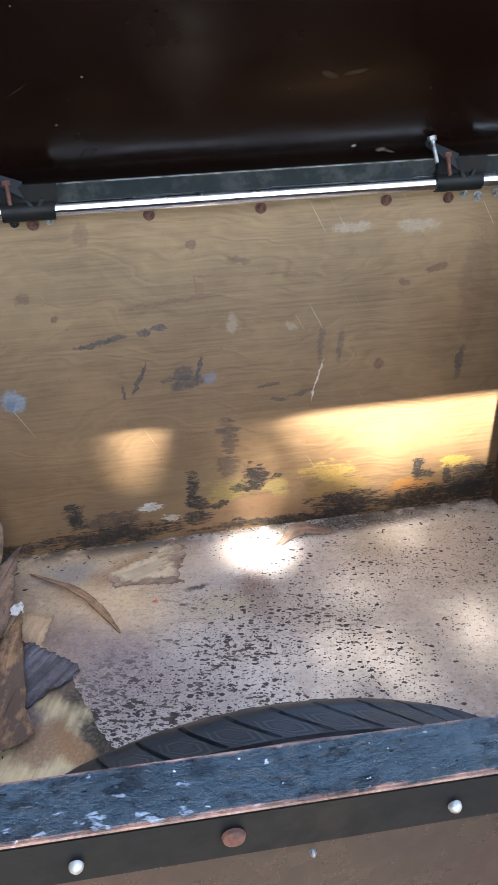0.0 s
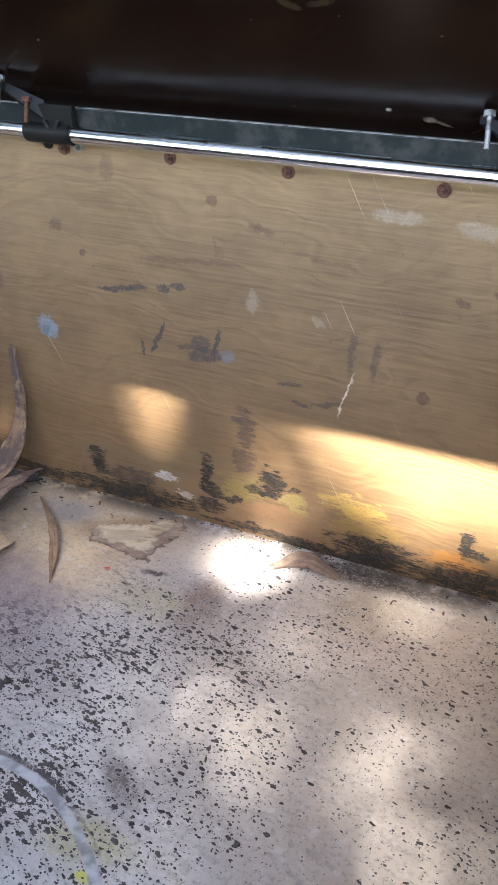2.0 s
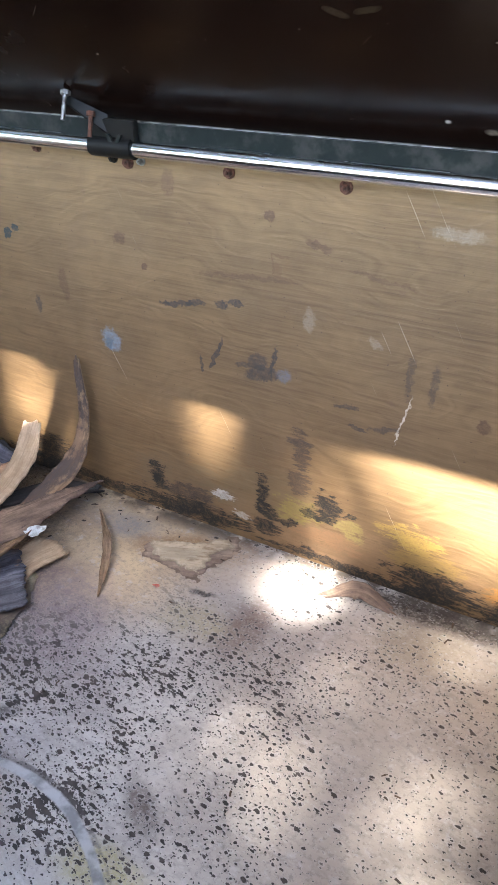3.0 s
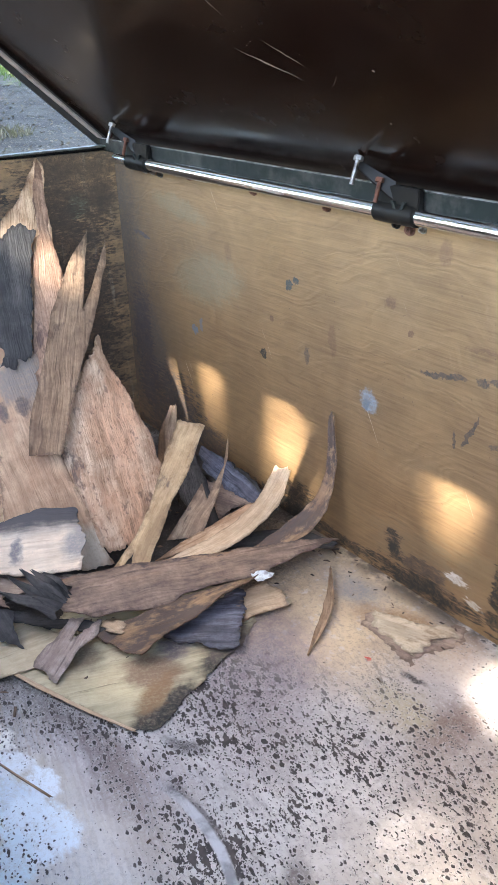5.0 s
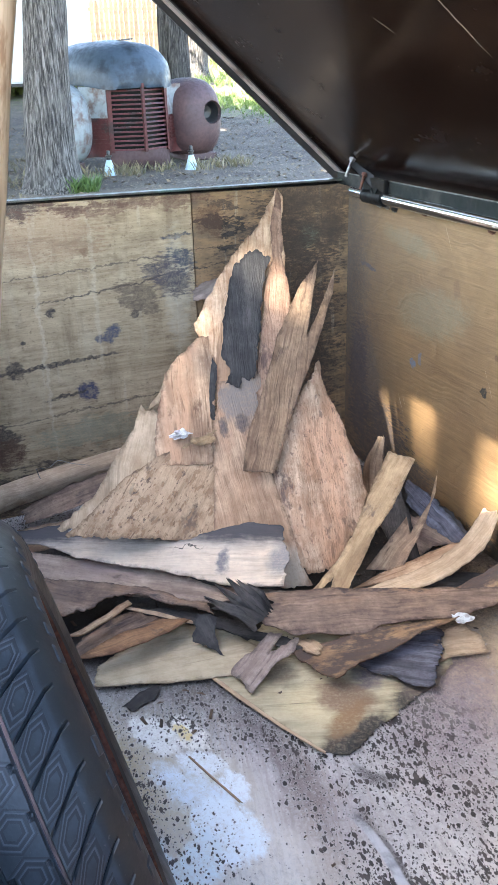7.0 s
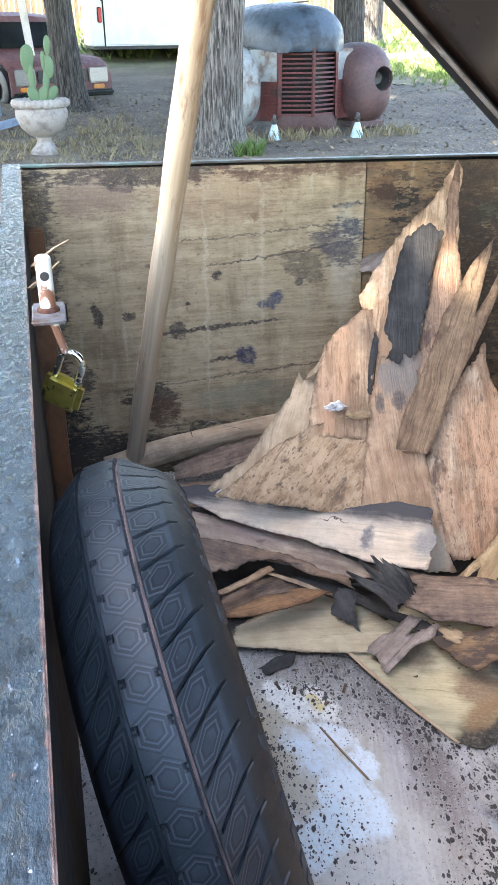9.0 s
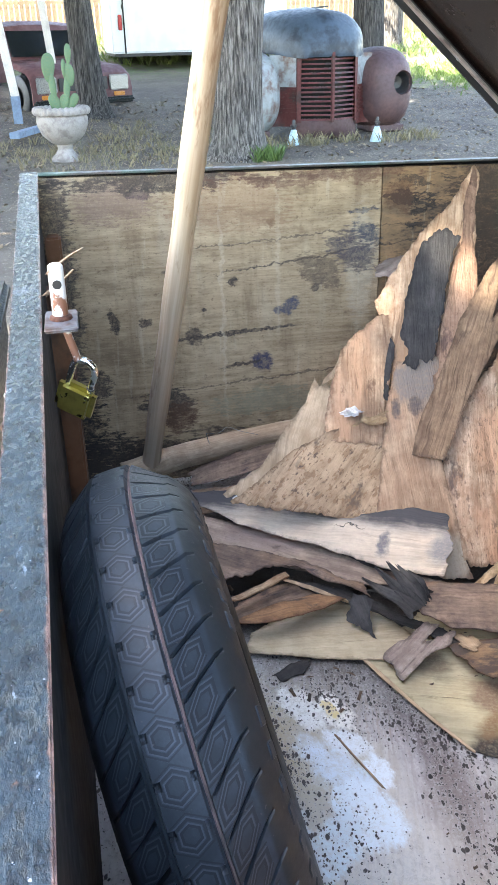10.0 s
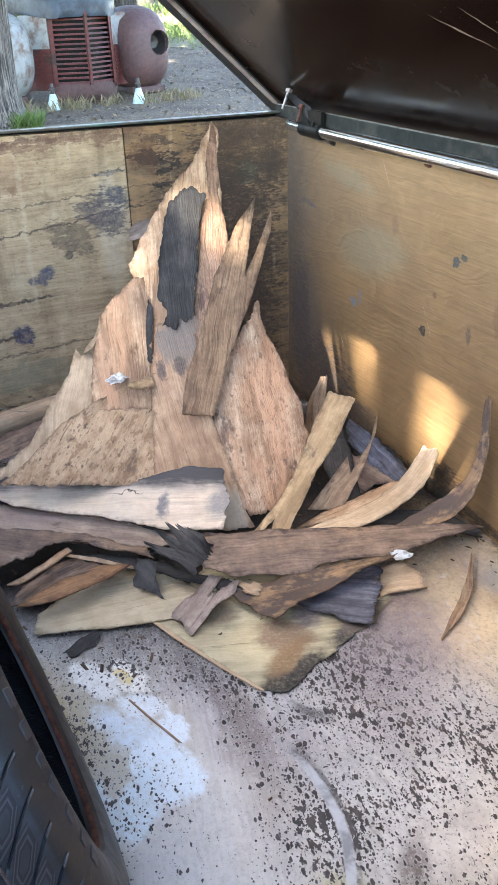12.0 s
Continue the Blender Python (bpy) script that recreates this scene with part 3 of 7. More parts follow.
def bark_mat(name, light, dark, stain=(0.05, 0.04, 0.035), stained=0.35, warm=None, rough=0.75, fibre=1.0, flaky=0.0, seed=0.0, burnt=(), edge=None, streaky=0.4, specks=0.25):
    """Torn bark and bast: fibres run along the strip, blotches lie over them."""
    m = Mat(name, rough)
    uv = m.coords("UV")
    own = uv
    rnd = m.node("ObjectInfo", out=5)
    uv = m.node("VectorMath", {0: uv, 1: m.node("CombineXYZ", {0: m.math("MULTIPLY", rnd, 7.0), 1: m.math("MULTIPLY", rnd, 3.0), 2: seed})}, operation="ADD")
    wav = m.node("VectorMath", {0: uv, 1: m.node("CombineXYZ", {1: m.math("MULTIPLY", m.noise(uv, 9.0, 2), 0.025)})}, operation="ADD")
    fib = m.noise(m.scaled(wav, (7.0, 260.0, 1)), 1.0, 3, 0.65)
    wide = m.noise(m.scaled(wav, (4.0, 34.0, 1)), 1.0, 6, 0.7)
    f = m.math("ADD", m.math("MULTIPLY", fib, 0.22 * fibre), m.math("ADD", m.math("MULTIPLY", wide, 0.45), m.math("MULTIPLY", m.noise(uv, 24.0, 7, 0.75), 0.62)))
    col = m.mix(m.steps(f, 0.45, 0.80), light, dark)
    crack = m.math("MULTIPLY", m.steps(m.noise(m.scaled(wav, (3.2, 110.0, 1)), 1.0, 2, 0.5), 0.655, 0.70), m.steps(m.noise(uv, 14.0, 3), 0.45, 0.6))
    if warm:
        col = m.mix(m.steps(m.noise(m.scaled(uv, (4.0, 10.0, 1)), 1.0, 4), 0.48, 0.66, 0, 0.8), col, warm)
    n = m.noise(m.scaled(uv, (9.0, 16.0, 1)), 1.0, 6, 0.68)
    col = m.mix(m.steps(n, 0.66 - 0.22 * stained, 0.74 - 0.2 * stained, 0, 0.85), col, stain)
    flk = m.noise(m.scaled(uv, (38.0, 70.0, 1)), 1.0, 4, 0.6)
    if flaky:
        col = m.mix(m.steps(flk, 0.54, 0.60, 0, flaky), col, dark)
        col = m.mix(m.steps(m.noise(m.scaled(uv, (24.0, 44.0, 2)), 1.3, 4, 0.6), 0.60, 0.66, 0, flaky), col, stain)
    streak = m.steps(m.noise(m.scaled(wav, (9.0, 120.0, 2)), 1.0, 5, 0.7), 0.52, 0.66, 0, streaky)
    col = m.mix(streak, col, tuple(c * 0.6 for c in dark))
    speck = m.steps(m.noise(m.scaled(uv, (90.0, 190.0, 1)), 1.0, 3, 0.6), 0.585, 0.66, 0, specks)
    col = m.mix(speck, col, tuple(c * 0.45 for c in dark))
    col = m.mix(m.steps(m.noise(m.scaled(uv, (12.0, 22.0, 3)), 1.0, 5, 0.7), 0.52, 0.70, 0, 0.35), col, tuple(c * 0.8 for c in dark))
    col = m.mix(m.math("MULTIPLY", crack, 0.7), col, tuple(c * 0.35 for c in dark))
    col = m.mix(m.steps(m.noise(m.scaled(uv, (5.0, 26.0, 5)), 1.0, 3, 0.6), 0.50, 0.66, 0, 0.5), col, tuple(c * 0.62 for c in dark))
    worn = m.nt.nodes.new("ShaderNodeUVMap")
    worn.uv_map = "Edge"
    brink = m.node("SeparateXYZ", {0: worn.outputs[0]})
    brink = m.math("ADD", brink, m.math("MULTIPLY", m.math("SUBTRACT", m.noise(uv, 55.0, 5, 0.7), 0.5), 0.75))
    col = m.mix(m.steps(brink, 0.84, 1.05, 0, 0.65), col, tuple(c * 0.4 for c in dark))
    if edge:
        # a weathered dark margin along one side
        s = m.node("SeparateXYZ", {0: wobbled(m, own, 0.03, 26.0)}, out=1)
        g = m.math("ADD", s, m.math("MULTIPLY", m.math("SUBTRACT", wide, 0.5), 0.05))
        col = m.mix(m.steps(g, edge[0], edge[1], 0.0, 0.55), col, (0.17, 0.165, 0.17))
        col = m.mix(m.steps(g, edge[0] + (edge[1] - edge[0]) * 0.6, edge[1] * 1.25, 0.0, 0.9), col, (0.030, 0.032, 0.042))
    if burnt:
        q = wobbled(m, m.coords(), 0.035, 34.0)
        for x, y, rx, ry, turn, c in burnt:
            f = m.math("ADD", m.spot(q, x, y, rx, ry, turn, 0.8), m.math("MULTIPLY", m.math("SUBTRACT", wide, 0.5), 1.2))
            col = m.mix(m.math("MULTIPLY", m.steps(f, 0.18, 0.88, 0, 0.95), m.steps(m.noise(uv, 160.0, 3, 0.7), 0.40, 0.70, 1.0, 0.7)), col, c)
    rel = m.math("ADD", m.math("MULTIPLY", fib, 0.45), m.math("ADD", m.math("MULTIPLY", wide, 1.3), m.math("MULTIPLY", flk, 1.5 * flaky + 0.2)))
    m.bump(m.math("SUBTRACT", rel, m.math("MULTIPLY", crack, 0.8)), 0.0036, 0.6)
    return m.done(col)


def paint(name, color, other=None, rough=0.5, metal=0.0, scale=8.0, lo=0.45, hi=0.65, relief=0.0004, amount=1.0, scale2=60.0, spec=0.5):
    """Paint or metal with patches of a second colour and fine grain."""
    m = Mat(name, rough, metal, spec)
    p = m.coords()
    other = other or tuple(c * 0.75 for c in color)
    col = m.mix(m.steps(m.noise(p, scale, 6, 0.62), lo, hi, 0, amount), color, other)
    g = m.noise(p, scale2, 4)
    col = m.mix(m.steps(g, 0.35, 0.75, 0, 0.35), col, tuple(c * 0.6 for c in color))
    m.bump(g, relief, 0.5)
    return m.done(col, m.steps(g, 0.3, 0.7, max(rough - 0.1, 0.05), min(rough + 0.12, 1)))


def make_rim(name="chipped_blue_paint", edges=0.8):
    m = Mat(name, 0.4)
    p = m.coords()
    blue = m.mix(m.steps(m.noise(p, 9, 4), 0.35, 0.7), (0.030, 0.047, 0.059), (0.012, 0.020, 0.027))
    n = m.noise(m.scaled(p, (120.0, 210.0, 120.0)), 1.0, 5, 0.7)
    big = m.noise(p, 6.0, 4)
    worn = m.steps(m.math("ADD", n, m.math("MULTIPLY", m.math("SUBTRACT", big, 0.5), 1.1)), 0.44, 0.62)
    col = m.mix(m.math("MULTIPLY", worn, 0.8), blue, (0.010, 0.014, 0.018))
    col = m.mix(m.steps(m.noise(m.scaled(p, (48.0, 95.0, 48.0)), 1.0, 4, 0.7), 0.50, 0.58, 0, 0.75), col, (0.006, 0.009, 0.012))
    pale = m.steps(m.math("ADD", m.noise(m.scaled(p, (85.0, 170.0, 85.0)), 1.0, 3, 0.6), m.math("MULTIPLY", m.math("SUBTRACT", m.noise(p, 11.0, 3), 0.5), 0.6)), 0.66, 0.72)
    col = m.mix(m.math("MULTIPLY", pale, 0.6), col, (0.30, 0.36, 0.42))
    chip = m.steps(m.noise(p, 230.0, 2), 0.72, 0.75)
    col = m.mix(chip, col, (0.42, 0.45, 0.50))
    s = m.nt.nodes.new("ShaderNodeSeparateXYZ")
    m.plug(s.inputs[0], p)
    across = m.math("ABSOLUTE", m.math("ADD", m.math("SUBTRACT", s.outputs[1], m.math("MULTIPLY", s.outputs[0], 0.0205)), 1.083))
    rim_edge = m.steps(m.math("ADD", across, m.math("MULTIPLY", m.math("SUBTRACT", m.noise(p, 60.0, 4, 0.7), 0.5), 0.006)), 0.0145, 0.0165)
    col = m.mix(m.math("MULTIPLY", rim_edge, edges), col, m.mix(m.steps(m.noise(p, 40.0, 3), 0.4, 0.6), (0.30, 0.17, 0.13), (0.13, 0.07, 0.055)))
    col = m.mix(m.steps(m.noise(p, 38.0, 5, 0.7), 0.67, 0.73), col, (0.30, 0.13, 0.06))
    col = spots_on(m, col, wobbled(m, p, 0.02, 40.0), [(0.70, -1.07, 0.010, 0.012, 0, 0.5, 0.3, (0.30, 0.34, 0.40))])
    m.bump(m.math("SUBTRACT", m.math("ADD", m.noise(p, 70, 3), m.math("MULTIPLY", n, 0.8)), m.math("MULTIPLY", worn, 0.5)), 0.0022, 0.8)
    return m.done(col, m.steps(n, 0.3, 0.7, 0.16, 0.42))


def make_lid_paint():
    m = Mat("brown_lid_paint", 0.2, spec=0.07)
    p = m.axes(m.coords(), "xyz")
    col = m.mix(m.steps(m.noise(p, 4, 5), 0.35, 0.7), (0.0078, 0.0036, 0.0026), (0.0056, 0.0026, 0.0019))
    scratch = m.noise(m.scaled(m.node("VectorRotate", {"Vector": p, "Angle": radians(34)}, rotation_type="Z_AXIS"), (5.0, 150.0, 1)), 1.0, 2)
    scr = m.math("MULTIPLY", m.steps(scratch, 0.72, 0.75), m.steps(m.noise(p, 2.2, 2), 0.57, 0.64))
    col = m.mix(m.math("MULTIPLY", scr, 0.5), col, (0.12, 0.09, 0.075))
    pale, e = (0.24, 0.20, 0.17), wobbled(m, p, 0.006, 60)
    col = spots_on(m, col, e, [(0.783, -0.297, 0.038, 0.0014, 78, 0.5, 0.8, pale), (0.801, -0.186, 0.037, 0.0014, 27, 0.5, 0.7, pale), (0.85, -0.20, 0.020, 0.0012, 40, 0.5, 0.6, pale), (0.62, -0.30, 0.012, 0.001, 50, 0.5, 0.6, pale),
                               (1.307, -0.165, 0.012, 0.004, 20, 0.4, 0.10, (0.22, 0.17, 0.11)), (1.342, -0.168, 0.014, 0.003, -10, 0.4, 0.10, (0.20, 0.16, 0.10)), (1.428, -0.024, 0.007, 0.004, 0, 0.5, 0.5, (0.24, 0.20, 0.16)), (1.442, -0.020, 0.010, 0.002, 20, 0.5, 0.4, (0.20, 0.17, 0.13)), (1.381, -0.035, 0.003, 0.002, 0, 0.5, 0.9, (0.40, 0.38, 0.36))])
    dot = m.steps(m.noise(p, 120.0, 1), 0.79, 0.81)
    col = m.mix(m.math("MULTIPLY", dot, 0.5), col, pale)
    m.bump(m.noise(p, 5, 2), 0.004, 0.08)
    return m.done(col, m.steps(m.noise(p, 7, 5, 0.65), 0.3, 0.75, 0.13, 0.30))


def make_rubber():
    """Tyre rubber; the tread's moulded hexagons are fine relief with painted groove shade, along the strip's own
    coordinates.
    """
    m = Mat("tyre_rubber", 0.55)
    uv = m.coords("UV")
    s = m.nt.nodes.new("ShaderNodeSeparateXYZ")
    m.plug(s.inputs[0], uv)
    u, v = s.outputs[0], s.outputs[1]
    pu = m.math("MULTIPLY", m.math("SUBTRACT", m.math("FRACT", u), 0.5), 0.0348)
    row = m.math("SUBTRACT", m.math("ABSOLUTE", v), 0.034)
    inner = m.math("LESS_THAN", m.math("ABSOLUTE", v), 0.017)
    pv = m.math("ADD", m.math("MULTIPLY", v, inner), m.math("MULTIPLY", row, m.math("SUBTRACT", 1.0, inner)))
    ax, ay = m.math("ABSOLUTE", pu), m.math("ABSOLUTE", pv)
    d = m.math("MAXIMUM", ay, m.math("ADD", m.math("MULTIPLY", ax, 0.866), m.math("MULTIPLY", ay, 0.5)))
    lines = m.math("ADD", m.math("COMPARE", d, 0.0105, 0.0012), m.math("ADD", m.math("COMPARE", d, 0.0066, 0.0011), m.math("COMPARE", d, 0.0142, 0.0007)), clamp=True)
    lines = m.math("MULTIPLY", lines, m.math("LESS_THAN", m.math("ABSOLUTE", v), 0.046))
    p = m.coords()
    dust = m.noise(p, 30, 5, 0.65)
    side = m.steps(m.math("ABSOLUTE", v), 0.0485, 0.0520, 0, 0.8)
    col = m.mix(m.steps(dust, 0.4, 0.7), (0.022, 0.030, 0.038), (0.042, 0.054, 0.066))
    # groove shade and bright ridges put into the colour, over the bump
    col = m.mix(m.math("MULTIPLY", lines, 0.6), col, (0.010, 0.013, 0.016))
    ridge = m.math("ADD", m.math("COMPARE", d, 0.0121, 0.0006), m.math("COMPARE", d, 0.0081, 0.0006), clamp=True)
    col = m.mix(m.math("MULTIPLY", m.math("MULTIPLY", ridge, m.math("LESS_THAN", m.math("ABSOLUTE", v), 0.045)), 0.3), col, (0.13, 0.15, 0.17))
    col = m.mix(side, col, (0.014, 0.017, 0.018))
    col = m.mix(m.steps(m.noise(p, 160, 2), 0.70, 0.74, 0, 0.35), col, (0.12, 0.11, 0.10))
    m.bump(m.math("SUBTRACT", m.math("MULTIPLY", m.noise(p, 120, 3), 0.12), lines), 0.004, 1.0)
    return m.done(col, m.steps(dust, 0.3, 0.7, 0.42, 0.6))


def make_ground():
    m = Mat("dry_dirt", 0.9)
    p = m.axes(m.coords(), "xyz")
    col = m.mix(m.steps(m.noise(p, 1.6, 6, 0.65), 0.35, 0.65), (0.135, 0.110, 0.082), (0.065, 0.052, 0.038))
    col = m.mix(m.steps(m.noise(p, 14.0, 6, 0.7), 0.48, 0.62, 0, 0.7), col, (0.10, 0.075, 0.055))
    col = m.mix(m.steps(m.noise(p, 38.0, 4, 0.6), 0.58, 0.66, 0, 0.7), col, (0.36, 0.29, 0.22))
    g = m.math("ADD", m.spot(wobbled(m, p, 1.6, 1.4), -15.0, 7.2, 2.8, 2.6, 0, 0.5), m.spot(wobbled(m, p, 2.0, 1.0), -19.0, -1.0, 3.0, 4.0, 0, 0.6), clamp=True)
    g = m.math("MULTIPLY", g, m.steps(m.noise(p, 7, 5), 0.4, 0.6))
    col = m.mix(m.math("MULTIPLY", g, 0.8), col, (0.10, 0.16, 0.035))
    m.bump(m.math("ADD", m.noise(p, 30, 6, 0.7), m.math("MULTIPLY", m.noise(p, 5, 4), 2)), 0.02, 0.7)
    return m.done(col)


def make_treebark(name="tree_bark", tone=1.0):
    m = Mat(name, 0.9)
    p = m.coords()
    q = m.scaled(p, (1, 1, 0.09))
    n = m.noise(q, 52, 5, 0.65, 0.5)
    col = m.ramp(n, [(0.40, (0.022, 0.019, 0.017)), (0.50, (0.10, 0.09, 0.08)), (0.66, (0.27, 0.25, 0.225))])
    col = m.mix(m.steps(m.noise(p, 3, 4), 0.5, 0.7, 0, 0.5), col, (0.15, 0.14, 0.12))
    if tone < 1:
        col = m.mix(1.0, col, (tone, tone, tone), "MULTIPLY")
    m.bump(n, 0.05, 1.0)
    return m.done(col)


def leafy(name, a, b):
    m = Mat(name, 0.6)
    r = m.node("NewGeometry", out=8)
    m.plug(m.bsdf.inputs["Transmission Weight"], 0.0)
    return m.done(m.mix(r, a, b))


M_NORTH, M_WEST, M_FLOOR = make_wall_north(), make_wall_west(), make_floor()
M_RIM, M_LID, M_RUBBER, M_GROUND, M_BARK = make_rim(), make_lid_paint(), make_rubber(), make_ground(), make_treebark()
M_RIMEAST = make_rim("chipped_blue_end_paint", 0.0)
M_PLY = paint("plain_plywood", (0.13, 0.085, 0.05), (0.06, 0.042, 0.028), 0.75, scale=5, scale2=30)
# black that stands for the deep shade between rim and tyre
M_DEEPSHADE = paint("shade_black_board", (0.022, 0.018, 0.016), (0.010, 0.009, 0.008), 0.8, scale=9, scale2=40)
M_POST = paint("stained_lumber", (0.15, 0.065, 0.028), (0.06, 0.028, 0.015), 0.65, scale=14, scale2=60)
M_BLACK = paint("black_steel", (0.018, 0.020, 0.022), (0.035, 0.032, 0.030), 0.38, 0.0)
M_LEG = paint("black_rim_leg", (0.006, 0.007, 0.008), (0.012, 0.011, 0.010), 0.42, spec=0.12)
M_RAIL = paint("dark_green_steel", (0.010, 0.014, 0.014), (0.035, 0.036, 0.034), 0.45, 0.0, scale=25, spec=0.12)
M_PALERAIL = paint("worn_pale_rail", (0.30, 0.27, 0.25), (0.10, 0.085, 0.08), 0.45, 0.2, scale=14, scale2=50)
M_WORN = paint("worn_bright_edge", (0.34, 0.35, 0.34), (0.05, 0.055, 0.055), 0.4, 0.6, scale=40)
M_GREENRIM = paint("green_rim_paint", (0.085, 0.075, 0.065), (0.06, 0.13, 0.105), 0.45, scale=6, lo=0.45)
def make_chrome():
    m = Mat("bright_steel_tube", 0.2, 1.0)
    p = m.coords()
    return m.done((0.86, 0.88, 0.90), m.steps(m.noise(m.scaled(p, (3.0, 60.0, 60.0)), 1.0, 3), 0.35, 0.7, 0.16, 0.30))


M_CHROME = make_chrome()
M_RUST = paint("rusty_steel", (0.115, 0.045, 0.028), (0.045, 0.022, 0.017), 0.85, 0.2, scale=90, scale2=200)
M_ZINC = paint("zinc_bolt", (0.34, 0.34, 0.33), (0.10, 0.09, 0.085), 0.42, 0.8, scale=80)
M_BRASS = paint("tarnished_brass", (0.40, 0.33, 0.085), (0.24, 0.20, 0.06), 0.35, 0.8, scale=40)
M_OUTER = paint("brown_side_paint", (0.014, 0.007, 0.006), (0.034, 0.013, 0.009), 0.30, scale=6)
M_PINK = paint("tread_mould_line", (0.30, 0.20, 0.19), (0.17, 0.13, 0.13), 0.7, scale=40)


def make_pole():
    m = Mat("worn_handle_wood", 0.5)
    p = m.coords()
    fib = m.noise(m.scaled(p, (90.0, 90.0, 2.0)), 1.0, 3, 0.6)
    col = m.mix(m.steps(fib, 0.35, 0.7), (0.62, 0.50, 0.37), (0.46, 0.34, 0.23))
    col = m.mix(m.steps(m.noise(m.scaled(p, (30, 30, 5)), 1.0, 5, 0.7), 0.54, 0.66, 0, 0.8), col, (0.27, 0.15, 0.085))
    s = m.nt.nodes.new("ShaderNodeSeparateXYZ")
    m.plug(s.inputs[0], p)
    col = m.mix(m.steps(m.math("ADD", s.outputs[2], m.math("MULTIPLY", m.noise(p, 12, 4), 0.3)), 0.65, 0.25, 0, 0.25), col, (0.25, 0.19, 0.14))
    m.bump(fib, 0.0006, 0.5)
    return m.done(col)


M_POLE = make_pole()
SMUT = (0.13, 0.10, 0.09)
CHAR = (0.022, 0.022, 0.026)
PALEGREY = (0.25, 0.21, 0.18)
M_MAUVE = bark_mat("mauve_torn_bast", (0.52, 0.42, 0.35), (0.27, 0.20, 0.17), stained=0.2)
M_MAUVETAN = bark_mat("mauve_and_tan_bast", (0.55, 0.42, 0.31), (0.27, 0.19, 0.15), stain=(0.11, 0.085, 0.08), stained=0.35, warm=(0.40, 0.29, 0.25))
M_TAN = bark_mat("tan_bast", (0.68, 0.49, 0.32), (0.33, 0.19, 0.105), stain=(0.13, 0.075, 0.05), stained=0.22, warm=(0.58, 0.34, 0.20), streaky=0.75)
M_PINKBAST = bark_mat("pinkish_bast", (0.74, 0.55, 0.38), (0.40, 0.23, 0.135), stain=(0.12, 0.075, 0.06), stained=0.34, warm=(0.66, 0.38, 0.23), flaky=0.6, specks=0.6)
M_BROWN = bark_mat("brown_bast", (0.46, 0.32, 0.205), (0.20, 0.125, 0.078), stained=0.4, streaky=0.6)
M_RUDDY = bark_mat("ruddy_bast", (0.50, 0.32, 0.215), (0.25, 0.14, 0.09), stain=(0.10, 0.06, 0.05), stained=0.3, streaky=0.6, specks=0.5)
M_SUNTAN = bark_mat("streaked_tan_bast", (0.70, 0.50, 0.33), (0.30, 0.17, 0.10), stain=(0.15, 0.08, 0.05), stained=0.4, warm=(0.50, 0.29, 0.17), streaky=0.8)
M_FIBRE = bark_mat("fibrous_brown_bast", (0.43, 0.285, 0.175), (0.185, 0.11, 0.066), stain=(0.11, 0.07, 0.05), stained=0.35, streaky=0.8)
M_FLAKE = paint("white_paint_flake", (0.72, 0.76, 0.76), (0.40, 0.40, 0.38), 0.7, scale=90)
M_CREAM = bark_mat("cream_veneer", (0.70, 0.60, 0.45), (0.52, 0.40, 0.26), stain=(0.30, 0.21, 0.13), stained=0.25, fibre=0.5, streaky=0.2)
M_ORANGE = bark_mat("orange_brown_bast", (0.46, 0.25, 0.12), (0.20, 0.10, 0.05), stain=(0.06, 0.045, 0.04), stained=0.4)
M_GREY = bark_mat("weathered_grey_bark", (0.82, 0.69, 0.53), (0.62, 0.49, 0.37), stain=(0.30, 0.27, 0.26), stained=0.15, specks=0.1, edge=(-0.022, 0.024), burnt=((0.377, -0.791, 0.016, 0.013, 30, (0.80, 0.80, 0.78)), (0.320, -0.758, 0.008, 0.006, 0, (0.80, 0.80, 0.78)), (0.57, -0.435, 0.030, 0.035, 0, (0.27, 0.25, 0.24)), (0.515, -0.535, 0.012, 0.022, 60, (0.17, 0.16, 0.17)), (0.459, -0.583, 0.034, 0.0012, 64, CHAR)))
M_TANPATCH = bark_mat("tan_bast_with_grey_scale", (0.66, 0.46, 0.30), (0.36, 0.215, 0.13), stained=0.12, warm=(0.55, 0.33, 0.20), streaky=0.6, specks=0.2, burnt=((0.315, -0.395, 0.030, 0.035, 0, PALEGREY), (0.320, -0.435, 0.022, 0.020, 0, PALEGREY), (0.345, -0.455, 0.010, 0.010, 0, SMUT), (0.345, -0.42, 0.010, 0.014, 0, SMUT), (0.51, -0.40, 0.03, 0.03, 0, (0.70, 0.58, 0.43))))
M_DARK = bark_mat("charred_bark_and_gap_shade", (0.095, 0.088, 0.082), (0.030, 0.029, 0.030), stain=(0.015, 0.015, 0.016), stained=0.4, streaky=0.15, specks=0.4)
M_FLAKY = bark_mat("flaky_yellow_bark", (0.62, 0.44, 0.28), (0.34, 0.205, 0.115), stained=0.4, flaky=0.85, fibre=0.5, stain=(0.12, 0.08, 0.06), specks=0.7)
M_PALE = bark_mat("pale_bast", (0.70, 0.54, 0.37), (0.45, 0.31, 0.19), stained=0.1, specks=0.15)
M_DUSK = bark_mat("purple_brown_bark", (0.38, 0.265, 0.19), (0.125, 0.082, 0.064), stain=(0.035, 0.033, 0.040), stained=0.42, warm=(0.40, 0.24, 0.14), streaky=0.55)
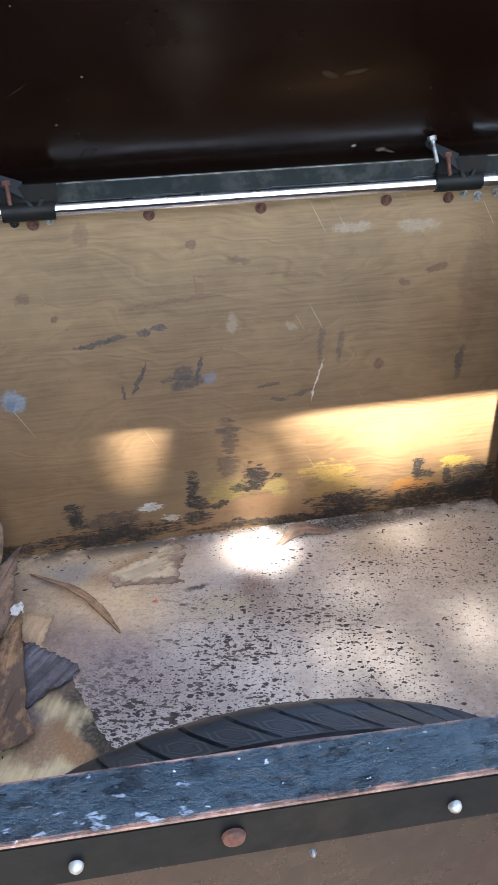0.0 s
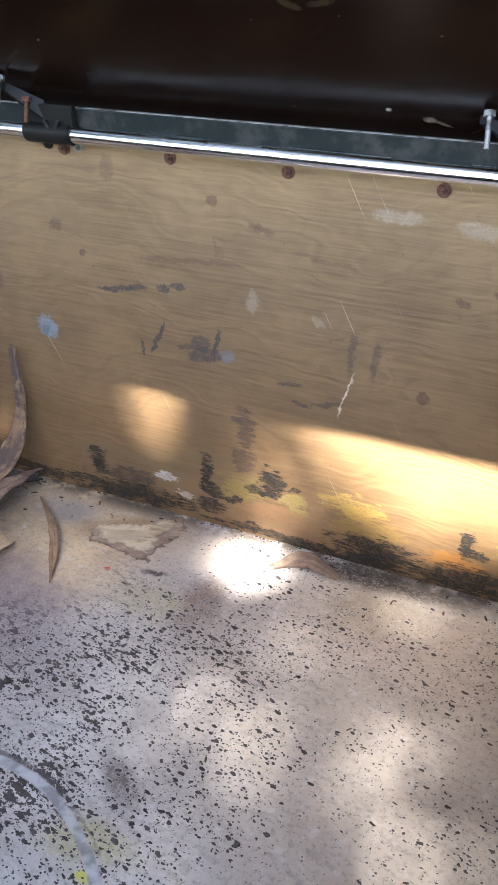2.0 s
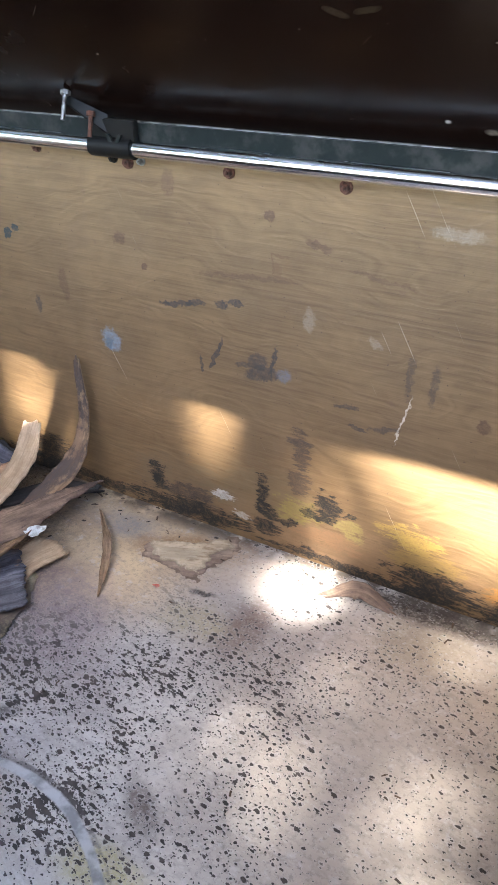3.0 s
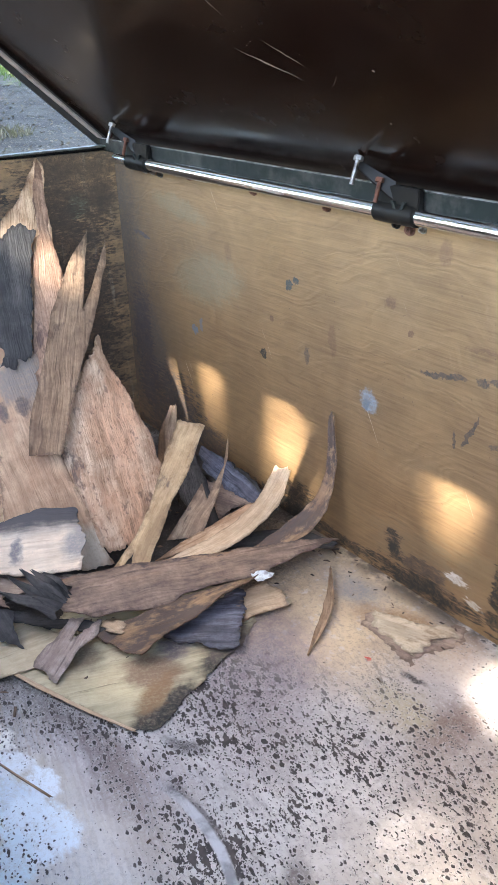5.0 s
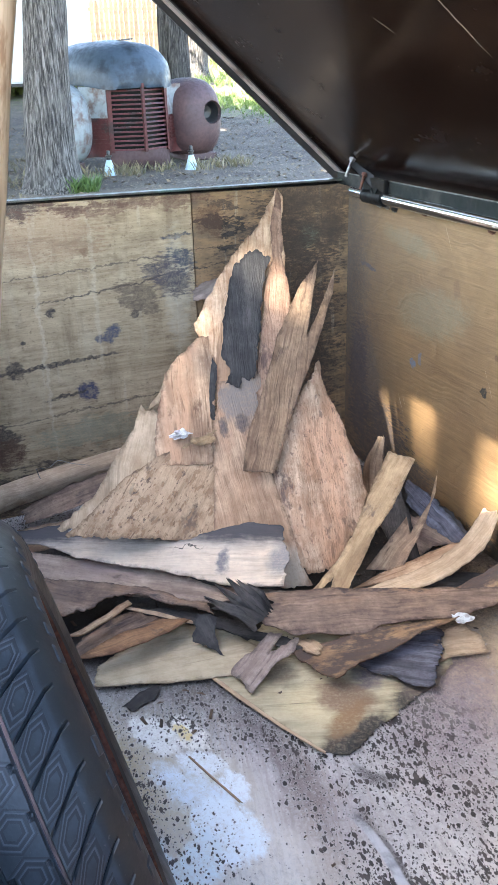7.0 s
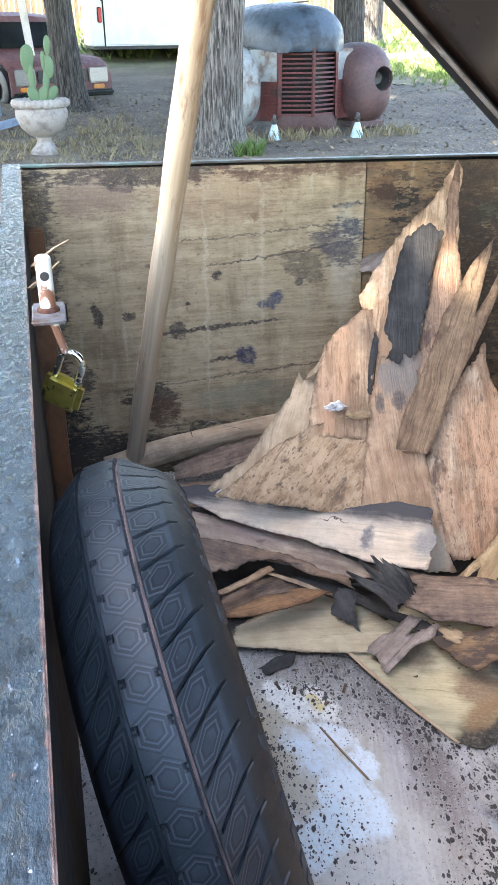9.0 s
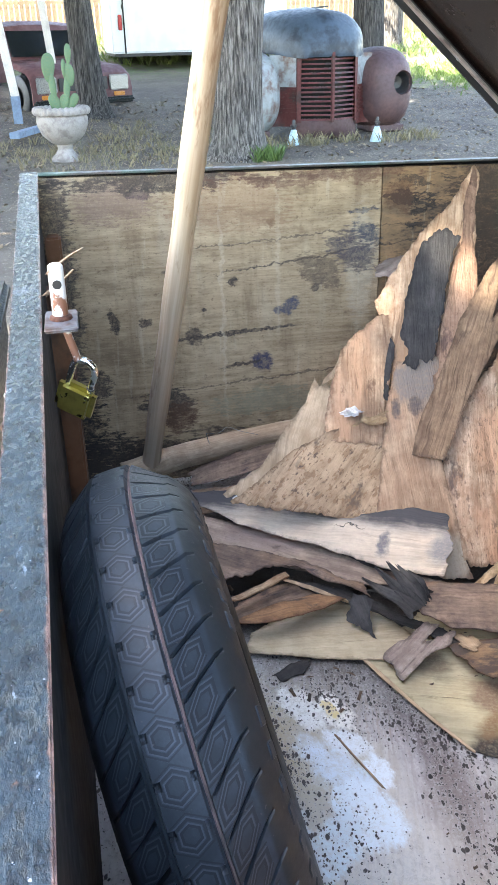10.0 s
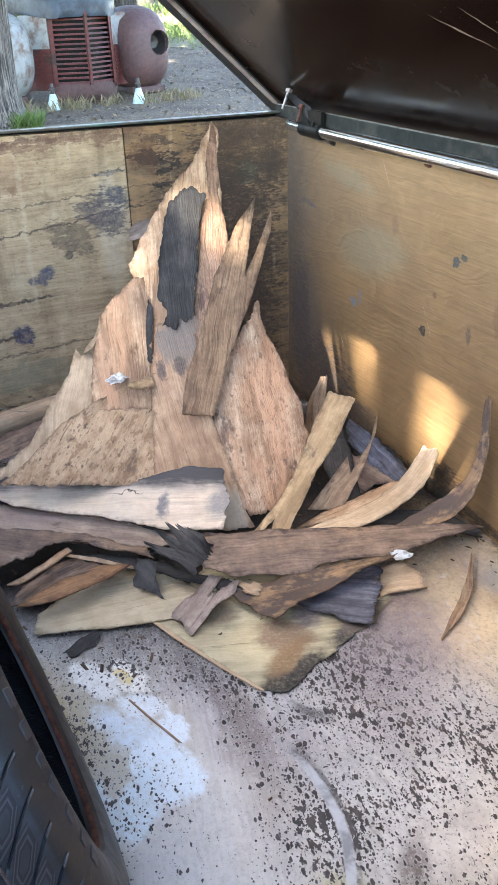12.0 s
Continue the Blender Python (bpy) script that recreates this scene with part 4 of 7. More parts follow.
M_SHEET = bark_mat("pale_veneer", (0.62, 0.52, 0.36), (0.43, 0.33, 0.20), stain=(0.10, 0.08, 0.06), stained=0.1, fibre=0.4, streaky=0.2, specks=0.1)
M_BURNT = bark_mat("burnt_veneer", (0.58, 0.51, 0.34), (0.42, 0.34, 0.21), stain=(0.16, 0.125, 0.09), stained=0.12, fibre=0.4, streaky=0.2, specks=0.1, burnt=((0.925, -0.515, 0.034, 0.030, 0, CHAR), (0.905, -0.462, 0.020, 0.05, 30, CHAR), (0.865, -0.355, 0.025, 0.06, 30, CHAR), (0.82, -0.33, 0.06, 0.05, 0, (0.13, 0.10, 0.085)), (0.83, -0.46, 0.05, 0.04, 0, (0.22, 0.145, 0.10)), (0.72, -0.53, 0.05, 0.03, 20, (0.20, 0.16, 0.11)), (0.875, -0.48, 0.02, 0.05, 30, (0.26, 0.155, 0.08)), (0.80, -0.40, 0.03, 0.03, 0, (0.15, 0.12, 0.13))))
M_MOTTLE = bark_mat("mottled_bark", (0.44, 0.285, 0.16), (0.22, 0.13, 0.075), stain=(0.050, 0.042, 0.045), stained=1.0)
M_MOTTLETAN = bark_mat("mottled_yellow_bark", (0.60, 0.43, 0.25), (0.33, 0.21, 0.11), stain=(0.12, 0.085, 0.07), stained=0.45)
M_BLUEBLACK = bark_mat("blue_black_bark", (0.20, 0.21, 0.26), (0.045, 0.045, 0.06), stain=(0.34, 0.22, 0.13), stained=0.25, streaky=0.7)
M_LIMB = bark_mat("peeled_limb", (0.60, 0.46, 0.32), (0.34, 0.235, 0.155), stained=0.15)


# ---- the trailer box ----
XR, YF = 1.705, -1.055            # inner faces of the east and south sides
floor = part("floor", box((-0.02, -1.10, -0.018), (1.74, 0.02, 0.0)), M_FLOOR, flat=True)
tagged(floor, "worn grey painted plywood trailer floor with lifted specks and stains", "floor", kind="structure")
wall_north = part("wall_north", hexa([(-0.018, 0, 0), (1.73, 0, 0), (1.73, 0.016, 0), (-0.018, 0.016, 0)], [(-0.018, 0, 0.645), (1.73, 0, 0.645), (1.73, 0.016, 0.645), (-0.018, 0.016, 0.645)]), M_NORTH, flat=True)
tagged(wall_north, "tan plywood trailer side with scuffs and mouldy foot", "wall", kind="structure")
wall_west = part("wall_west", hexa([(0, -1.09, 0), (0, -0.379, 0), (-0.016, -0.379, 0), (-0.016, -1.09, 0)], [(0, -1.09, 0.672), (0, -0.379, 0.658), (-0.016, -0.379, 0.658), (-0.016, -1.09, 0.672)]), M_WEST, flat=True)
tagged(wall_west, "weathered stained plywood trailer end board", "wall", kind="structure")
part("panel", hexa([(-0.003, -0.376, 0), (-0.003, 0.0, 0), (-0.016, 0.0, 0), (-0.016, -0.376, 0)], [(-0.003, -0.376, 0.658), (-0.003, 0.0, 0.650), (-0.016, 0.0, 0.650), (-0.016, -0.376, 0.658)]), M_WEST, wall_west, "darker brown plywood panel", flat=True)
wall_south = part("wall_south", hexa([(0, -1.098, 0), (1.73, -1.063, 0), (1.73, -1.047, 0), (0, -1.080, 0)], [(0, -1.098, 0.665), (1.73, -1.063, 0.566), (1.73, -1.047, 0.566), (0, -1.080, 0.665)]), M_OUTER, flat=True)
tagged(wall_south, "brown painted trailer side behind the spare tyre", "wall", kind="structure")
part("inner_board", hexa([(0.02, -1.079, 0.002), (1.70, -1.0465, 0.002), (1.70, -1.041, 0.002), (0.02, -1.070, 0.002)], [(0.02, -1.079, 0.655), (1.70, -1.0465, 0.56), (1.70, -1.041, 0.56), (0.02, -1.070, 0.655)]), M_DEEPSHADE, wall_south, "inner board coloured black for deep shade", flat=True)
wall_east = part("wall_east", hexa([(XR, -1.07, 0), (XR + 0.02, -1.07, 0), (XR + 0.02, 0, 0), (XR, 0, 0)], [(XR, -1.07, 0.565), (XR + 0.02, -1.07, 0.565), (XR + 0.02, 0, 0.64), (XR, 0, 0.64)]), M_PLY, flat=True)
tagged(wall_east, "plain plywood trailer end board", "wall", kind="structure")


def rim(name, a, b, out, width, drop, mat, label, kind="structure", leg_mat=None, leg_label="black outer leg"):
    leg_mat = leg_mat or M_LEG
    """A length of steel angle: a flat top and a leg down the outside."""
    a, b, out = Vector(a), Vector(b), Vector(out)
    up = Vector((0, 0, 1))
    bm = bmesh.new()
    prof = [(0, 0), (width, 0), (width, -0.004), (0, -0.004)]
    ends = [[bm.verts.new(p + out * u + up * v) for u, v in prof] for p in (a, b)]
    n = len(prof)
    for i in range(n):
        j = (i + 1) % n
        bm.faces.new((ends[0][i], ends[0][j], ends[1][j], ends[1][i]))
    bm.faces.new(ends[0])
    bm.faces.new(ends[1][::-1])
    bmesh.ops.recalc_face_normals(bm, faces=bm.faces)
    bmesh.ops.bevel(bm, geom=[e for e in bm.edges if e.calc_length() > 0.2], offset=0.0012, segments=2, affect="EDGES", clamp_overlap=True)
    ob = tagged(part(name, bm, mat), label, "steel trim", kind=kind)
    legs = [[p + out * u - up * v for u, v in ((width - 0.0045, 0.0042), (width - 0.0005, 0.0042), (width - 0.0005, drop), (width - 0.0045, drop))] for p in (a, b)]
    part("leg", hexa(legs[0], legs[1], bevel=0.0006), leg_mat, ob, leg_label)
    return ob


trim_south = rim("trim_south", (-0.02, -1.066, 0.681), (1.735, -1.030, 0.576), (0.018, -1, 0), 0.034, 0.034, M_RIM, "chipped blue painted steel angle along the trailer's edge")
trim_west = rim("trim_west", (0.004, -1.066, 0.6795), (0.004, 0.015, 0.662), (-1, 0, 0), 0.026, 0.035, M_GREENRIM, "thin green painted steel angle on the end board")
trim_east = rim("trim_east", (XR - 0.004, -1.03, 0.574), (XR - 0.004, 0.01, 0.655), (1, 0, 0), 0.034, 0.034, M_RIMEAST, "chipped blue painted steel angle on the end board")
for x, zoff, r, mat, lab in ((0.948, 0.020, 0.0036, M_ZINC, "zinc rivet"), (1.02, 0.017, 0.0058, M_RUST, "rusty bolt head"), (1.13, 0.020, 0.0036, M_ZINC, "zinc rivet"), (1.058, 0.037, 0.0018, M_ZINC, "small zinc rivet")):
    z = 0.680 - 0.060 * x - zoff
    y = -1.066 + 0.0205 * x - 0.0345
    part("rivet", lathe([(0, 0.004), (r * 0.5, 0.0035), (r * 0.9, 0.002), (r, 0)], 12, m=Matrix.Translation((x, y, z)) @ Matrix.Rotation(radians(90), 4, "X")), mat, trim_south, lab)
# corner lumber by the hasp
post = part("corner_post", box((0.02, -1.066, 0.0), (0.060, -1.036, 0.57), 0.004), M_POST)
tagged(post, "reddish stained lumber post in the trailer corner", "post", kind="structure")
stud = part("stud", box((0.36, -1.060, 0.0), (0.42, -1.030, 0.56), 0.004), M_POST)
tagged(stud, "reddish stained lumber stud against the trailer side", "post", kind="structure")


# ---- bolts along the tan side ----
def bolt_head(r, depth, six=True):
    bm = bmesh.new()
    if six:
        tube((0, 0, 0), (0, -depth * 0.35, 0), r * 1.35, seg=20, bm=bm, bevel=0.0006)
        tube((0, -depth * 0.3, 0), (0, -depth, 0), r, seg=6, bm=bm, bevel=0.0008)
        tube((0, -depth, 0), (0, -depth * 1.35, 0), r * 0.45, seg=10, bm=bm, bevel=0.0006)
    else:
        lathe([(0, depth), (r * 0.6, depth * 0.85), (r * 0.95, depth * 0.4), (r, 0)], 14, bm, Matrix.Rotation(radians(90), 4, "X"))
    return bm


for x, z, r, mat, lab in ((1.065, 0.616, 0.0068, M_RUST, "rusty bolt head"), (1.242, 0.614, 0.0068, M_RUST, "rusty bolt head"), (1.449, 0.612, 0.0068, M_RUST, "rusty bolt head"), (1.555, 0.609, 0.0068, M_RUST, "rusty bolt head"),
                          (0.707, 0.622, 0.0064, M_RUST, "rusty bolt head"), (0.512, 0.624, 0.0064, M_RUST, "rusty bolt head"), (0.304, 0.627, 0.0064, M_RUST, "rusty bolt head"), (0.888, 0.614, 0.0072, M_RUST, "rusty bolt head"),
                          (0.861, 0.618, 0.0055, M_LEG, "black bolt head"), (0.913, 0.618, 0.005, M_ZINC, "zinc bolt head"), (1.581, 0.614, 0.005, M_ZINC, "zinc bolt head"), (1.606, 0.608, 0.006, M_ZINC, "zinc bolt head"), (1.638, 0.612, 0.005, M_ZINC, "zinc bolt head"),
                          (0.135, 0.622, 0.006, M_ZINC, "zinc bolt head"), (0.165, 0.622, 0.006, M_ZINC, "zinc bolt head"), (0.195, 0.620, 0.006, M_BLACK, "black bolt head")):
    part("bolt", bolt_head(r, 0.008), mat, wall_north, lab, pose(x, 0, z, 0, random.uniform(0, 60), 0))

# ---- the lid ----
LID = Matrix.Translation((0, 0.010, 0.666)) @ Matrix.Rotation(radians(180 - 41.8), 4, "X") @ Matrix.Diagonal((1, 1, -1, 1))
# in the lid's own frame x runs along the hinge, y up the slope and z out of the upper face
lid = thing("trailer_lid", "dark brown painted steel lid propped half open on a pole", "lid")
LW, LL = 1.752, 1.12


def lid_part(name, bm, mat, label="", parent=None, flat=False):
    bm.transform(LID)
    bmesh.ops.recalc_face_normals(bm, faces=bm.faces)
    return part(name, bm, mat, parent or lid, label, flat=flat)


def sheet_bm():
    bm = bmesh.new()
    nx, ny = 40, 26
    g = {}
    for i in range(nx + 1):
        for j in range(ny + 1):
            x, y = -0.034 + (LW + 0.03) * i / nx, LL * j / ny
            z = 0.0012 * noise.noise((x * 2.2, y * 2.2, 0.3)) * math.sin(math.pi * i / nx) * math.sin(math.pi * j / ny)
            g[i, j, 0] = bm.verts.new((x, y, z))
            g[i, j, 1] = bm.verts.new((x, y, z + 0.003))
    for i in range(nx):
        for j in range(ny):
            bm.faces.new((g[i, j, 0], g[i, j + 1, 0], g[i + 1, j + 1, 0], g[i + 1, j, 0]))
            bm.faces.new((g[i, j, 1], g[i + 1, j, 1], g[i + 1, j + 1, 1], g[i, j + 1, 1]))
    for k in range(nx):
        for j, s in ((0, 1), (ny, -1)):
            q = (g[k, j, 0], g[k + 1, j, 0], g[k + 1, j, 1], g[k, j, 1])
            bm.faces.new(q[::s])
    for k in range(ny):
        for i in (0, nx):
            bm.faces.new((g[i, k, 0], g[i, k + 1, 0], g[i, k + 1, 1], g[i, k, 1]))
    return bm


lid_part("sheet", sheet_bm(), M_LID, "glossy dark brown sheet steel")
XL0, XL1 = -0.034, LW - 0.004
for x0, x1 in ((XL0, XL0 + 0.004), (XL1 - 0.004, XL1)):
    lid_part("side_lip", box((x0, 0.0, -0.026), (x1, LL, -0.0005), 0.0012), M_BLACK, "black folded steel lip")
lid_part("side_rail", box((XL0 + 0.0045, 0.03, -0.014), (XL0 + 0.024, LL - 0.01, -0.009), 0.0012), M_PALERAIL, "worn grey steel angle rail")
lid_part("side_rail", box((XL1 - 0.024, 0.03, -0.014), (XL1 - 0.0045, LL - 0.01, -0.009), 0.0012), M_PALERAIL, "worn grey steel angle rail")
lid_part("front_lip", box((XL0, LL, -0.030), (XL1, LL + 0.004, 0.003), 0.0012), M_BLACK, "black folded steel lip")
for x in (0.30, 0.62):
    lid_part("screw", lathe([(0.004, 0), (0.0038, -0.0025), (0, -0.003)], 10, m=Matrix.Translation((XL0 + 0.014, x, -0.014))), M_ZINC, "small zinc screw", lid)
# angle along the hinge, between the hinge straps
bm = box((-0.02, -0.021, 0.650), (1.72, -0.016, 0.675), 0.001)
box((-0.02, -0.016, 0.650), (1.72, 0.006, 0.654), 0.001, bm=bm)
rail = part("hinge_rail", bm, M_RAIL, lid, "dark green steel angle with scraped edge")
part("worn_edge", box((-0.02, -0.0222, 0.6753), (1.72, -0.0165, 0.6768), 0.0004, 1), M_WORN, rail, "scraped bright edge")
rod = part("hinge_tube", tube((0.06, -0.027, 0.6415), (1.705, -0.027, 0.6395), 0.0118, seg=32), M_CHROME)
tagged(rod, "bright steel tube along the top of the tan side", "tube")
for x in (0.160, 0.890, 1.560):
    hinge = thing("strap_hinge", "black steel strap hinge bolted at the lid's edge", "hinge", "hinges of the lid", at=(x, 0, 0.65))
    part("sleeve", tube((-0.042, -0.027, -0.009), (0.036, -0.027, -0.009), 0.0155, seg=20, bevel=0.001), M_LEG, hinge)
    part("strap", box((-0.040, -0.034, 0.000), (0.042, -0.024, 0.030), 0.0015), M_LEG, hinge)
    # gusset leaning up against the lid
    bm = hexa([(-0.012, -0.034, 0.010), (-0.006, -0.034, 0.010), (-0.006, -0.030, 0.034), (-0.012, -0.030, 0.034)], [(-0.070, -0.052, 0.052), (-0.064, -0.052, 0.052), (-0.064, -0.047, 0.060), (-0.070, -0.047, 0.060)])
    part("brace", bm, M_LEG, hinge)
    bm = tube((-0.056, -0.068, 0.030), (-0.060, -0.052, 0.062), 0.0032, seg=10)
    tube((-0.0600, -0.052, 0.060), (-0.0607, -0.0493, 0.0655), 0.0072, seg=6, bm=bm)
    part("bolt", bm, M_ZINC, hinge, "long zinc bolt")
    bm = tube((-0.026, -0.050, 0.006), (-0.028, -0.040, 0.034), 0.0032, seg=10)
    tube((-0.028, -0.0405, 0.032), (-0.0285, -0.038, 0.038), 0.0066, seg=6, bm=bm)
    part("bolt", bm, M_RUST, hinge, "rusty bolt")
    bm = hexa([(0.004, -0.040, -0.012), (0.012, -0.040, -0.012), (0.012, -0.036, -0.012), (0.004, -0.036, -0.012)], [(-0.006, -0.040, 0.010), (-0.001, -0.040, 0.010), (-0.001, -0.036, 0.010), (-0.006, -0.036, 0.010)])
    hexa([(0.004, -0.040, -0.012), (0.012, -0.040, -0.012), (0.012, -0.036, -0.012), (0.004, -0.036, -0.012)], [(0.017, -0.040, 0.010), (0.022, -0.040, 0.010), (0.022, -0.036, 0.010), (0.017, -0.036, 0.010)], bm=bm)
    part("cotter", bm, M_RAIL, hinge, "bent dark cotter pin")

# ---- prop pole ----
pb, pt = Vector((0.046, -0.913, 0.0)), Vector((0.765, -0.761, 1.342))
bm = bmesh.new()
L = (pt - pb).length
rings = []
for k in range(41):
    z = L * k / 40
    r = 0.0192 + 0.0008 * math.sin(k * 0.9) - (0.004 if k == 40 else 0)
    dx, dy = 0.004 * noise.noise((0, 0, z * 2.2)), 0.004 * noise.noise((5, 0, z * 2.2))
    rings.append([bm.verts.new((dx + r * math.cos(a) * (1 + 0.03 * noise.noise((math.cos(a), math.sin(a), z * 9))), dy + r * math.sin(a), z)) for a in [2 * math.pi * i / 24 for i in range(24)]])
for a, b in zip(rings, rings[1:]):
    for i in range(24):
        bm.faces.new((a[i], a[(i + 1) % 24], b[(i + 1) % 24], b[i]))
bm.faces.new(rings[0][::-1])
bm.faces.new(rings[-1])
pole = part("prop_pole", bm, M_POLE, m=Matrix.Translation(pb) @ (pt - pb).to_track_quat("Z", "Y").to_matrix().to_4x4())
tagged(pole, "worn round wooden pole propping the lid, standing on the floor", "pole")

# ---- hasp and padlock ----
hasp = thing("hasp_staple", "rusty steel hasp pin with chipped white paint on the rim", "hasp", at=(0.875, -1.034, 0.652))
part("plate", box((-0.032, -0.010, -0.005), (0.034, 0.026, 0.0), 0.005, 3), paint("rust_grey_steel", (0.16, 0.15, 0.16), (0.10, 0.06, 0.045), 0.6, 0.3, scale=50), hasp)
mp = Mat("chipped_white_paint", 0.5)
q = mp.coords()
mp = mp.done(mp.mix(mp.steps(mp.noise(q, 45, 5), 0.46, 0.54), (0.72, 0.72, 0.70), (0.20, 0.085, 0.05)))
bm = tube((0, 0.008, 0), (-0.002, 0.008, 0.050), 0.0078, seg=20)
lathe([(0.0078, 0.0), (0.0074, 0.003), (0.005, 0.0052), (0, 0.006)], 20, bm, Matrix.Translation((-0.002, 0.008, 0.050)))
part("pin", bm, mp, hasp, "steel pin with chipped white paint")
part("hole", tube((0.0052, 0.008, 0.036), (0.0066, 0.008, 0.036), 0.0046, seg=16), M_BLACK, hasp)
part("weld", lathe([(0.0115, 0), (0.0110, 0.003), (0.0080, 0.0045)], 16, m=Matrix.Translation((0, 0.008, 0.0))), M_RUST, hasp, "rusty weld bead")
part("eye", tube((0.006, 0.010, -0.004), (0.008, 0.020, -0.042), 0.0040, seg=12), mp, hasp)
lock = thing("padlock", "tarnished brass padlock hanging open from the hasp", "padlock", at=(0.885, -1.006, 0.608))
tilt = pose(0, 0, 0, 14, 0, 0) @ pose(0, 0, 0, 0, 0, 62) @ pose(0, 0, 0, 0, 36, 0) @ Matrix.Scale(0.98, 4)
bm = bmesh.new()
ring = [tilt @ Vector((0.0125 * math.cos(a), 0, 0.0125 * math.sin(a) - 0.012)) for a in [math.pi * k / 12 for k in range(13)]]
ring = [tilt @ Vector((0.0125, 0, -0.034))] + ring + [tilt @ Vector((-0.0125, 0, -0.034))]
for a, b in zip(ring, ring[1:]):
    tube(a, b, 0.0036, seg=12, bm=bm)
    bmesh.ops.create_uvsphere(bm, u_segments=10, v_segments=6, radius=0.0036, matrix=Matrix.Translation(b))
part("shackle", bm, M_CHROME, lock, "bright steel shackle")
bm = box((-0.0215, -0.0085, -0.070), (0.0215, 0.0085, -0.030), 0.006, 4)
bm.transform(tilt)
lb = part("body", bm, M_BRASS, lock)
bm = box((-0.012, 0.0080, -0.058), (0.012, 0.0089, -0.056))
box((-0.009, 0.0080, -0.054), (0.012, 0.0089, -0.0525), bm=bm)
bm.transform(tilt)
part("stamping", bm, M_BLACK, lb, "worn stamped lines")
bm = tube((0.0125, 0, -0.0302), (0.0125, 0, -0.0292), 0.0045, seg=14)
bm.transform(tilt)
part("rivet", bm, M_BLACK, lb)

# ---- spare tyre ----
TR, TLEAN = 0.2715, 13.5
tyre = thing("spare_tyre", "old black trailer tyre leaning against the side", "tyre", at=(1.066, -0.936, TR * math.cos(radians(TLEAN)) + 0.013))
tyre.rotation_euler = (radians(TLEAN), 0, 0)


def tyre_bm(profile, pitches, per, shear, slit):
    """A ring swept round the y axis; profile rows are radius, offset; slits cut the shoulder rows."""
    bm = bmesh.new()
    uvl = bm.loops.layers.uv.new("UVMap")
    n = pitches * per
    vs, info = [], []
    for i in range(n):
        row = []
        for j, (r, s) in enumerate(profile):
            a = 2 * math.pi * i / n + shear(s)
            row.append(bm.verts.new(((r - slit(i % per, r, s)) * math.sin(a), s, (r - slit(i % per, r, s)) * math.cos(a))))
        vs.append(row)
    for i in range(n):
        for j in range(len(profile) - 1):
            f = bm.faces.new((vs[i][j], vs[(i + 1) % n][j], vs[(i + 1) % n][j + 1], vs[i][j + 1]))
            for lp, (ii, jj) in zip(f.loops, ((i, j), (i + 1, j), (i + 1, j + 1), (i, j + 1))):
                lp[uvl].uv = (ii / per, profile[jj][1])
    bmesh.ops.recalc_face_normals(bm, faces=bm.faces)
    return bm


def crown(s):
    return TR - 3.0 * min(abs(s), 0.0185) ** 2 - 0.74 * max(0.0, abs(s) - 0.0185)


prof = [(0.166, 0.052), (0.167, 0.061), (0.172, 0.0655), (0.184, 0.0690), (0.200, 0.0710), (0.214, 0.0710), (0.228, 0.0670), (0.240, 0.0585), (0.2475, 0.0512)]
back = [(0.178, 0.046), (0.180, 0.054), (0.186, 0.060), (0.198, 0.0635), (0.212, 0.063), (0.226, 0.060), (0.237, 0.0555), (0.2465, 0.0500)]
tread = []
s = 0.0476
while s > -0.0478:
    g = 0.0055 if 0.0165 < abs(s) < 0.0205 else 0.0
    tread.append((crown(s) - g, s))
    s -= 0.00268 if abs(abs(s) - 0.0185) > 0.0035 else 0.00134
prof = prof + tread + [(r, -s) for r, s in back[::-1]]
inside = [(r - 0.010, s * 0.86) for r, s in prof[::-1]]
inside = [(max(r, 0.170), s) for r, s in inside][2:-2]
prof = prof + inside + [prof[0]]


def tread_shear(s):
    return -math.copysign(max(0.0, min(abs(s), 0.056) - 0.0205), s) * 1.0 / TR if abs(s) > 0.0205 else 0.0


def tread_slit(k, r, s):
    if r < TR - 0.028:
        return 0.0
    if abs(s) > 0.0215:
        return 0.0050 if k == 0 else 0.0
    if 0.012 < abs(s) < 0.0165:
        return 0.0040 if k in (5, 6) else 0.0
    return 0.0


carcass = part("carcass", tyre_bm(prof, 50, 14, tread_shear, tread_slit), M_RUBBER, tyre)
smooth(carcass.data, 24)
bm = bmesh.new()
for sgn in (1,):
    rings = [[bm.verts.new((rr * math.sin(2 * math.pi * i / 160), sgn * ss, rr * math.cos(2 * math.pi * i / 160))) for i in range(160)] for rr, ss in ((TR - 0.0070, 0.0168), (TR - 0.0040, 0.0185), (TR - 0.0072, 0.0202))]
    for a, b in zip(rings, rings[1:]):
        for i in range(160):
            bm.faces.new((a[i], a[(i + 1) % 160], b[(i + 1) % 160], b[i]))
bmesh.ops.recalc_face_normals(bm, faces=bm.faces)
part("groove_line", bm, M_PINK, tyre, "dusty pinkish groove bottom")
# raised lettering worn to plain bars, on the side that faces the box
for k in range(26):
    if k % 9 in (7, 8):
        continue
    a = radians(-70 + 6.6 * k)
    bm = box((-0.0075 + 0.002 * (k % 3), -0.0012, -0.0065), (0.0085, 0.0013, 0.0065), 0.0012, 1)
    m = Matrix.Rotation(a, 4, "Y") @ Matrix.Translation((0, 0.0692, 0.2200)) @ Matrix.Rotation(radians(16), 4, "X")
    part("raised_bar", bm, M_RUBBER, tyre, m=m)
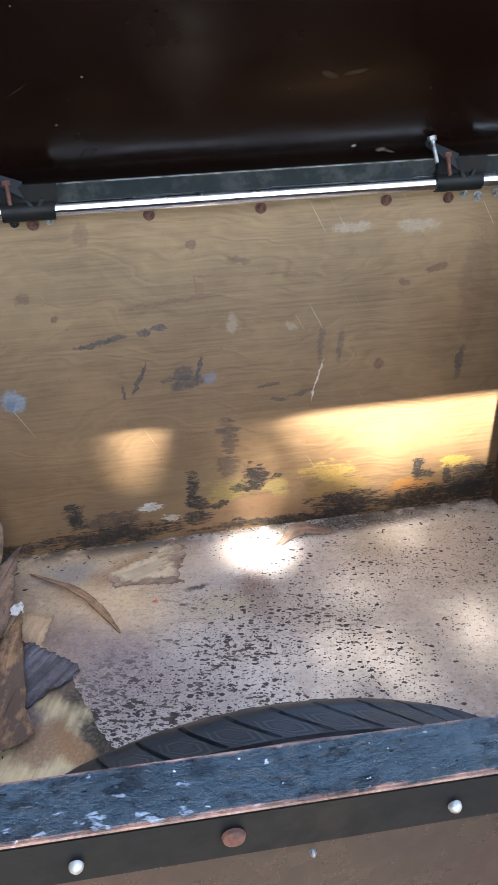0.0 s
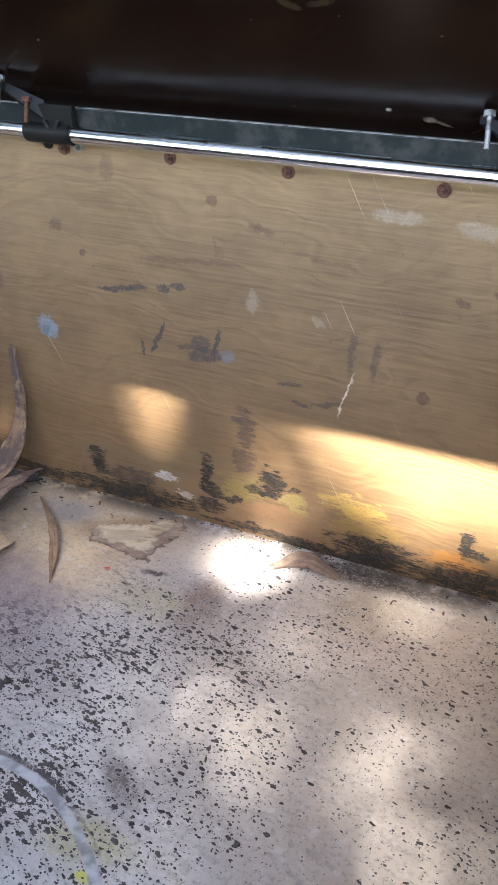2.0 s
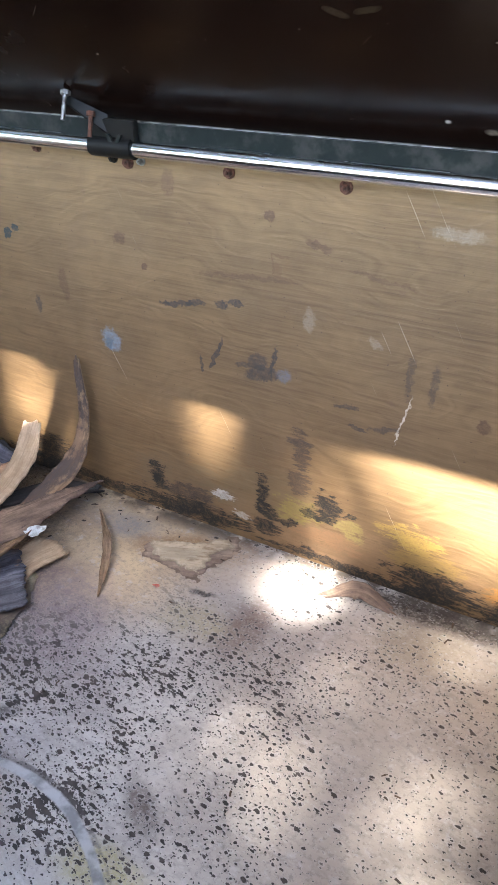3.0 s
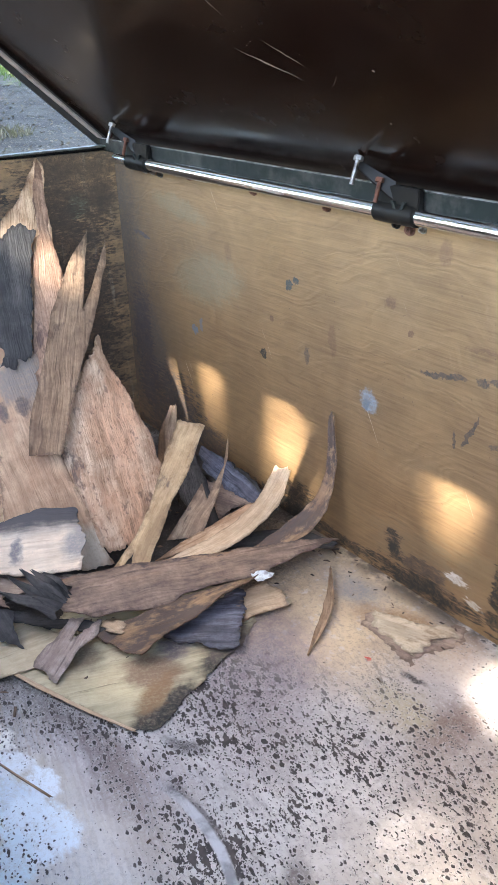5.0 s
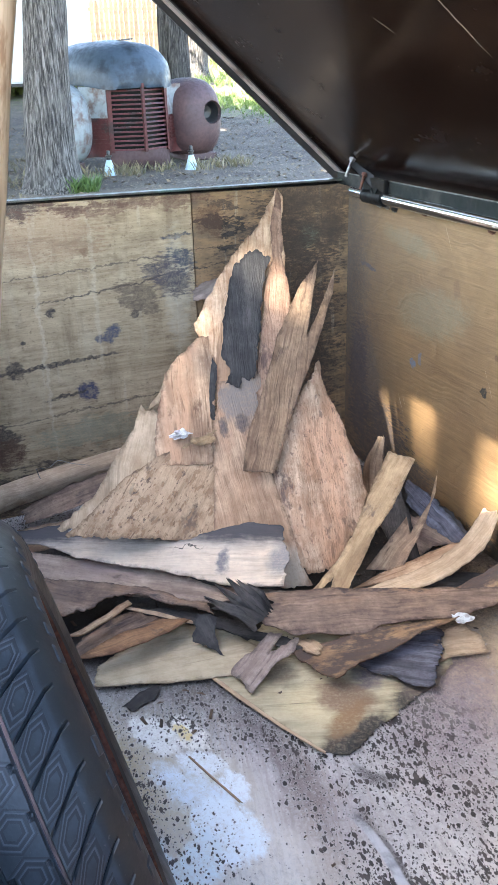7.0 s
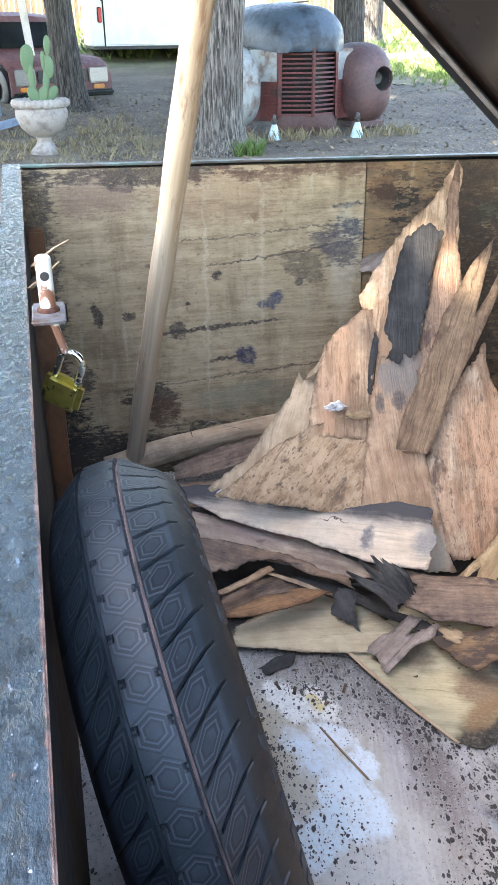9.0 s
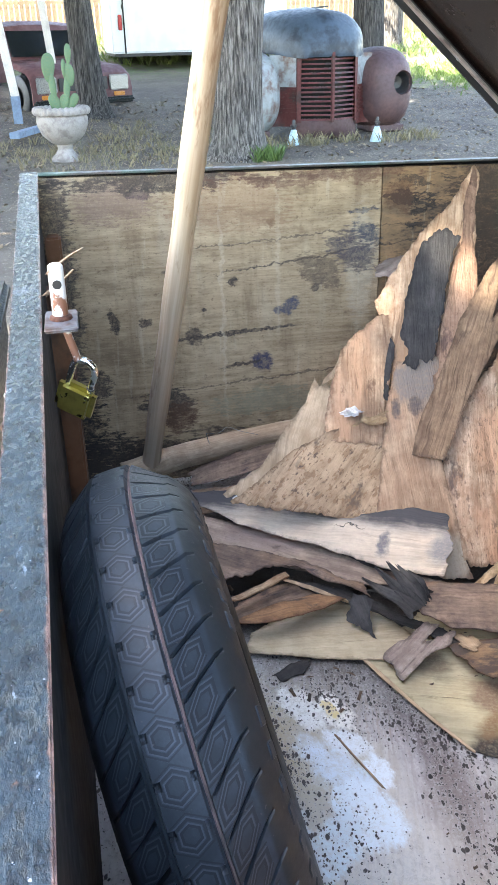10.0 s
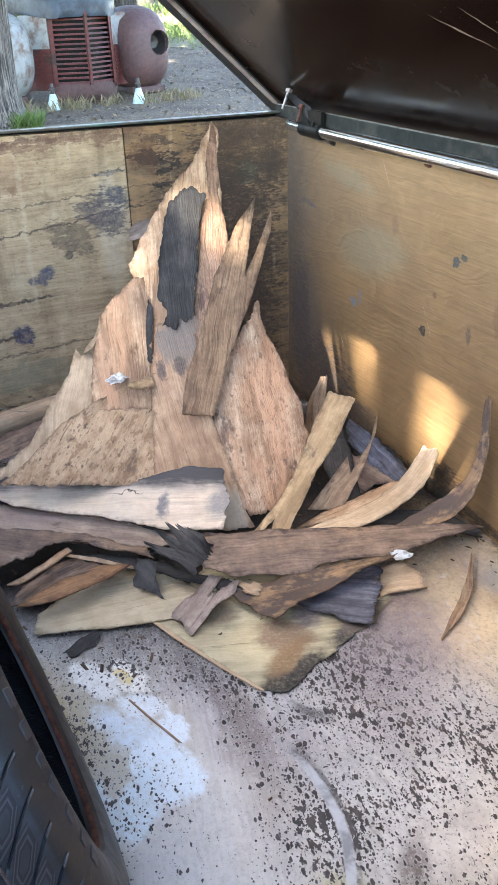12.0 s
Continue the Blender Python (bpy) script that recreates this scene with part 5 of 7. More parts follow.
rim_bm = lathe([(0.1655, 0.0555), (0.1645, 0.0575), (0.1652, 0.0605), (0.1672, 0.0622), (0.1680, 0.0605), (0.1672, 0.0560)], 80, m=Matrix.Rotation(radians(-90), 4, "X"))
part("bead", rim_bm, M_RUST, tyre, "rust-brown bead ring")


# ---- torn bark ----
def strip_mesh(path, widths, facing, thick=0.005, curl=0.0, ragged=0.12, jag=(0.01, 0.01), wavy=0.004, seed=0, cols=9, rows=0):
    """A torn strip: a smooth path, a width along it and the side that it shows; curl bends its edges towards that side."""
    length = sum((Vector(a) - Vector(b)).length for a, b in zip(path, path[1:]))
    rows = rows or max(14, min(64, int(length / 0.009)))
    pts = spline(path, rows)
    wid = [float(w) for w in np.interp(np.linspace(0, len(widths) - 1, rows), range(len(widths)), widths)]
    facing = Vector(facing).normalized()
    bm = bmesh.new()
    uvl = bm.loops.layers.uv.new("UVMap")
    rim_uv = bm.loops.layers.uv.new("Edge")
    top, bot, uv, brink = [], [], {}, {}
    run = 0.0
    for i in range(rows):
        t = (pts[min(i + 1, rows - 1)] - pts[max(i - 1, 0)]).normalized()
        side = t.cross(facing).normalized()
        nrm = side.cross(t).normalized()
        if i:
            run += (pts[i] - pts[i - 1]).length
        w = max(wid[i], 0.003)
        la = w / 2 * (1 + ragged * (noise.noise((i * 0.35, seed * 3.1, 0)) + 0.6 * noise.noise((i * 1.3, seed * 3.1, 4))))
        lb = w / 2 * (1 + ragged * (noise.noise((i * 0.35, seed * 3.1, 9)) + 0.6 * noise.noise((i * 1.3, seed * 3.1, 13))))
        ra, rb = [], []
        for j in range(cols):
            v = j / (cols - 1)
            off = -la + (la + lb) * v
            c = 2 * v - 1
            up = curl * w * (c * c - 0.35) + wavy * noise.noise((run * 9, v * 2.5, seed * 7.7)) + 0.35 * wavy * noise.noise((run * 30, v * 7, seed))
            end = 0.0
            if i == 0:
                end = -jag[0] * (0.5 + 0.9 * noise.noise((v * 6.0, seed * 1.7, 2)) + 0.8 * noise.noise((v * 17, seed, 5)))
            if i == rows - 1:
                end = jag[1] * (0.5 + 0.9 * noise.noise((v * 6.0, seed * 1.7, 7)) + 0.8 * noise.noise((v * 17, seed, 8)))
            p = pts[i] + side * off + nrm * up + t * end
            th = thick * (0.35 + 0.65 * (1 - c * c))
            a, b = bm.verts.new(p), bm.verts.new(p - nrm * th)
            uv[a], uv[b] = (run + end, off), (run + end + 3.3, off)
            brink[a] = brink[b] = (abs(c), 0.0)
            ra.append(a)
            rb.append(b)
        top.append(ra)
        bot.append(rb)
    for i in range(rows - 1):
        for j in range(cols - 1):
            bm.faces.new((top[i][j], top[i][j + 1], top[i + 1][j + 1], top[i + 1][j]))
            bm.faces.new((bot[i][j], bot[i + 1][j], bot[i + 1][j + 1], bot[i][j + 1]))
        for j in (0, cols - 1):
            bm.faces.new((top[i][j], top[i + 1][j], bot[i + 1][j], bot[i][j]))
    for i in (0, rows - 1):
        for j in range(cols - 1):
            bm.faces.new((top[i][j], top[i][j + 1], bot[i][j + 1], bot[i][j]))
    bmesh.ops.recalc_face_normals(bm, faces=bm.faces)
    for f in bm.faces:
        for lp in f.loops:
            lp[uvl].uv = uv[lp.vert]
            lp[rim_uv].uv = brink[lp.vert]
    return bm


def strip(name, label, mat, path, widths, facing, category="bark", group="bark pile", parent=None, **more):
    bm = strip_mesh(path, widths, facing, **more)
    ob = part(name, bm, mat, parent, "" if parent is None else label)
    return ob if parent is not None else tagged(ob, label, category, group)


def inside(p, ring):
    hit = False
    for (ax, ay), (bx, by) in zip(ring, ring[1:] + ring[:1]):
        if (ay > p[1]) != (by > p[1]) and p[0] < ax + (p[1] - ay) / (by - ay) * (bx - ax):
            hit = not hit
    return hit


def plate_mesh(face, level, corners, thick=0.005, ragged=0.0035, bulge=0.0, wavy=0.004, lift=0.006, seed=0, along=None, cell=0.011):
    """A torn slab in a tilted plane: face is the plane's normal, level its height; steep planes take y, z corners and flat ones x, y."""
    n = Vector(face)
    steep = abs(n.x) > abs(n.z)
    pts = [Vector(((level - n.y * a - n.z * b) / n.x, a, b)) if steep else Vector((a, b, (level - n.x * a - n.y * b) / n.z)) for a, b in corners]
    n.normalize()
    mid = sum(pts, Vector()) / len(pts)
    if along is None:
        a, b = max(((p, q) for p in pts for q in pts), key=lambda e: (e[0] - e[1]).length)
        along = (b - a) if (b - a).y >= 0 or steep else (a - b)
    u = Vector(along)
    u = (u - n * u.dot(n)).normalized()
    v = n.cross(u)
    flat = [((p - mid).dot(u), (p - mid).dot(v)) for p in pts]
    ring = []
    for (ax, ay), (bx, by) in zip(flat, flat[1:] + flat[:1]):
        size = math.hypot(bx - ax, by - ay)
        k = max(2, int(size / 0.0045))
        for i in range(k):
            x, y = ax + (bx - ax) * i / k, ay + (by - ay) * i / k
            # torn ends are rougher than edges that follow the grain
            cut = 0.45 + 1.0 * abs(by - ay) / max(size, 1e-6)
            w = ragged * cut * (noise.noise((x * 45, y * 45, seed * 3.7)) + 0.8 * noise.noise((x * 150, y * 150, seed * 3.7)) + 0.5 * noise.noise((x * 420, y * 420, seed)))
            ring.append((x + w * (by - ay) / max(size, 1e-6), y - w * (bx - ax) / max(size, 1e-6)))
    edge = np.array(ring)
    half = max(abs(y) for _, y in ring)
    rnd = random.Random(seed)
    co = [Vector(p) for p in ring]
    lo, hi = edge.min(axis=0), edge.max(axis=0)
    x = lo[0]
    while x < hi[0]:
        y = lo[1]
        while y < hi[1]:
            p = (x + rnd.uniform(-0.3, 0.3) * cell, y + rnd.uniform(-0.3, 0.3) * cell)
            if inside(p, ring) and np.hypot(*(edge - p).T).min() > 0.0035:
                co.append(Vector(p))
            y += cell * 0.8
        x += cell
    verts, _, tris, *_ = geometry.delaunay_2d_cdt(co, [], [list(range(len(ring)))], 1, 1e-6)
    bm = bmesh.new()
    uvl, rim_uv = bm.loops.layers.uv.new("UVMap"), bm.loops.layers.uv.new("Edge")
    top, low, info = [], [], {}
    for p in verts:
        d = float(np.hypot(*(edge - np.array(p)).T).min())
        h = bulge * (1 - (p.y / half) ** 2) + wavy * noise.noise((p.x * 8, p.y * 14, seed * 7.1)) + 0.35 * wavy * noise.noise((p.x * 26, p.y * 60, seed))
        h += lift * math.exp(-d / 0.010) * noise.noise((p.x * 22, p.y * 22, seed * 5.3))
        q = mid + u * p.x + v * p.y + n * h
        a, b = bm.verts.new(q), bm.verts.new(q - n * thick * (0.45 + 0.55 * min(d / 0.02, 1)))
        top.append(a)
        low.append(b)
        for w, du in ((a, 0.0), (b, 3.3)):
            info[w] = ((p.x + du, p.y), (1 - min(d / 0.045, 1.0), 0.0))
    count = {}
    for t in tris:
        bm.faces.new([top[i] for i in t])
        bm.faces.new([low[i] for i in reversed(t)])
        for i, j in zip(t, t[1:] + t[:1]):
            count[frozenset((i, j))] = count.get(frozenset((i, j)), 0) + 1
    for e, k in count.items():
        if k == 1:
            i, j = e
            bm.faces.new((top[i], top[j], low[j], low[i]))
    bmesh.ops.recalc_face_normals(bm, faces=bm.faces)
    for f in bm.faces:
        for lp in f.loops:
            lp[uvl].uv, lp[rim_uv].uv = info[lp.vert]
    return bm


def plate(name, label, mat, face, level, corners, category="bark", group="bark pile", **more):
    return tagged(part(name, plate_mesh(face, level, corners, **more), mat), label, category, group)


LEAN = (0.82, 0.0, 0.57)
plate("bark_slab", "tall pointed tan bark slab leaning on the end board", M_TAN, LEAN, 0.428, [(-0.211, 0.661), (-0.206, 0.640), (-0.225, 0.591), (-0.240, 0.520), (-0.246, 0.465), (-0.274, 0.393), (-0.317, 0.321), (-0.365, 0.281), (-0.459, 0.297), (-0.441, 0.360), (-0.456, 0.417), (-0.454, 0.446), (-0.425, 0.478), (-0.349, 0.548), (-0.277, 0.595)], bulge=0.006, wavy=0.008, lift=0.014, seed=1, along=(-0.5, 0.25, 0.8), thick=0.006)
# right half of the tall slab; its shaded side is a darker colour
plate("bark_strip", "tall slab's ruddy speckled right half, darkened for shade", M_RUDDY, LEAN, 0.436, [(-0.214, 0.661), (-0.210, 0.642), (-0.229, 0.593), (-0.244, 0.522), (-0.250, 0.467), (-0.278, 0.396), (-0.320, 0.324), (-0.375, 0.280), (-0.376, 0.323), (-0.327, 0.423), (-0.295, 0.498), (-0.264, 0.540), (-0.254, 0.595)], bulge=0.006, wavy=0.006, lift=0.006, seed=71, along=(-0.5, 0.2, 0.8), thick=0.004)
plate("bark_slab", "sunlit brown bark slab bent against the tall one", M_SUNTAN, LEAN, 0.422, [(-0.416, 0.412), (-0.454, 0.417), (-0.490, 0.399), (-0.525, 0.380), (-0.543, 0.363), (-0.564, 0.322), (-0.594, 0.259), (-0.592, 0.227), (-0.487, 0.207), (-0.466, 0.282), (-0.454, 0.332), (-0.435, 0.366)], bulge=0.012, wavy=0.010, lift=0.012, seed=7, along=(-0.5, 0.12, 0.8))
plate("bark_sliver", "thin pale yellow splinter of bark", M_PALE, LEAN, 0.43, [(-0.531, 0.379), (-0.546, 0.349), (-0.566, 0.328), (-0.589, 0.318), (-0.582, 0.328), (-0.561, 0.342)], seed=9, ragged=0.001, cell=0.007)
plate("bark_slab", "pale smooth bark slab with a torn upright tip", M_PALE, LEAN, 0.42, [(-0.597, 0.330), (-0.594, 0.313), (-0.576, 0.315), (-0.569, 0.306), (-0.588, 0.244), (-0.655, 0.195), (-0.711, 0.146), (-0.795, 0.164), (-0.783, 0.173), (-0.719, 0.203), (-0.653, 0.265), (-0.623, 0.288)], bulge=0.004, wavy=0.006, lift=0.010, seed=8, along=(-0.45, 0.35, 0.7))
plate("bark_slab", "rough flaky yellow-brown bark slab sloping to the pile", M_FLAKY, LEAN, 0.432, [(-0.787, 0.158), (-0.733, 0.184), (-0.660, 0.225), (-0.583, 0.249), (-0.537, 0.253), (-0.472, 0.265), (-0.519, 0.100)], wavy=0.007, lift=0.006, seed=10, along=(-0.3, 0.6, 0.5), thick=0.009)
plate("bark_plank", "smooth tan inner bark plank standing before the tall slab", M_TANPATCH, LEAN, 0.44, [(-0.441, 0.348), (-0.357, 0.350), (-0.376, 0.277), (-0.386, 0.191), (-0.382, 0.165), (-0.377, 0.104), (-0.376, 0.038), (-0.363, 0.005), (-0.419, 0.012), (-0.535, 0.096), (-0.499, 0.199), (-0.472, 0.285)], wavy=0.005, lift=0.005, seed=3, along=(-0.55, -0.02, 0.8))
plate("bark_strip", "black charred bark strip lying on the tall slab", M_DARK, LEAN, 0.4475, [(-0.312, 0.562), (-0.274, 0.545), (-0.305, 0.502), (-0.334, 0.426), (-0.375, 0.344), (-0.398, 0.351), (-0.408, 0.336), (-0.438, 0.344), (-0.418, 0.366), (-0.428, 0.392), (-0.400, 0.460), (-0.362, 0.530)], ragged=0.006, wavy=0.004, lift=0.004, seed=2, thick=0.003, along=(-0.5, 0.18, 0.8))
plate("bark_strip", "fibrous brown bark strip with split tip, leaning", M_FIBRE, LEAN, 0.458, [(-0.174, 0.534), (-0.203, 0.486), (-0.247, 0.405), (-0.204, 0.446), (-0.145, 0.513), (-0.165, 0.472), (-0.239, 0.376), (-0.293, 0.317), (-0.335, 0.267), (-0.390, 0.196), (-0.448, 0.209), (-0.420, 0.264), (-0.367, 0.329), (-0.312, 0.409), (-0.235, 0.489)], ragged=0.002, wavy=0.004, lift=0.004, seed=4, along=(-0.5, 0.42, 0.75), thick=0.004)
plate("bark_slab", "broad pinkish flaking bark slab leaning in the corner", M_PINKBAST, LEAN, 0.43, [(-0.226, 0.349), (-0.233, 0.316), (-0.215, 0.251), (-0.201, 0.177), (-0.203, 0.117), (-0.235, 0.072), (-0.303, 0.017), (-0.364, 0.017), (-0.398, 0.052), (-0.391, 0.164), (-0.354, 0.232), (-0.293, 0.293)], ragged=0.005, bulge=0.010, wavy=0.010, lift=0.010, seed=6, along=(-0.55, 0.12, 0.8), thick=0.008)
plate("bark_plank", "weathered grey bark plank with a black edge, on the pile", M_GREY, (0.3, -0.2, 0.93), 0.352, [(0.259, -0.881), (0.302, -0.760), (0.386, -0.661), (0.441, -0.569), (0.454, -0.518), (0.468, -0.462), (0.500, -0.410), (0.572, -0.434), (0.617, -0.463), (0.559, -0.558), (0.520, -0.597), (0.445, -0.690), (0.380, -0.769), (0.320, -0.819), (0.294, -0.860)], wavy=0.005, lift=0.006, seed=11, thick=0.006, along=(0.42, 0.8, 0.0))
plate("bark_strip", "long tan and mauve bark strip under the grey plank", M_MAUVETAN, (0.35, -0.2, 0.92), 0.35, [(0.298, -0.859), (0.358, -0.766), (0.430, -0.666), (0.521, -0.567), (0.572, -0.490), (0.610, -0.430), (0.589, -0.497), (0.555, -0.579), (0.483, -0.693), (0.421, -0.782), (0.372, -0.850)], wavy=0.005, lift=0.008, seed=12, thick=0.005)
plate("bark_strip", "dark grey ragged bark strip arched in the pile", M_DUSK, (0.1, -0.1, 1.0), 0.172, [(0.377, -0.851), (0.429, -0.752), (0.510, -0.648), (0.579, -0.595), (0.620, -0.591), (0.569, -0.635), (0.509, -0.687), (0.494, -0.742), (0.494, -0.797), (0.488, -0.834), (0.441, -0.842)], bulge=0.012, wavy=0.008, lift=0.010, ragged=0.007, seed=13)
long_strip = plate("bark_strip", "long purple-brown bark strip across the pile, ragged end", M_DUSK, (0.3, 0.0, 0.95), 0.272, [(0.624, -0.523), (0.653, -0.402), (0.696, -0.270), (0.731, -0.151), (0.781, -0.036), (0.776, -0.136), (0.780, -0.213), (0.747, -0.347), (0.754, -0.378), (0.719, -0.490), (0.692, -0.532), (0.652, -0.544)], bulge=0.010, wavy=0.005, lift=0.006, seed=14, thick=0.006)
# black curled fringe torn up at the long strip's end
for k, (tx, ty, tz) in enumerate(((0.602, -0.598, 0.088), (0.604, -0.578, 0.108), (0.610, -0.560, 0.118), (0.620, -0.546, 0.116), (0.628, -0.532, 0.110), (0.612, -0.590, 0.070))):
    foot = Vector((0.690 - 0.006 * k, -0.545 + 0.006 * k, 0.080))
    tip = Vector((tx, ty, tz))
    bend = (foot + tip) / 2 + Vector((0.012, -0.012 + 0.003 * k, 0.016))
    strip("torn_fringe", "black curled torn fringe", M_DARK, [foot, foot * 0.6 + bend * 0.4 + Vector((0, 0, 0.006)), bend, tip], [0.030, 0.022, 0.015, 0.004], (0.75, -0.3, 0.6), parent=long_strip, seed=30 + k, cols=6, thick=0.002, curl=0.25)
plate("bark_strip", "black narrow bark strip under the long one", M_DARK, (0, 0, 1), 0.034, [(0.498, -0.689), (0.562, -0.607), (0.684, -0.504), (0.757, -0.438), (0.767, -0.464), (0.691, -0.528), (0.597, -0.610), (0.525, -0.687)], seed=72, ragged=0.005)
plate("veneer_sliver", "thin pale veneer lip in the pile", M_PALE, (0.1, 0, 1), 0.105, [(0.516, -0.719), (0.548, -0.672), (0.596, -0.623), (0.603, -0.624), (0.558, -0.676), (0.524, -0.718)], category="veneer", seed=73, ragged=0.001, cell=0.006, wavy=0.001, lift=0.001, thick=0.002)
plate("bark_scrap", "pale bark scrap behind the long strip", M_PALE, (0.2, -0.1, 1), 0.21, [(0.586, -0.446), (0.629, -0.367), (0.648, -0.349), (0.626, -0.410), (0.598, -0.457)], seed=74, cell=0.008)
plate("bark_shard", "black flecked bark shard leaning to the tan side", M_BLUEBLACK, (0.5, -0.5, 0.7), 0.335, [(0.420, -0.087), (0.495, -0.058), (0.596, -0.033), (0.576, -0.059), (0.506, -0.091), (0.448, -0.108)], seed=75, ragged=0.008)
plate("bark_shard", "dusky bark shard among the corner scraps", M_DUSK, (0.5, -0.4, 0.75), 0.33, [(0.469, -0.121), (0.508, -0.066), (0.574, -0.051), (0.543, -0.102), (0.537, -0.151)], seed=76, ragged=0.007)
plate("bark_scrap", "pale splintered scrap between the strips", M_PALE, (0, -0.1, 1), 0.09, [(0.711, -0.481), (0.719, -0.459), (0.748, -0.454), (0.764, -0.472), (0.740, -0.488)], seed=77, ragged=0.007, cell=0.007)
plate("paint_flake", "white crumbled paint flake on the long strip", M_FLAKE, (0.3, 0, 0.95), 0.288, [(0.781, -0.231), (0.783, -0.208), (0.795, -0.188), (0.799, -0.203), (0.795, -0.228)], category="flake", seed=78, ragged=0.006, cell=0.006, thick=0.002)
plate("bark_strip", "mottled brown and black bark strip on the veneer", M_MOTTLE, (0.0, -0.1, 1.0), 0.084, [(0.730, -0.503), (0.740, -0.428), (0.748, -0.348), (0.774, -0.276), (0.798, -0.228), (0.801, -0.283), (0.806, -0.362), (0.809, -0.427), (0.824, -0.471), (0.803, -0.489), (0.771, -0.491)], wavy=0.006, lift=0.006, seed=15, bulge=0.004)
plate("bark_plank", "splintered blue-black bark plank under the strips", M_BLUEBLACK, (0.0, 0.0, 1.0), 0.022, [(0.751, -0.247), (0.767, -0.238), (0.823, -0.280), (0.864, -0.317), (0.880, -0.337), (0.871, -0.359), (0.820, -0.392), (0.777, -0.423), (0.766, -0.359)], ragged=0.006, wavy=0.003, lift=0.008, seed=16, along=(0.5, 0.6, 0.0))
plate("bark_stub", "short pale splintered bark stub on the floor", M_PALE, (0.0, 0.0, 1.0), 0.012, [(0.758, -0.233), (0.764, -0.195), (0.798, -0.187), (0.841, -0.197), (0.829, -0.237), (0.826, -0.284)], ragged=0.006, wavy=0.004, seed=17, along=(0.2, 0.8, 0.0))
plate("bark_fork", "torn purple-brown forked bark end reaching from the pile", M_MAUVE, (0.15, -0.14, 0.98), 0.214, [(0.721, -0.604), (0.703, -0.588), (0.694, -0.556), (0.676, -0.518), (0.691, -0.499), (0.715, -0.535), (0.709, -0.479), (0.731, -0.496), (0.737, -0.532), (0.756, -0.564), (0.772, -0.590), (0.742, -0.595)], wavy=0.003, lift=0.004, seed=18, thick=0.003, along=(-0.5, 0.7, 0.1))
plate("bark_scrap", "dark grey torn bark scrap hanging under the fringe", M_DARK, (0.5, -0.3, 0.6), 0.52, [(0.599, -0.615), (0.621, -0.585), (0.638, -0.598), (0.668, -0.596), (0.647, -0.611), (0.626, -0.634)], ragged=0.005, seed=49, lift=0.010, thick=0.002, cell=0.007)
plate("bark_strip", "leaning yellow-brown bark strip forked at its foot", M_MOTTLETAN, (0.45, -0.25, 0.86), 0.412, [(0.445, -0.154), (0.483, -0.117), (0.541, -0.201), (0.564, -0.249), (0.608, -0.308), (0.635, -0.350), (0.622, -0.377), (0.601, -0.356), (0.612, -0.394), (0.605, -0.408), (0.579, -0.336), (0.553, -0.293), (0.486, -0.211)], ragged=0.003, wavy=0.004, lift=0.004, seed=21, along=(-0.45, 0.75, 0.4))
plate("bark_spike", "brown bark fan with a thin curved spike", M_BROWN, (0.5, -0.35, 0.79), 0.405, [(0.496, -0.071), (0.527, -0.095), (0.567, -0.150), (0.602, -0.215), (0.567, -0.270), (0.552, -0.221), (0.534, -0.164), (0.560, -0.171), (0.535, -0.114)], ragged=0.001, seed=22, lift=0.002, wavy=0.002, thick=0.003, cell=0.008)
plate("bark_strip", "curved tan bark strip in the pile", M_TAN, (0.1, -0.15, 1.0), 0.135, [(0.612, -0.061), (0.623, -0.119), (0.634, -0.179), (0.627, -0.236), (0.602, -0.317), (0.596, -0.253), (0.591, -0.175), (0.593, -0.106)], ragged=0.002, lift=0.004, seed=23)
strip("bark_strip", "curved pale bark strip rising to the tan side", M_PALE, [(0.612, -0.030, 0.118), (0.642, -0.090, 0.085), (0.665, -0.181, 0.065), (0.664, -0.289, 0.055), (0.66, -0.40, 0.055)], [0.034, 0.046, 0.047, 0.036, 0.02], (0.1, -0.2, 0.98), seed=24, curl=-0.08)
strip("bark_spike", "dark curved bark strip bent upright against the tan side", M_MOTTLE, [(0.745, -0.022, 0.272), (0.746, -0.024, 0.165), (0.744, -0.050, 0.105), (0.734, -0.111, 0.064), (0.724, -0.185, 0.045)], [0.012, 0.020, 0.034, 0.040, 0.03], (0.3, -0.65, 0.7), seed=25, curl=0.12, ragged=0.2)
strip("bark_curl", "thin dark curled bark strip on the floor", M_BROWN, [(0.803, -0.073, 0.010), (0.885, -0.150, 0.016), (0.923, -0.205, 0.010), (0.943, -0.240, 0.004)], [0.004, 0.016, 0.012, 0.004], (0.3, -0.3, 0.9), seed=26, cols=5, curl=0.3, ragged=0.25)
plate("peeled_flake", "brown torn veneer layer under the cream flake", M_MAUVETAN, (0, 0, 1), 0.0025, [(0.918, -0.096), (1.002, -0.060), (1.052, -0.014), (1.085, -0.040), (1.060, -0.090), (1.066, -0.140), (1.015, -0.137), (0.950, -0.128)], category="veneer", seed=62, ragged=0.010, thick=0.001, wavy=0.001, lift=0.001)
plate("peeled_flake", "peeling cream veneer flake at the foot of the tan side", M_CREAM, (0, 0, 1), 0.007, [(0.930, -0.092), (1.003, -0.067), (1.049, -0.022), (1.072, -0.041), (1.048, -0.083), (1.058, -0.131), (1.022, -0.129), (0.959, -0.120)], category="veneer", seed=34, ragged=0.009, thick=0.0015, wavy=0.003, lift=0.010, cell=0.008)
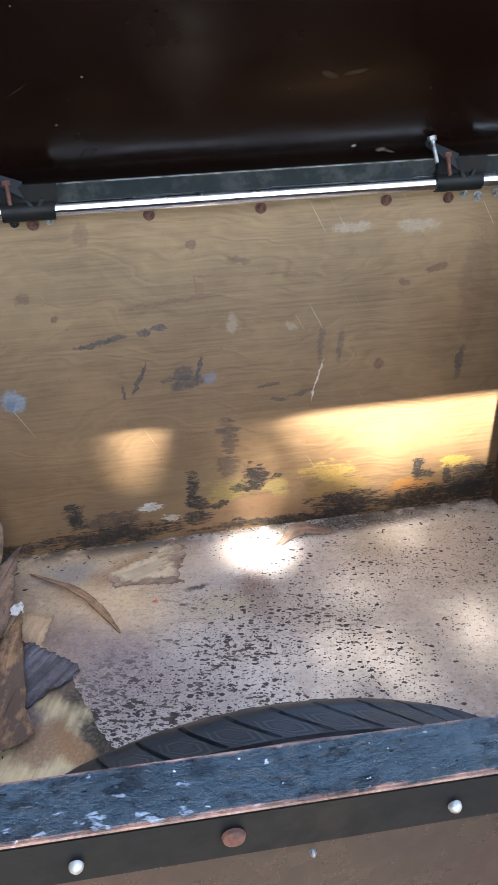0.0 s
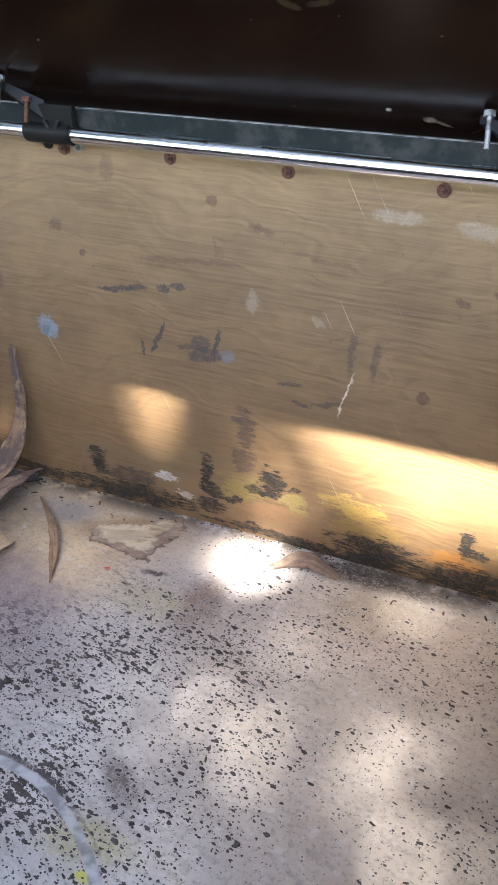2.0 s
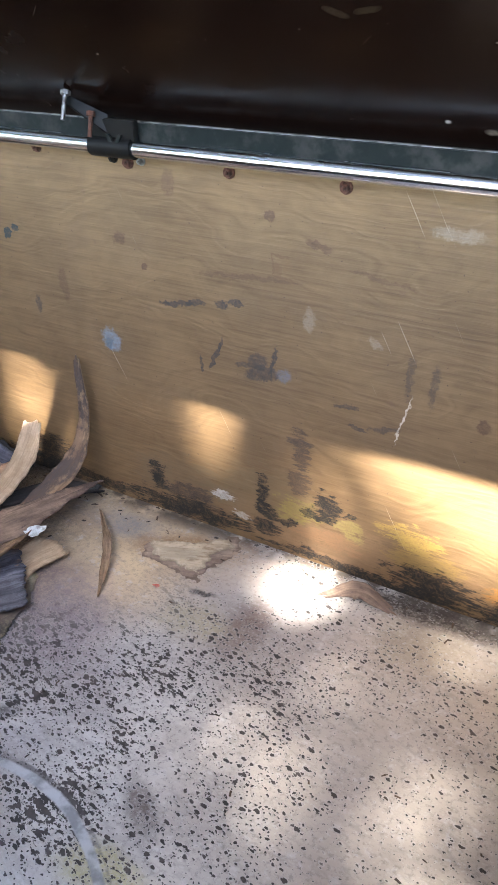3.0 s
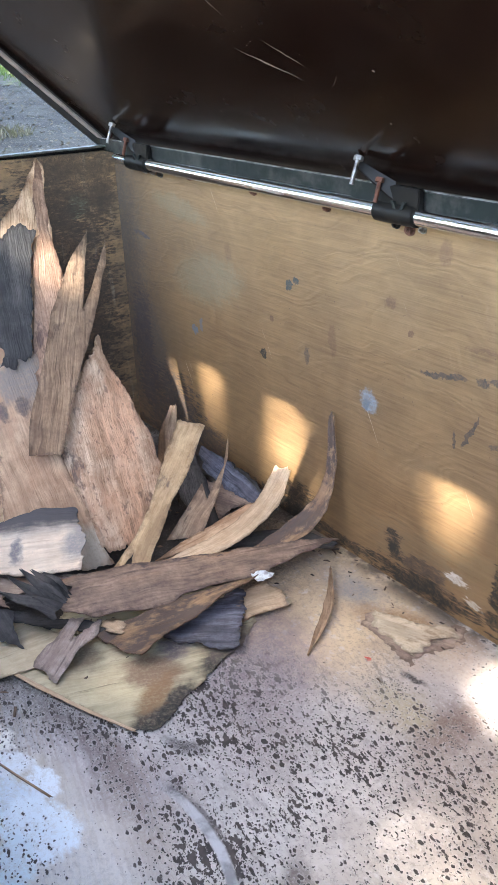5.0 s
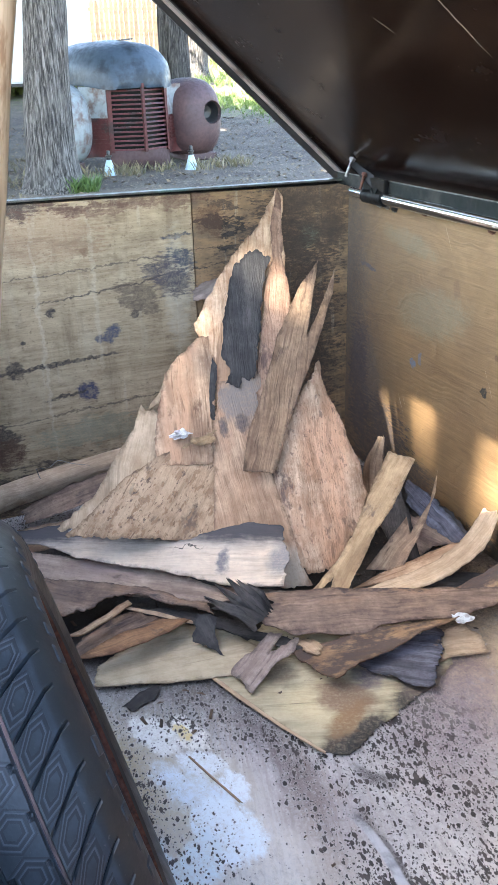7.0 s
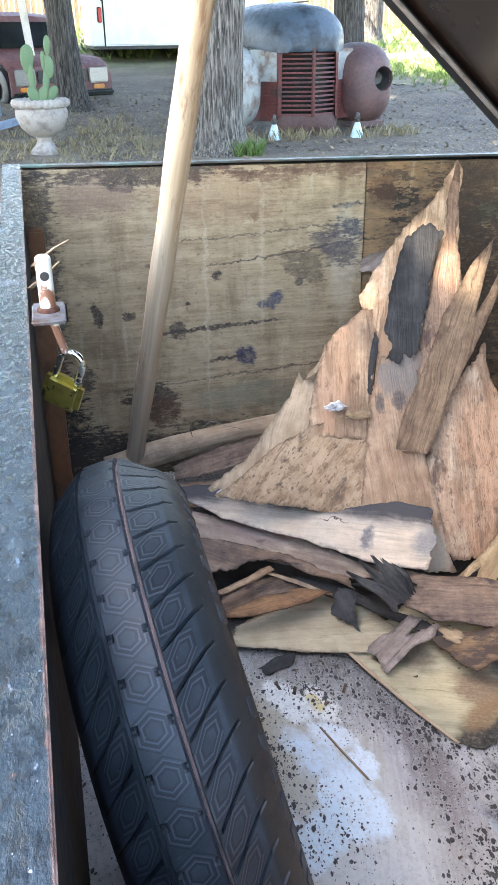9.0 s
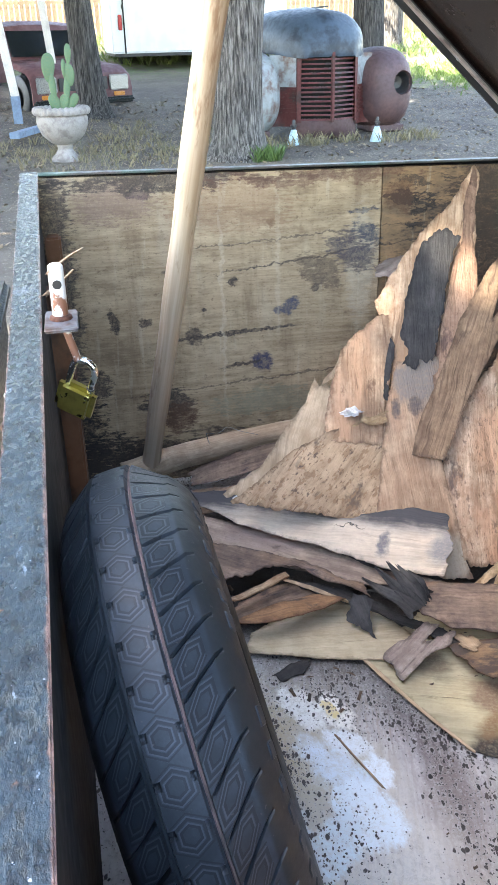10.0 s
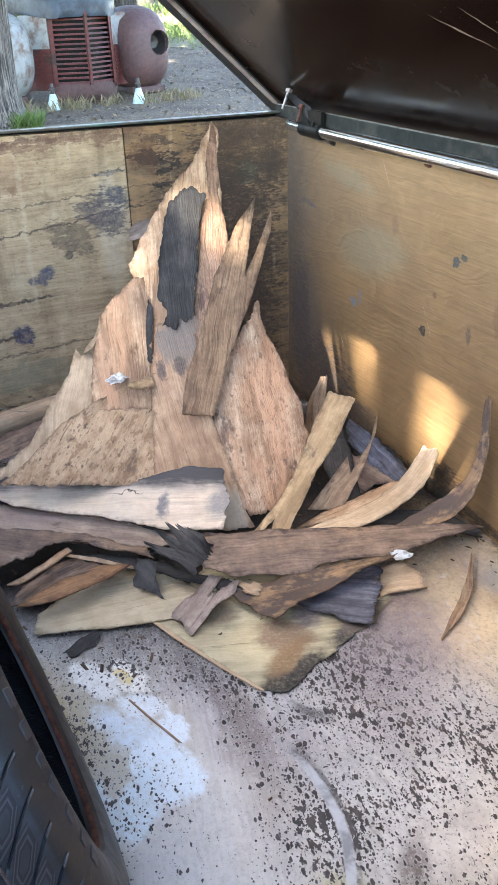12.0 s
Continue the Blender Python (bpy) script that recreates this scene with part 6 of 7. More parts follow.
strip("peeled_flake", "dark lifted veneer flake at the foot of the tan side", M_DUSK, [(1.262, -0.062, 0.004), (1.300, -0.040, 0.012), (1.353, -0.048, 0.004)], [0.012, 0.034, 0.013], (0, -0.3, 1), category="veneer", seed=35, ragged=0.3, thick=0.002, jag=(0.02, 0.02))
strip("twig", "thin orange-brown twig on the white paint spill", M_BROWN, [(0.850, -0.716, 0.004), (0.899, -0.701, 0.006), (0.945, -0.684, 0.003)], [0.003, 0.003, 0.002], (0, 0, 1), category="twig", seed=36, cols=4, thick=0.003, wavy=0.002)
plate("bark_sliver", "narrow tan bark stick in the pile", M_TAN, (0.0, 0.0, 1.0), 0.058, [(0.565, -0.825), (0.534, -0.765), (0.506, -0.709), (0.520, -0.705), (0.550, -0.760), (0.573, -0.812)], ragged=0.001, seed=27, cell=0.008)
plate("bark_strip", "curved orange-brown bark strip beside the tyre", M_ORANGE, (0.05, 0.0, 1.0), 0.07, [(0.613, -0.822), (0.584, -0.745), (0.558, -0.676), (0.596, -0.626), (0.613, -0.670), (0.624, -0.745), (0.620, -0.804)], bulge=0.010, ragged=0.002, seed=28, wavy=0.003)
plate("bark_strip", "dark bark strip beside the tyre", M_DUSK, (0.0, 0.0, 1.0), 0.028, [(0.580, -0.832), (0.533, -0.797), (0.505, -0.712), (0.524, -0.651), (0.553, -0.666), (0.585, -0.764)], seed=29)
plate("bark_chip", "dark curled bark chip on the floor", M_DARK, (0.0, 0.0, 1.0), 0.008, [(0.707, -0.779), (0.691, -0.745), (0.679, -0.708), (0.710, -0.726), (0.713, -0.747), (0.720, -0.765)], ragged=0.005, lift=0.012, seed=33, thick=0.002, cell=0.007)

plate("veneer_sheet", "flat pale veneer sheet under the bark pile", M_SHEET, (0.0, 0.0, 1.0), 0.011, [(0.646, -0.808), (0.598, -0.790), (0.559, -0.705), (0.539, -0.610), (0.602, -0.563), (0.677, -0.522), (0.715, -0.592), (0.706, -0.635), (0.668, -0.752)], category="veneer", wavy=0.003, lift=0.002, ragged=0.0025, thick=0.003, seed=3, cell=0.016)
plate("veneer_sheet", "flat pale veneer sheet with a burnt black corner", M_BURNT, (0.0, 0.0, 1.0), 0.005, [(0.697, -0.629), (0.756, -0.608), (0.835, -0.578), (0.912, -0.543), (0.936, -0.515), (0.931, -0.491), (0.908, -0.454), (0.888, -0.392), (0.868, -0.328), (0.830, -0.259), (0.685, -0.261), (0.578, -0.454)], category="veneer", wavy=0.002, lift=0.003, ragged=0.0045, thick=0.003, seed=5, cell=0.016)
# peeled limb lying along the end board
bm = bmesh.new()
uvl = bm.loops.layers.uv.new("UVMap")
pts = spline([(0.100, -0.960, 0.070), (0.080, -0.860, 0.088), (0.070, -0.774, 0.098), (0.060, -0.595, 0.118), (0.055, -0.50, 0.125)], 30)
rings = []
for i, c in enumerate(pts):
    t = (pts[min(i + 1, 29)] - pts[max(i - 1, 0)]).normalized()
    u = t.cross(Vector((0, 0, 1))).normalized()
    v = u.cross(t)
    r = 0.030 - 0.008 * i / 29
    rings.append([bm.verts.new(c + (u * math.cos(a) + v * math.sin(a)) * r * (1 + 0.12 * noise.noise((i * 0.2, math.cos(a) * 2, math.sin(a) * 2)))) for a in [2 * math.pi * k / 16 for k in range(16)]])
for i in range(29):
    for k in range(16):
        f = bm.faces.new((rings[i][k], rings[i][(k + 1) % 16], rings[i + 1][(k + 1) % 16], rings[i + 1][k]))
        for lp, (ii, kk) in zip(f.loops, ((i, k), (i, k + 1), (i + 1, k + 1), (i + 1, k))):
            lp[uvl].uv = (ii * 0.017, kk * 0.011)
bm.faces.new(rings[0][::-1])
bm.faces.new(rings[-1])
tagged(part("peeled_limb", bm, M_LIMB), "pale peeled tree limb lying along the end board", "limb", "bark pile")

# shards and scraps round the pile
strip("bark_shard", "black flecked bark shard at the foot of the tan side", M_DARK, [(0.30, -0.030, 0.020), (0.45, -0.055, 0.050), (0.60, -0.045, 0.030)], [0.03, 0.06, 0.03], (0.1, -0.5, 0.85), seed=41, curl=0.1, ragged=0.35)
strip("bark_shard", "black bark shard in the corner of the pile", M_DARK, [(0.62, -0.22, 0.030), (0.70, -0.09, 0.030), (0.755, -0.025, 0.014)], [0.03, 0.055, 0.02], (0.1, -0.1, 1), seed=42, curl=0.1)
strip("bark_shard", "curled brown bark shard standing in the corner", M_BROWN, [(0.235, -0.040, 0.125), (0.265, -0.075, 0.075), (0.33, -0.115, 0.020)], [0.015, 0.045, 0.05], (0.6, -0.4, 0.7), seed=43, curl=0.25)
strip("bark_shard", "dark bark shard under the leaning strips", M_DARK, [(0.36, -0.10, 0.110), (0.47, -0.145, 0.060), (0.58, -0.185, 0.030)], [0.03, 0.06, 0.05], (0.4, -0.3, 0.8), seed=44)
strip("bark_shard", "dark shard between limb and slabs", M_DUSK, [(0.125, -0.82, 0.060), (0.165, -0.72, 0.105), (0.205, -0.615, 0.150)], [0.03, 0.05, 0.035], (0.7, -0.2, 0.65), seed=45, curl=0.1)
strip("bark_shard", "brown shard beside the peeled limb", M_BROWN, [(0.14, -0.91, 0.030), (0.21, -0.81, 0.050), (0.265, -0.70, 0.090)], [0.04, 0.06, 0.04], (0.5, -0.2, 0.8), seed=46)
strip("bark_shard", "black shard on the floor behind the tyre", M_DARK, [(0.10, -0.985, 0.020), (0.20, -0.95, 0.030), (0.31, -0.925, 0.030)], [0.04, 0.06, 0.03], (0.1, 0.1, 1), seed=47, curl=0.12)
# peeling cream veneer strip lying along the burnt sheet's edge
strip("veneer_sliver", "thin pale veneer sliver along the burnt sheet", M_PALE, [(0.695, -0.632, 0.009), (0.756, -0.611, 0.010), (0.835, -0.581, 0.009), (0.915, -0.545, 0.008)], [0.006, 0.008, 0.007, 0.004], (0, 0, 1), category="veneer", seed=51, cols=4, thick=0.002, wavy=0.002)
# crumpled white scrap on the flaky slab
M_SCRAP = paint("white_scrap", (0.74, 0.73, 0.71), (0.40, 0.38, 0.36), 0.7, scale=45)
bm = bmesh.new()
bmesh.ops.create_icosphere(bm, subdivisions=3, radius=1.0)
for v in bm.verts:
    d = 0.55 + 0.75 * abs(noise.noise(v.co * 2.1)) + 0.4 * noise.noise(v.co * 5.0)
    v.co = Vector((v.co.x * 0.013, v.co.y * 0.022, v.co.z * 0.011)) * d
tagged(part("paper_scrap", bm, M_SCRAP, m=Matrix.Translation((0.350, -0.545, 0.278)), flat=True), "crumpled white paper scrap on the flaky bark slab", "scrap")
plate("bark_scrap", "torn ragged bark edge beside the white scrap", M_MOTTLETAN, LEAN, 0.446, [(-0.550, 0.258), (-0.520, 0.268), (-0.493, 0.273), (-0.477, 0.275), (-0.485, 0.256), (-0.518, 0.255)], seed=52, ragged=0.008, cell=0.006, lift=0.012)
# dark strip laid in to draw the shaded gap between two slabs
plate("bark_strip", "narrow black strip drawing the shade in the slabs' gap", M_DARK, LEAN, 0.438, [(-0.446, 0.386), (-0.440, 0.372), (-0.470, 0.288), (-0.477, 0.292), (-0.466, 0.339)], seed=53, ragged=0.004, cell=0.006, thick=0.002, along=(-0.5, 0.1, 0.8))


def wire(pts, r):
    bm = bmesh.new()
    pts = spline(pts, 24)
    for a, b in zip(pts, pts[1:]):
        tube(a, b, r, seg=6, bm=bm)
    return bm


loop = thing("wire_scrap", "thin pale wire looped over the peeled limb", "wire")
part("wire", wire([(0.085, -0.780, 0.143), (0.085, -0.775, 0.121), (0.085, -0.760, 0.094), (0.085, -0.729, 0.078), (0.085, -0.696, 0.073)], 0.0009), M_WORN, loop)
part("wire", wire([(0.085, -0.780, 0.143), (0.085, -0.753, 0.142), (0.085, -0.733, 0.153), (0.085, -0.705, 0.140), (0.085, -0.668, 0.128)], 0.0006), M_WORN, loop)
# bent nail and splinters in the lumber by the hasp
nail = thing("bent_nail", "thin rusty splinters sticking up behind the hasp", "splinter")
part("splinter", strip_mesh([(0.62, -1.040, 0.640), (0.60, -1.018, 0.652), (0.585, -1.002, 0.657)], [0.006, 0.003, 0.001], (1, 0, 0.3), thick=0.002, cols=4, seed=3), M_BROWN, nail)
part("splinter", strip_mesh([(0.70, -1.045, 0.632), (0.69, -1.030, 0.640), (0.68, -1.016, 0.650)], [0.005, 0.003, 0.001], (1, 0, 0.3), thick=0.002, cols=4, seed=4), M_BROWN, nail)
# crumbs
rnd = random.Random(8)
vs, fs = [], []
for _ in range(520):
    if rnd.random() < 0.65:
        x, y = rnd.uniform(0.04, 0.78), rnd.uniform(-0.98, -0.02)
    else:
        x, y = rnd.uniform(0.6, 1.66), rnd.choice((rnd.gauss(-0.03, 0.02), rnd.uniform(-0.7, -0.02)))
    y = min(y, -0.006)
    z, sc, k = rnd.uniform(0.001, 0.004), rnd.uniform(0.0012, 0.0055) * (1 if x < 0.8 else 0.55), len(vs)
    q = Euler((rnd.uniform(-0.5, 0.5), rnd.uniform(-0.5, 0.5), rnd.uniform(0, 6.3))).to_matrix()
    for u in ((-1.6, -0.4, 0), (1.4, -0.6, 0.1), (1.7, 0.5, 0), (-1.2, 0.6, 0.1), (0.1, 0.0, 0.6)):
        vs.append(Vector((x, y, z)) + q @ Vector(u) * sc)
    fs += [(k, k + 1, k + 4), (k + 1, k + 2, k + 4), (k + 2, k + 3, k + 4), (k + 3, k, k + 4), (k + 3, k + 2, k + 1, k)]
me = bpy.data.meshes.new("bark_crumbs")
me.from_pydata(vs, [], fs)
me.materials.append(leafy("crumb_brown", (0.018, 0.014, 0.012), (0.13, 0.085, 0.055)))
tagged(new("bark_crumbs", me), "small bark crumbs and chips strewn on the floor", "crumbs", kind="stuff")
strip("torn_flake", "torn grey flake stuck to the end board's seam", M_MAUVE, [(0.014, -0.387, 0.447), (0.014, -0.362, 0.454), (0.014, -0.325, 0.467)], [0.02, 0.042, 0.025], (1, 0, 0.1), category="scrap", seed=61, ragged=0.35, thick=0.003, curl=0.15)


# ---- the yard ----
def ground_z(x, y=0.0):
    d = -x
    return -0.42 + 0.026 * max(0.0, min(d, 9.0)) + 0.07 * max(0.0, min(d, 26.0) - 9.0) + 0.02 * noise.noise((x * 0.7, y * 0.7, 0))


bm = bmesh.new()
gx = [-900, -300, -120, -60] + [-40 + 0.8 * i for i in range(56)] + [8, 14, 30, 80, 300, 900]
gy = [-900, -300, -100, -40, -20] + [-12 + 0.8 * i for i in range(34)] + [18, 24, 40, 100, 300, 900]
grid = [[bm.verts.new((x, y, ground_z(x, y))) for y in gy] for x in gx]
for a, b in zip(grid, grid[1:]):
    for i in range(len(gy) - 1):
        bm.faces.new((a[i], b[i], b[i + 1], a[i + 1]))
ground = tagged(part("ground", bm, M_GROUND), "dry shaded dirt yard with leaf litter and sun patches", "ground", kind="structure")

M_LEAF = leafy("green_leaves", (0.045, 0.085, 0.018), (0.10, 0.16, 0.035))
M_GRASS = leafy("yard_grass", (0.07, 0.13, 0.022), (0.15, 0.21, 0.05))
M_STRAW = leafy("dry_grass", (0.26, 0.21, 0.12), (0.12, 0.105, 0.05))
M_LITTER = leafy("leaf_litter", (0.26, 0.19, 0.11), (0.08, 0.052, 0.032))


def leaf_cloud(blobs, count, size, keep=None, seed=1):
    """Many small folded leaves inside a few uneven clumps."""
    rnd = random.Random(seed)
    vs, fs = [], []
    for _ in range(count):
        c, r = rnd.choice(blobs)
        while True:
            p = Vector((rnd.uniform(-1, 1), rnd.uniform(-1, 1), rnd.uniform(-1, 1)))
            if p.length < 1:
                break
        p = Vector(c) + Vector((p.x * r[0], p.y * r[1], p.z * r[2]))
        if keep and not keep(p, rnd):
            continue
        q = Euler((rnd.uniform(-0.9, 0.9), rnd.uniform(-0.9, 0.9), rnd.uniform(0, 6.3))).to_matrix()
        s = size * rnd.uniform(0.6, 1.25)
        k = len(vs)
        for u in ((-0.5, 0, 0), (-0.1, -0.30, 0.06), (0.5, 0, 0), (-0.1, 0.30, 0.06)):
            vs.append(p + q @ Vector(u) * s)
        fs += [(k, k + 1, k + 2), (k, k + 2, k + 3)]
    me = bpy.data.meshes.new("leaves")
    me.from_pydata(vs, [], fs)
    return me


def trunk_bm(h, r0, r1, lean=(0, 0), flare=1.6, seed=0, rows=40, cols=36):
    bm = bmesh.new()
    rings = []
    for i in range(rows):
        u = i / (rows - 1)
        z = h * u
        r = r0 + (r1 - r0) * u + r0 * (flare - 1) * math.exp(-z / 0.18)
        cx, cy = lean[0] * u + 0.06 * noise.noise((z * 0.6, seed, 0)), lean[1] * u + 0.06 * noise.noise((z * 0.6, seed, 7))
        ring = []
        for k in range(cols):
            a = 2 * math.pi * k / cols
            rr = r * (1 + 0.10 * noise.noise((math.cos(a) * 3.2, math.sin(a) * 3.2, z * 0.9 + seed)) + 0.05 * noise.noise((math.cos(a) * 11, math.sin(a) * 11, z * 2.0 + seed)))
            ring.append(bm.verts.new((cx + rr * math.cos(a), cy + rr * math.sin(a), z - 0.05)))
        rings.append(ring)
    for a, b in zip(rings, rings[1:]):
        for k in range(cols):
            bm.faces.new((a[k], a[(k + 1) % cols], b[(k + 1) % cols], b[k]))
    bm.faces.new(rings[-1])
    return bm


def tree(x, y, r, h, label, crown_at, crown_r, leaves=1800, lean=(0, 0), seed=0, leaf=0.14, flare=1.6, mat=None):
    z = ground_z(x, y)
    t = thing("tree", label, "tree", "yard trees", at=(x, y, z))
    part("trunk", trunk_bm(h, r, r * 0.6, lean, flare, seed), mat or M_BARK, t)
    rnd = random.Random(seed)
    top = Vector((lean[0], lean[1], h))
    blobs = []
    for k in range(7):
        a = 2 * math.pi * k / 7 + rnd.uniform(-0.3, 0.3)
        e = Vector(crown_at) + Vector((math.cos(a) * crown_r * 0.62, math.sin(a) * crown_r * 0.62, rnd.uniform(-0.25, 0.45) * crown_r))
        s = Vector((lean[0], lean[1], h)) * rnd.uniform(0.72, 0.98)
        mid = (s + e) / 2 + Vector((0, 0, 0.3))
        bm = tube(s, mid, r * 0.36, r * 0.22, 8)
        tube(mid, e, r * 0.22, r * 0.06, 8, bm)
        part("limb", bm, M_BARK, t)
        blobs.append((e, (crown_r * 0.55, crown_r * 0.55, crown_r * 0.38)))
    blobs.append((Vector(crown_at), (crown_r * 0.7, crown_r * 0.7, crown_r * 0.4)))
    me = leaf_cloud(blobs, leaves, leaf, seed=seed)
    me.materials.append(M_LEAF)
    ob = new("crown", me)
    ob.parent = t
    return t


M_DARKBARK = make_treebark("dark_tree_bark", 0.5)
tree(-7.55, 0.74, 0.25, 4.2, "grey furrowed oak trunk before the old truck front", (0.3, -0.3, 5.6), 3.0, lean=(0.1, 0.2), seed=1, leaves=9000, leaf=0.24)
tree(-12.6, 3.85, 0.26, 5.0, "dark furrowed oak trunk behind the old truck front", (0, 0, 6.6), 2.8, mat=M_DARKBARK, lean=(0.0, -0.1), seed=2, leaves=9000, leaf=0.24)
tree(-11.3, -0.60, 0.20, 4.6, "dark oak trunk behind the stone planter", (0, -0.4, 6.2), 2.8, mat=M_DARKBARK, lean=(0.0, -0.35), seed=3, leaves=9000, leaf=0.24)
tree(-20.5, 7.1, 0.24, 5.0, "slim oak trunk near the far fence", (0, 0, 6.8), 2.6, seed=4)
tree(-19.0, 3.4, 0.22, 5.0, "slim oak trunk near the far fence", (0, 0, 6.8), 2.6, seed=5)
tree(-22.0, -4.6, 0.26, 5.0, "oak trunk near the far fence", (0, 0, 6.8), 2.8, seed=6)

# mostly unseen trees, added to cast shade over the yard
for k, (x, y) in enumerate(((-4.6, -6.6), (-7.6, -7.4), (-10.8, -6.2), (-14.2, -7.2), (-9.3, -3.6), (-17.5, -6.0), (-15.5, -2.5))):
    tree(x, y, 0.26, 5.2, "oak added to shade the yard", (0, 0.4, 6.8), 3.4, leaves=7500, seed=20 + k, leaf=0.30)

# unseen tree added so its crown dapples the trailer; sun comes through its gaps
GAPS = [  # floor x, y where the light lands, radius, share of leaves left out
    (1.45, 0.255, 0.19, 1.0), (1.53, 0.255, 0.19, 1.0), (1.61, 0.255, 0.19, 1.0), (1.70, 0.255, 0.19, 1.0), (1.79, 0.255, 0.19, 1.0), (1.24, 0.155, 0.085, 0.80), (1.00, 0.155, 0.075, 0.76),
    (0.61, 0.150, 0.090, 0.84), (0.52, 0.06, 0.075, 0.84), (0.20, 0.08, 0.055, 0.9), (0.345, 0.165, 0.055, 0.85),
    (1.218, -0.060, 0.068, 1.0), (1.105, -0.075, 0.060, 0.75), (1.265, -0.125, 0.05, 0.8), (1.389, -0.265, 0.110, 0.74), (1.235, -0.385, 0.100, 0.72), (1.34, -0.42, 0.07, 0.6), (1.514, -0.373, 0.08, 0.7), (1.62, -0.315, 0.085, 0.68), (1.635, -0.467, 0.085, 0.70), (1.49, -0.075, 0.07, 0.7),
    (0.20, -0.14, 0.06, 0.6), (0.70, -0.42, 0.05, 0.6),
]


def chance(p):
    """An even number from 0 to 1 that hangs on the place alone."""
    return math.sin(p.x * 1271.3 + p.y * 3117.7 + p.z * 743.1) * 43758.5453 % 1.0


def lets_light(p, rnd):
    q = p - SUN_TO * (p.z / SUN_TO.z)
    if q.x < 0.86 and -0.56 < q.y < -0.10 and chance(p) < 0.40:      # a thinner part of the crown
        return False
    return not any((q.x - x) ** 2 + (q.y - y) ** 2 < (r * (0.95 if y > 0.1 else 0.72) + 0.012) ** 2 and chance(p) < s for x, y, r, s in GAPS)


C = Vector((0.85, -0.25, 0.0)) + SUN_TO * 10.5
shade = thing("tree", "unseen leafy oak added to dapple the trailer", "tree", "yard trees", at=(C.x + 1.2, C.y - 0.8, ground_z(2)))
part("trunk", trunk_bm(7.4, 0.30, 0.15, (-0.3, 0.3), 1.5, 9), M_BARK, shade)
base = Vector(shade.location)
blobs = [(C + Vector((dx, dy, dz)), (0.62, 0.62, 0.5)) for dx in (-1.25, -0.65, 0.0, 0.65, 1.25) for dy, dz in ((-0.55, 0.2), (0.1, -0.1), (0.7, -0.5))]
for k, (c, r) in enumerate(blobs):
    if k % 5 == 0:
        bm = tube(Vector((-0.3, 0.3, 7.1)), (c - base) * 0.6 + Vector((-0.12, 0.12, 3.1)), 0.06, 0.035, 8)
        tube((c - base) * 0.6 + Vector((-0.12, 0.12, 3.1)), c - base, 0.035, 0.008, 8, bm)
        part("limb", bm, M_BARK, shade)
me = leaf_cloud([(c - base, r) for c, r in blobs], 19000, 0.095, lambda p, rnd: lets_light(p + base, rnd), 12)
me.materials.append(M_LEAF)
ob = new("crown", me)
ob.parent = shade

# ---- old truck front ----
M_HOOD = paint("faded_blue_hood", (0.050, 0.072, 0.095), (0.018, 0.025, 0.034), 0.42, 0.0, spec=0.3, scale=3.4, lo=0.42, hi=0.62, scale2=20)
M_PRIMER = paint("maroon_primer", (0.080, 0.045, 0.045), (0.11, 0.060, 0.055), 0.6, scale=3.5, scale2=25)
M_RED = paint("faded_red_paint", (0.085, 0.016, 0.014), (0.035, 0.018, 0.015), 0.6, scale=6, scale2=30)
M_PATINA = paint("patchy_fender_paint", (0.27, 0.30, 0.30), (0.12, 0.060, 0.042), 0.55, scale=5.0, scale2=25)
truck = thing("truck_front", "rusted front end of an old truck, blue hood and red grille", "truck", at=(-8.70, 2.03, -0.17))
truck.rotation_euler = (0, 0, radians(-84))


def shell(sections, thick, bm=None):
    """A skin over rows of points, given some thickness."""
    bm = bm or bmesh.new()
    rows = [[bm.verts.new(p) for p in s] for s in sections]
    for a, b in zip(rows, rows[1:]):
        for i in range(len(a) - 1):
            bm.faces.new((a[i], a[i + 1], b[i + 1], b[i]))
    bmesh.ops.recalc_face_normals(bm, faces=bm.faces)
    bmesh.ops.solidify(bm, geom=bm.faces[:], thickness=thick)
    return bm


secs = []
for d, w, top, low in ((1.5, 0.66, 1.36, 0.98), (1.1, 0.65, 1.40, 0.96), (0.7, 0.62, 1.40, 0.93), (0.35, 0.57, 1.37, 0.91), (0.12, 0.50, 1.31, 0.89), (0.0, 0.42, 1.21, 0.87), (-0.06, 0.34, 1.10, 0.86), (-0.085, 0.31, 0.98, 0.860), (-0.088, 0.30, 0.90, 0.862), (-0.075, 0.295, 0.872, 0.864)):
    row = []
    for k in range(25):
        a = math.pi * k / 24
        c, s = math.cos(a), math.sin(a)
        x = -w * math.copysign(abs(c) ** 0.75, c)
        z = low + (top - low) * abs(s) ** 0.62 + 0.012 * math.exp(-(x / 0.02) ** 2)
        prow = 0.10 * max(0.0, 1 - abs(x) / 0.42) if d < 0.3 else 0
        row.append((x, -d + prow, z))
    secs.append(row)
hood = part("hood", shell(secs, 0.012), M_HOOD, truck, "faded blue rounded hood")
part("crease", box((-0.006, -0.55, 1.385), (0.006, -0.02, 1.40), 0.002), M_HOOD, hood)
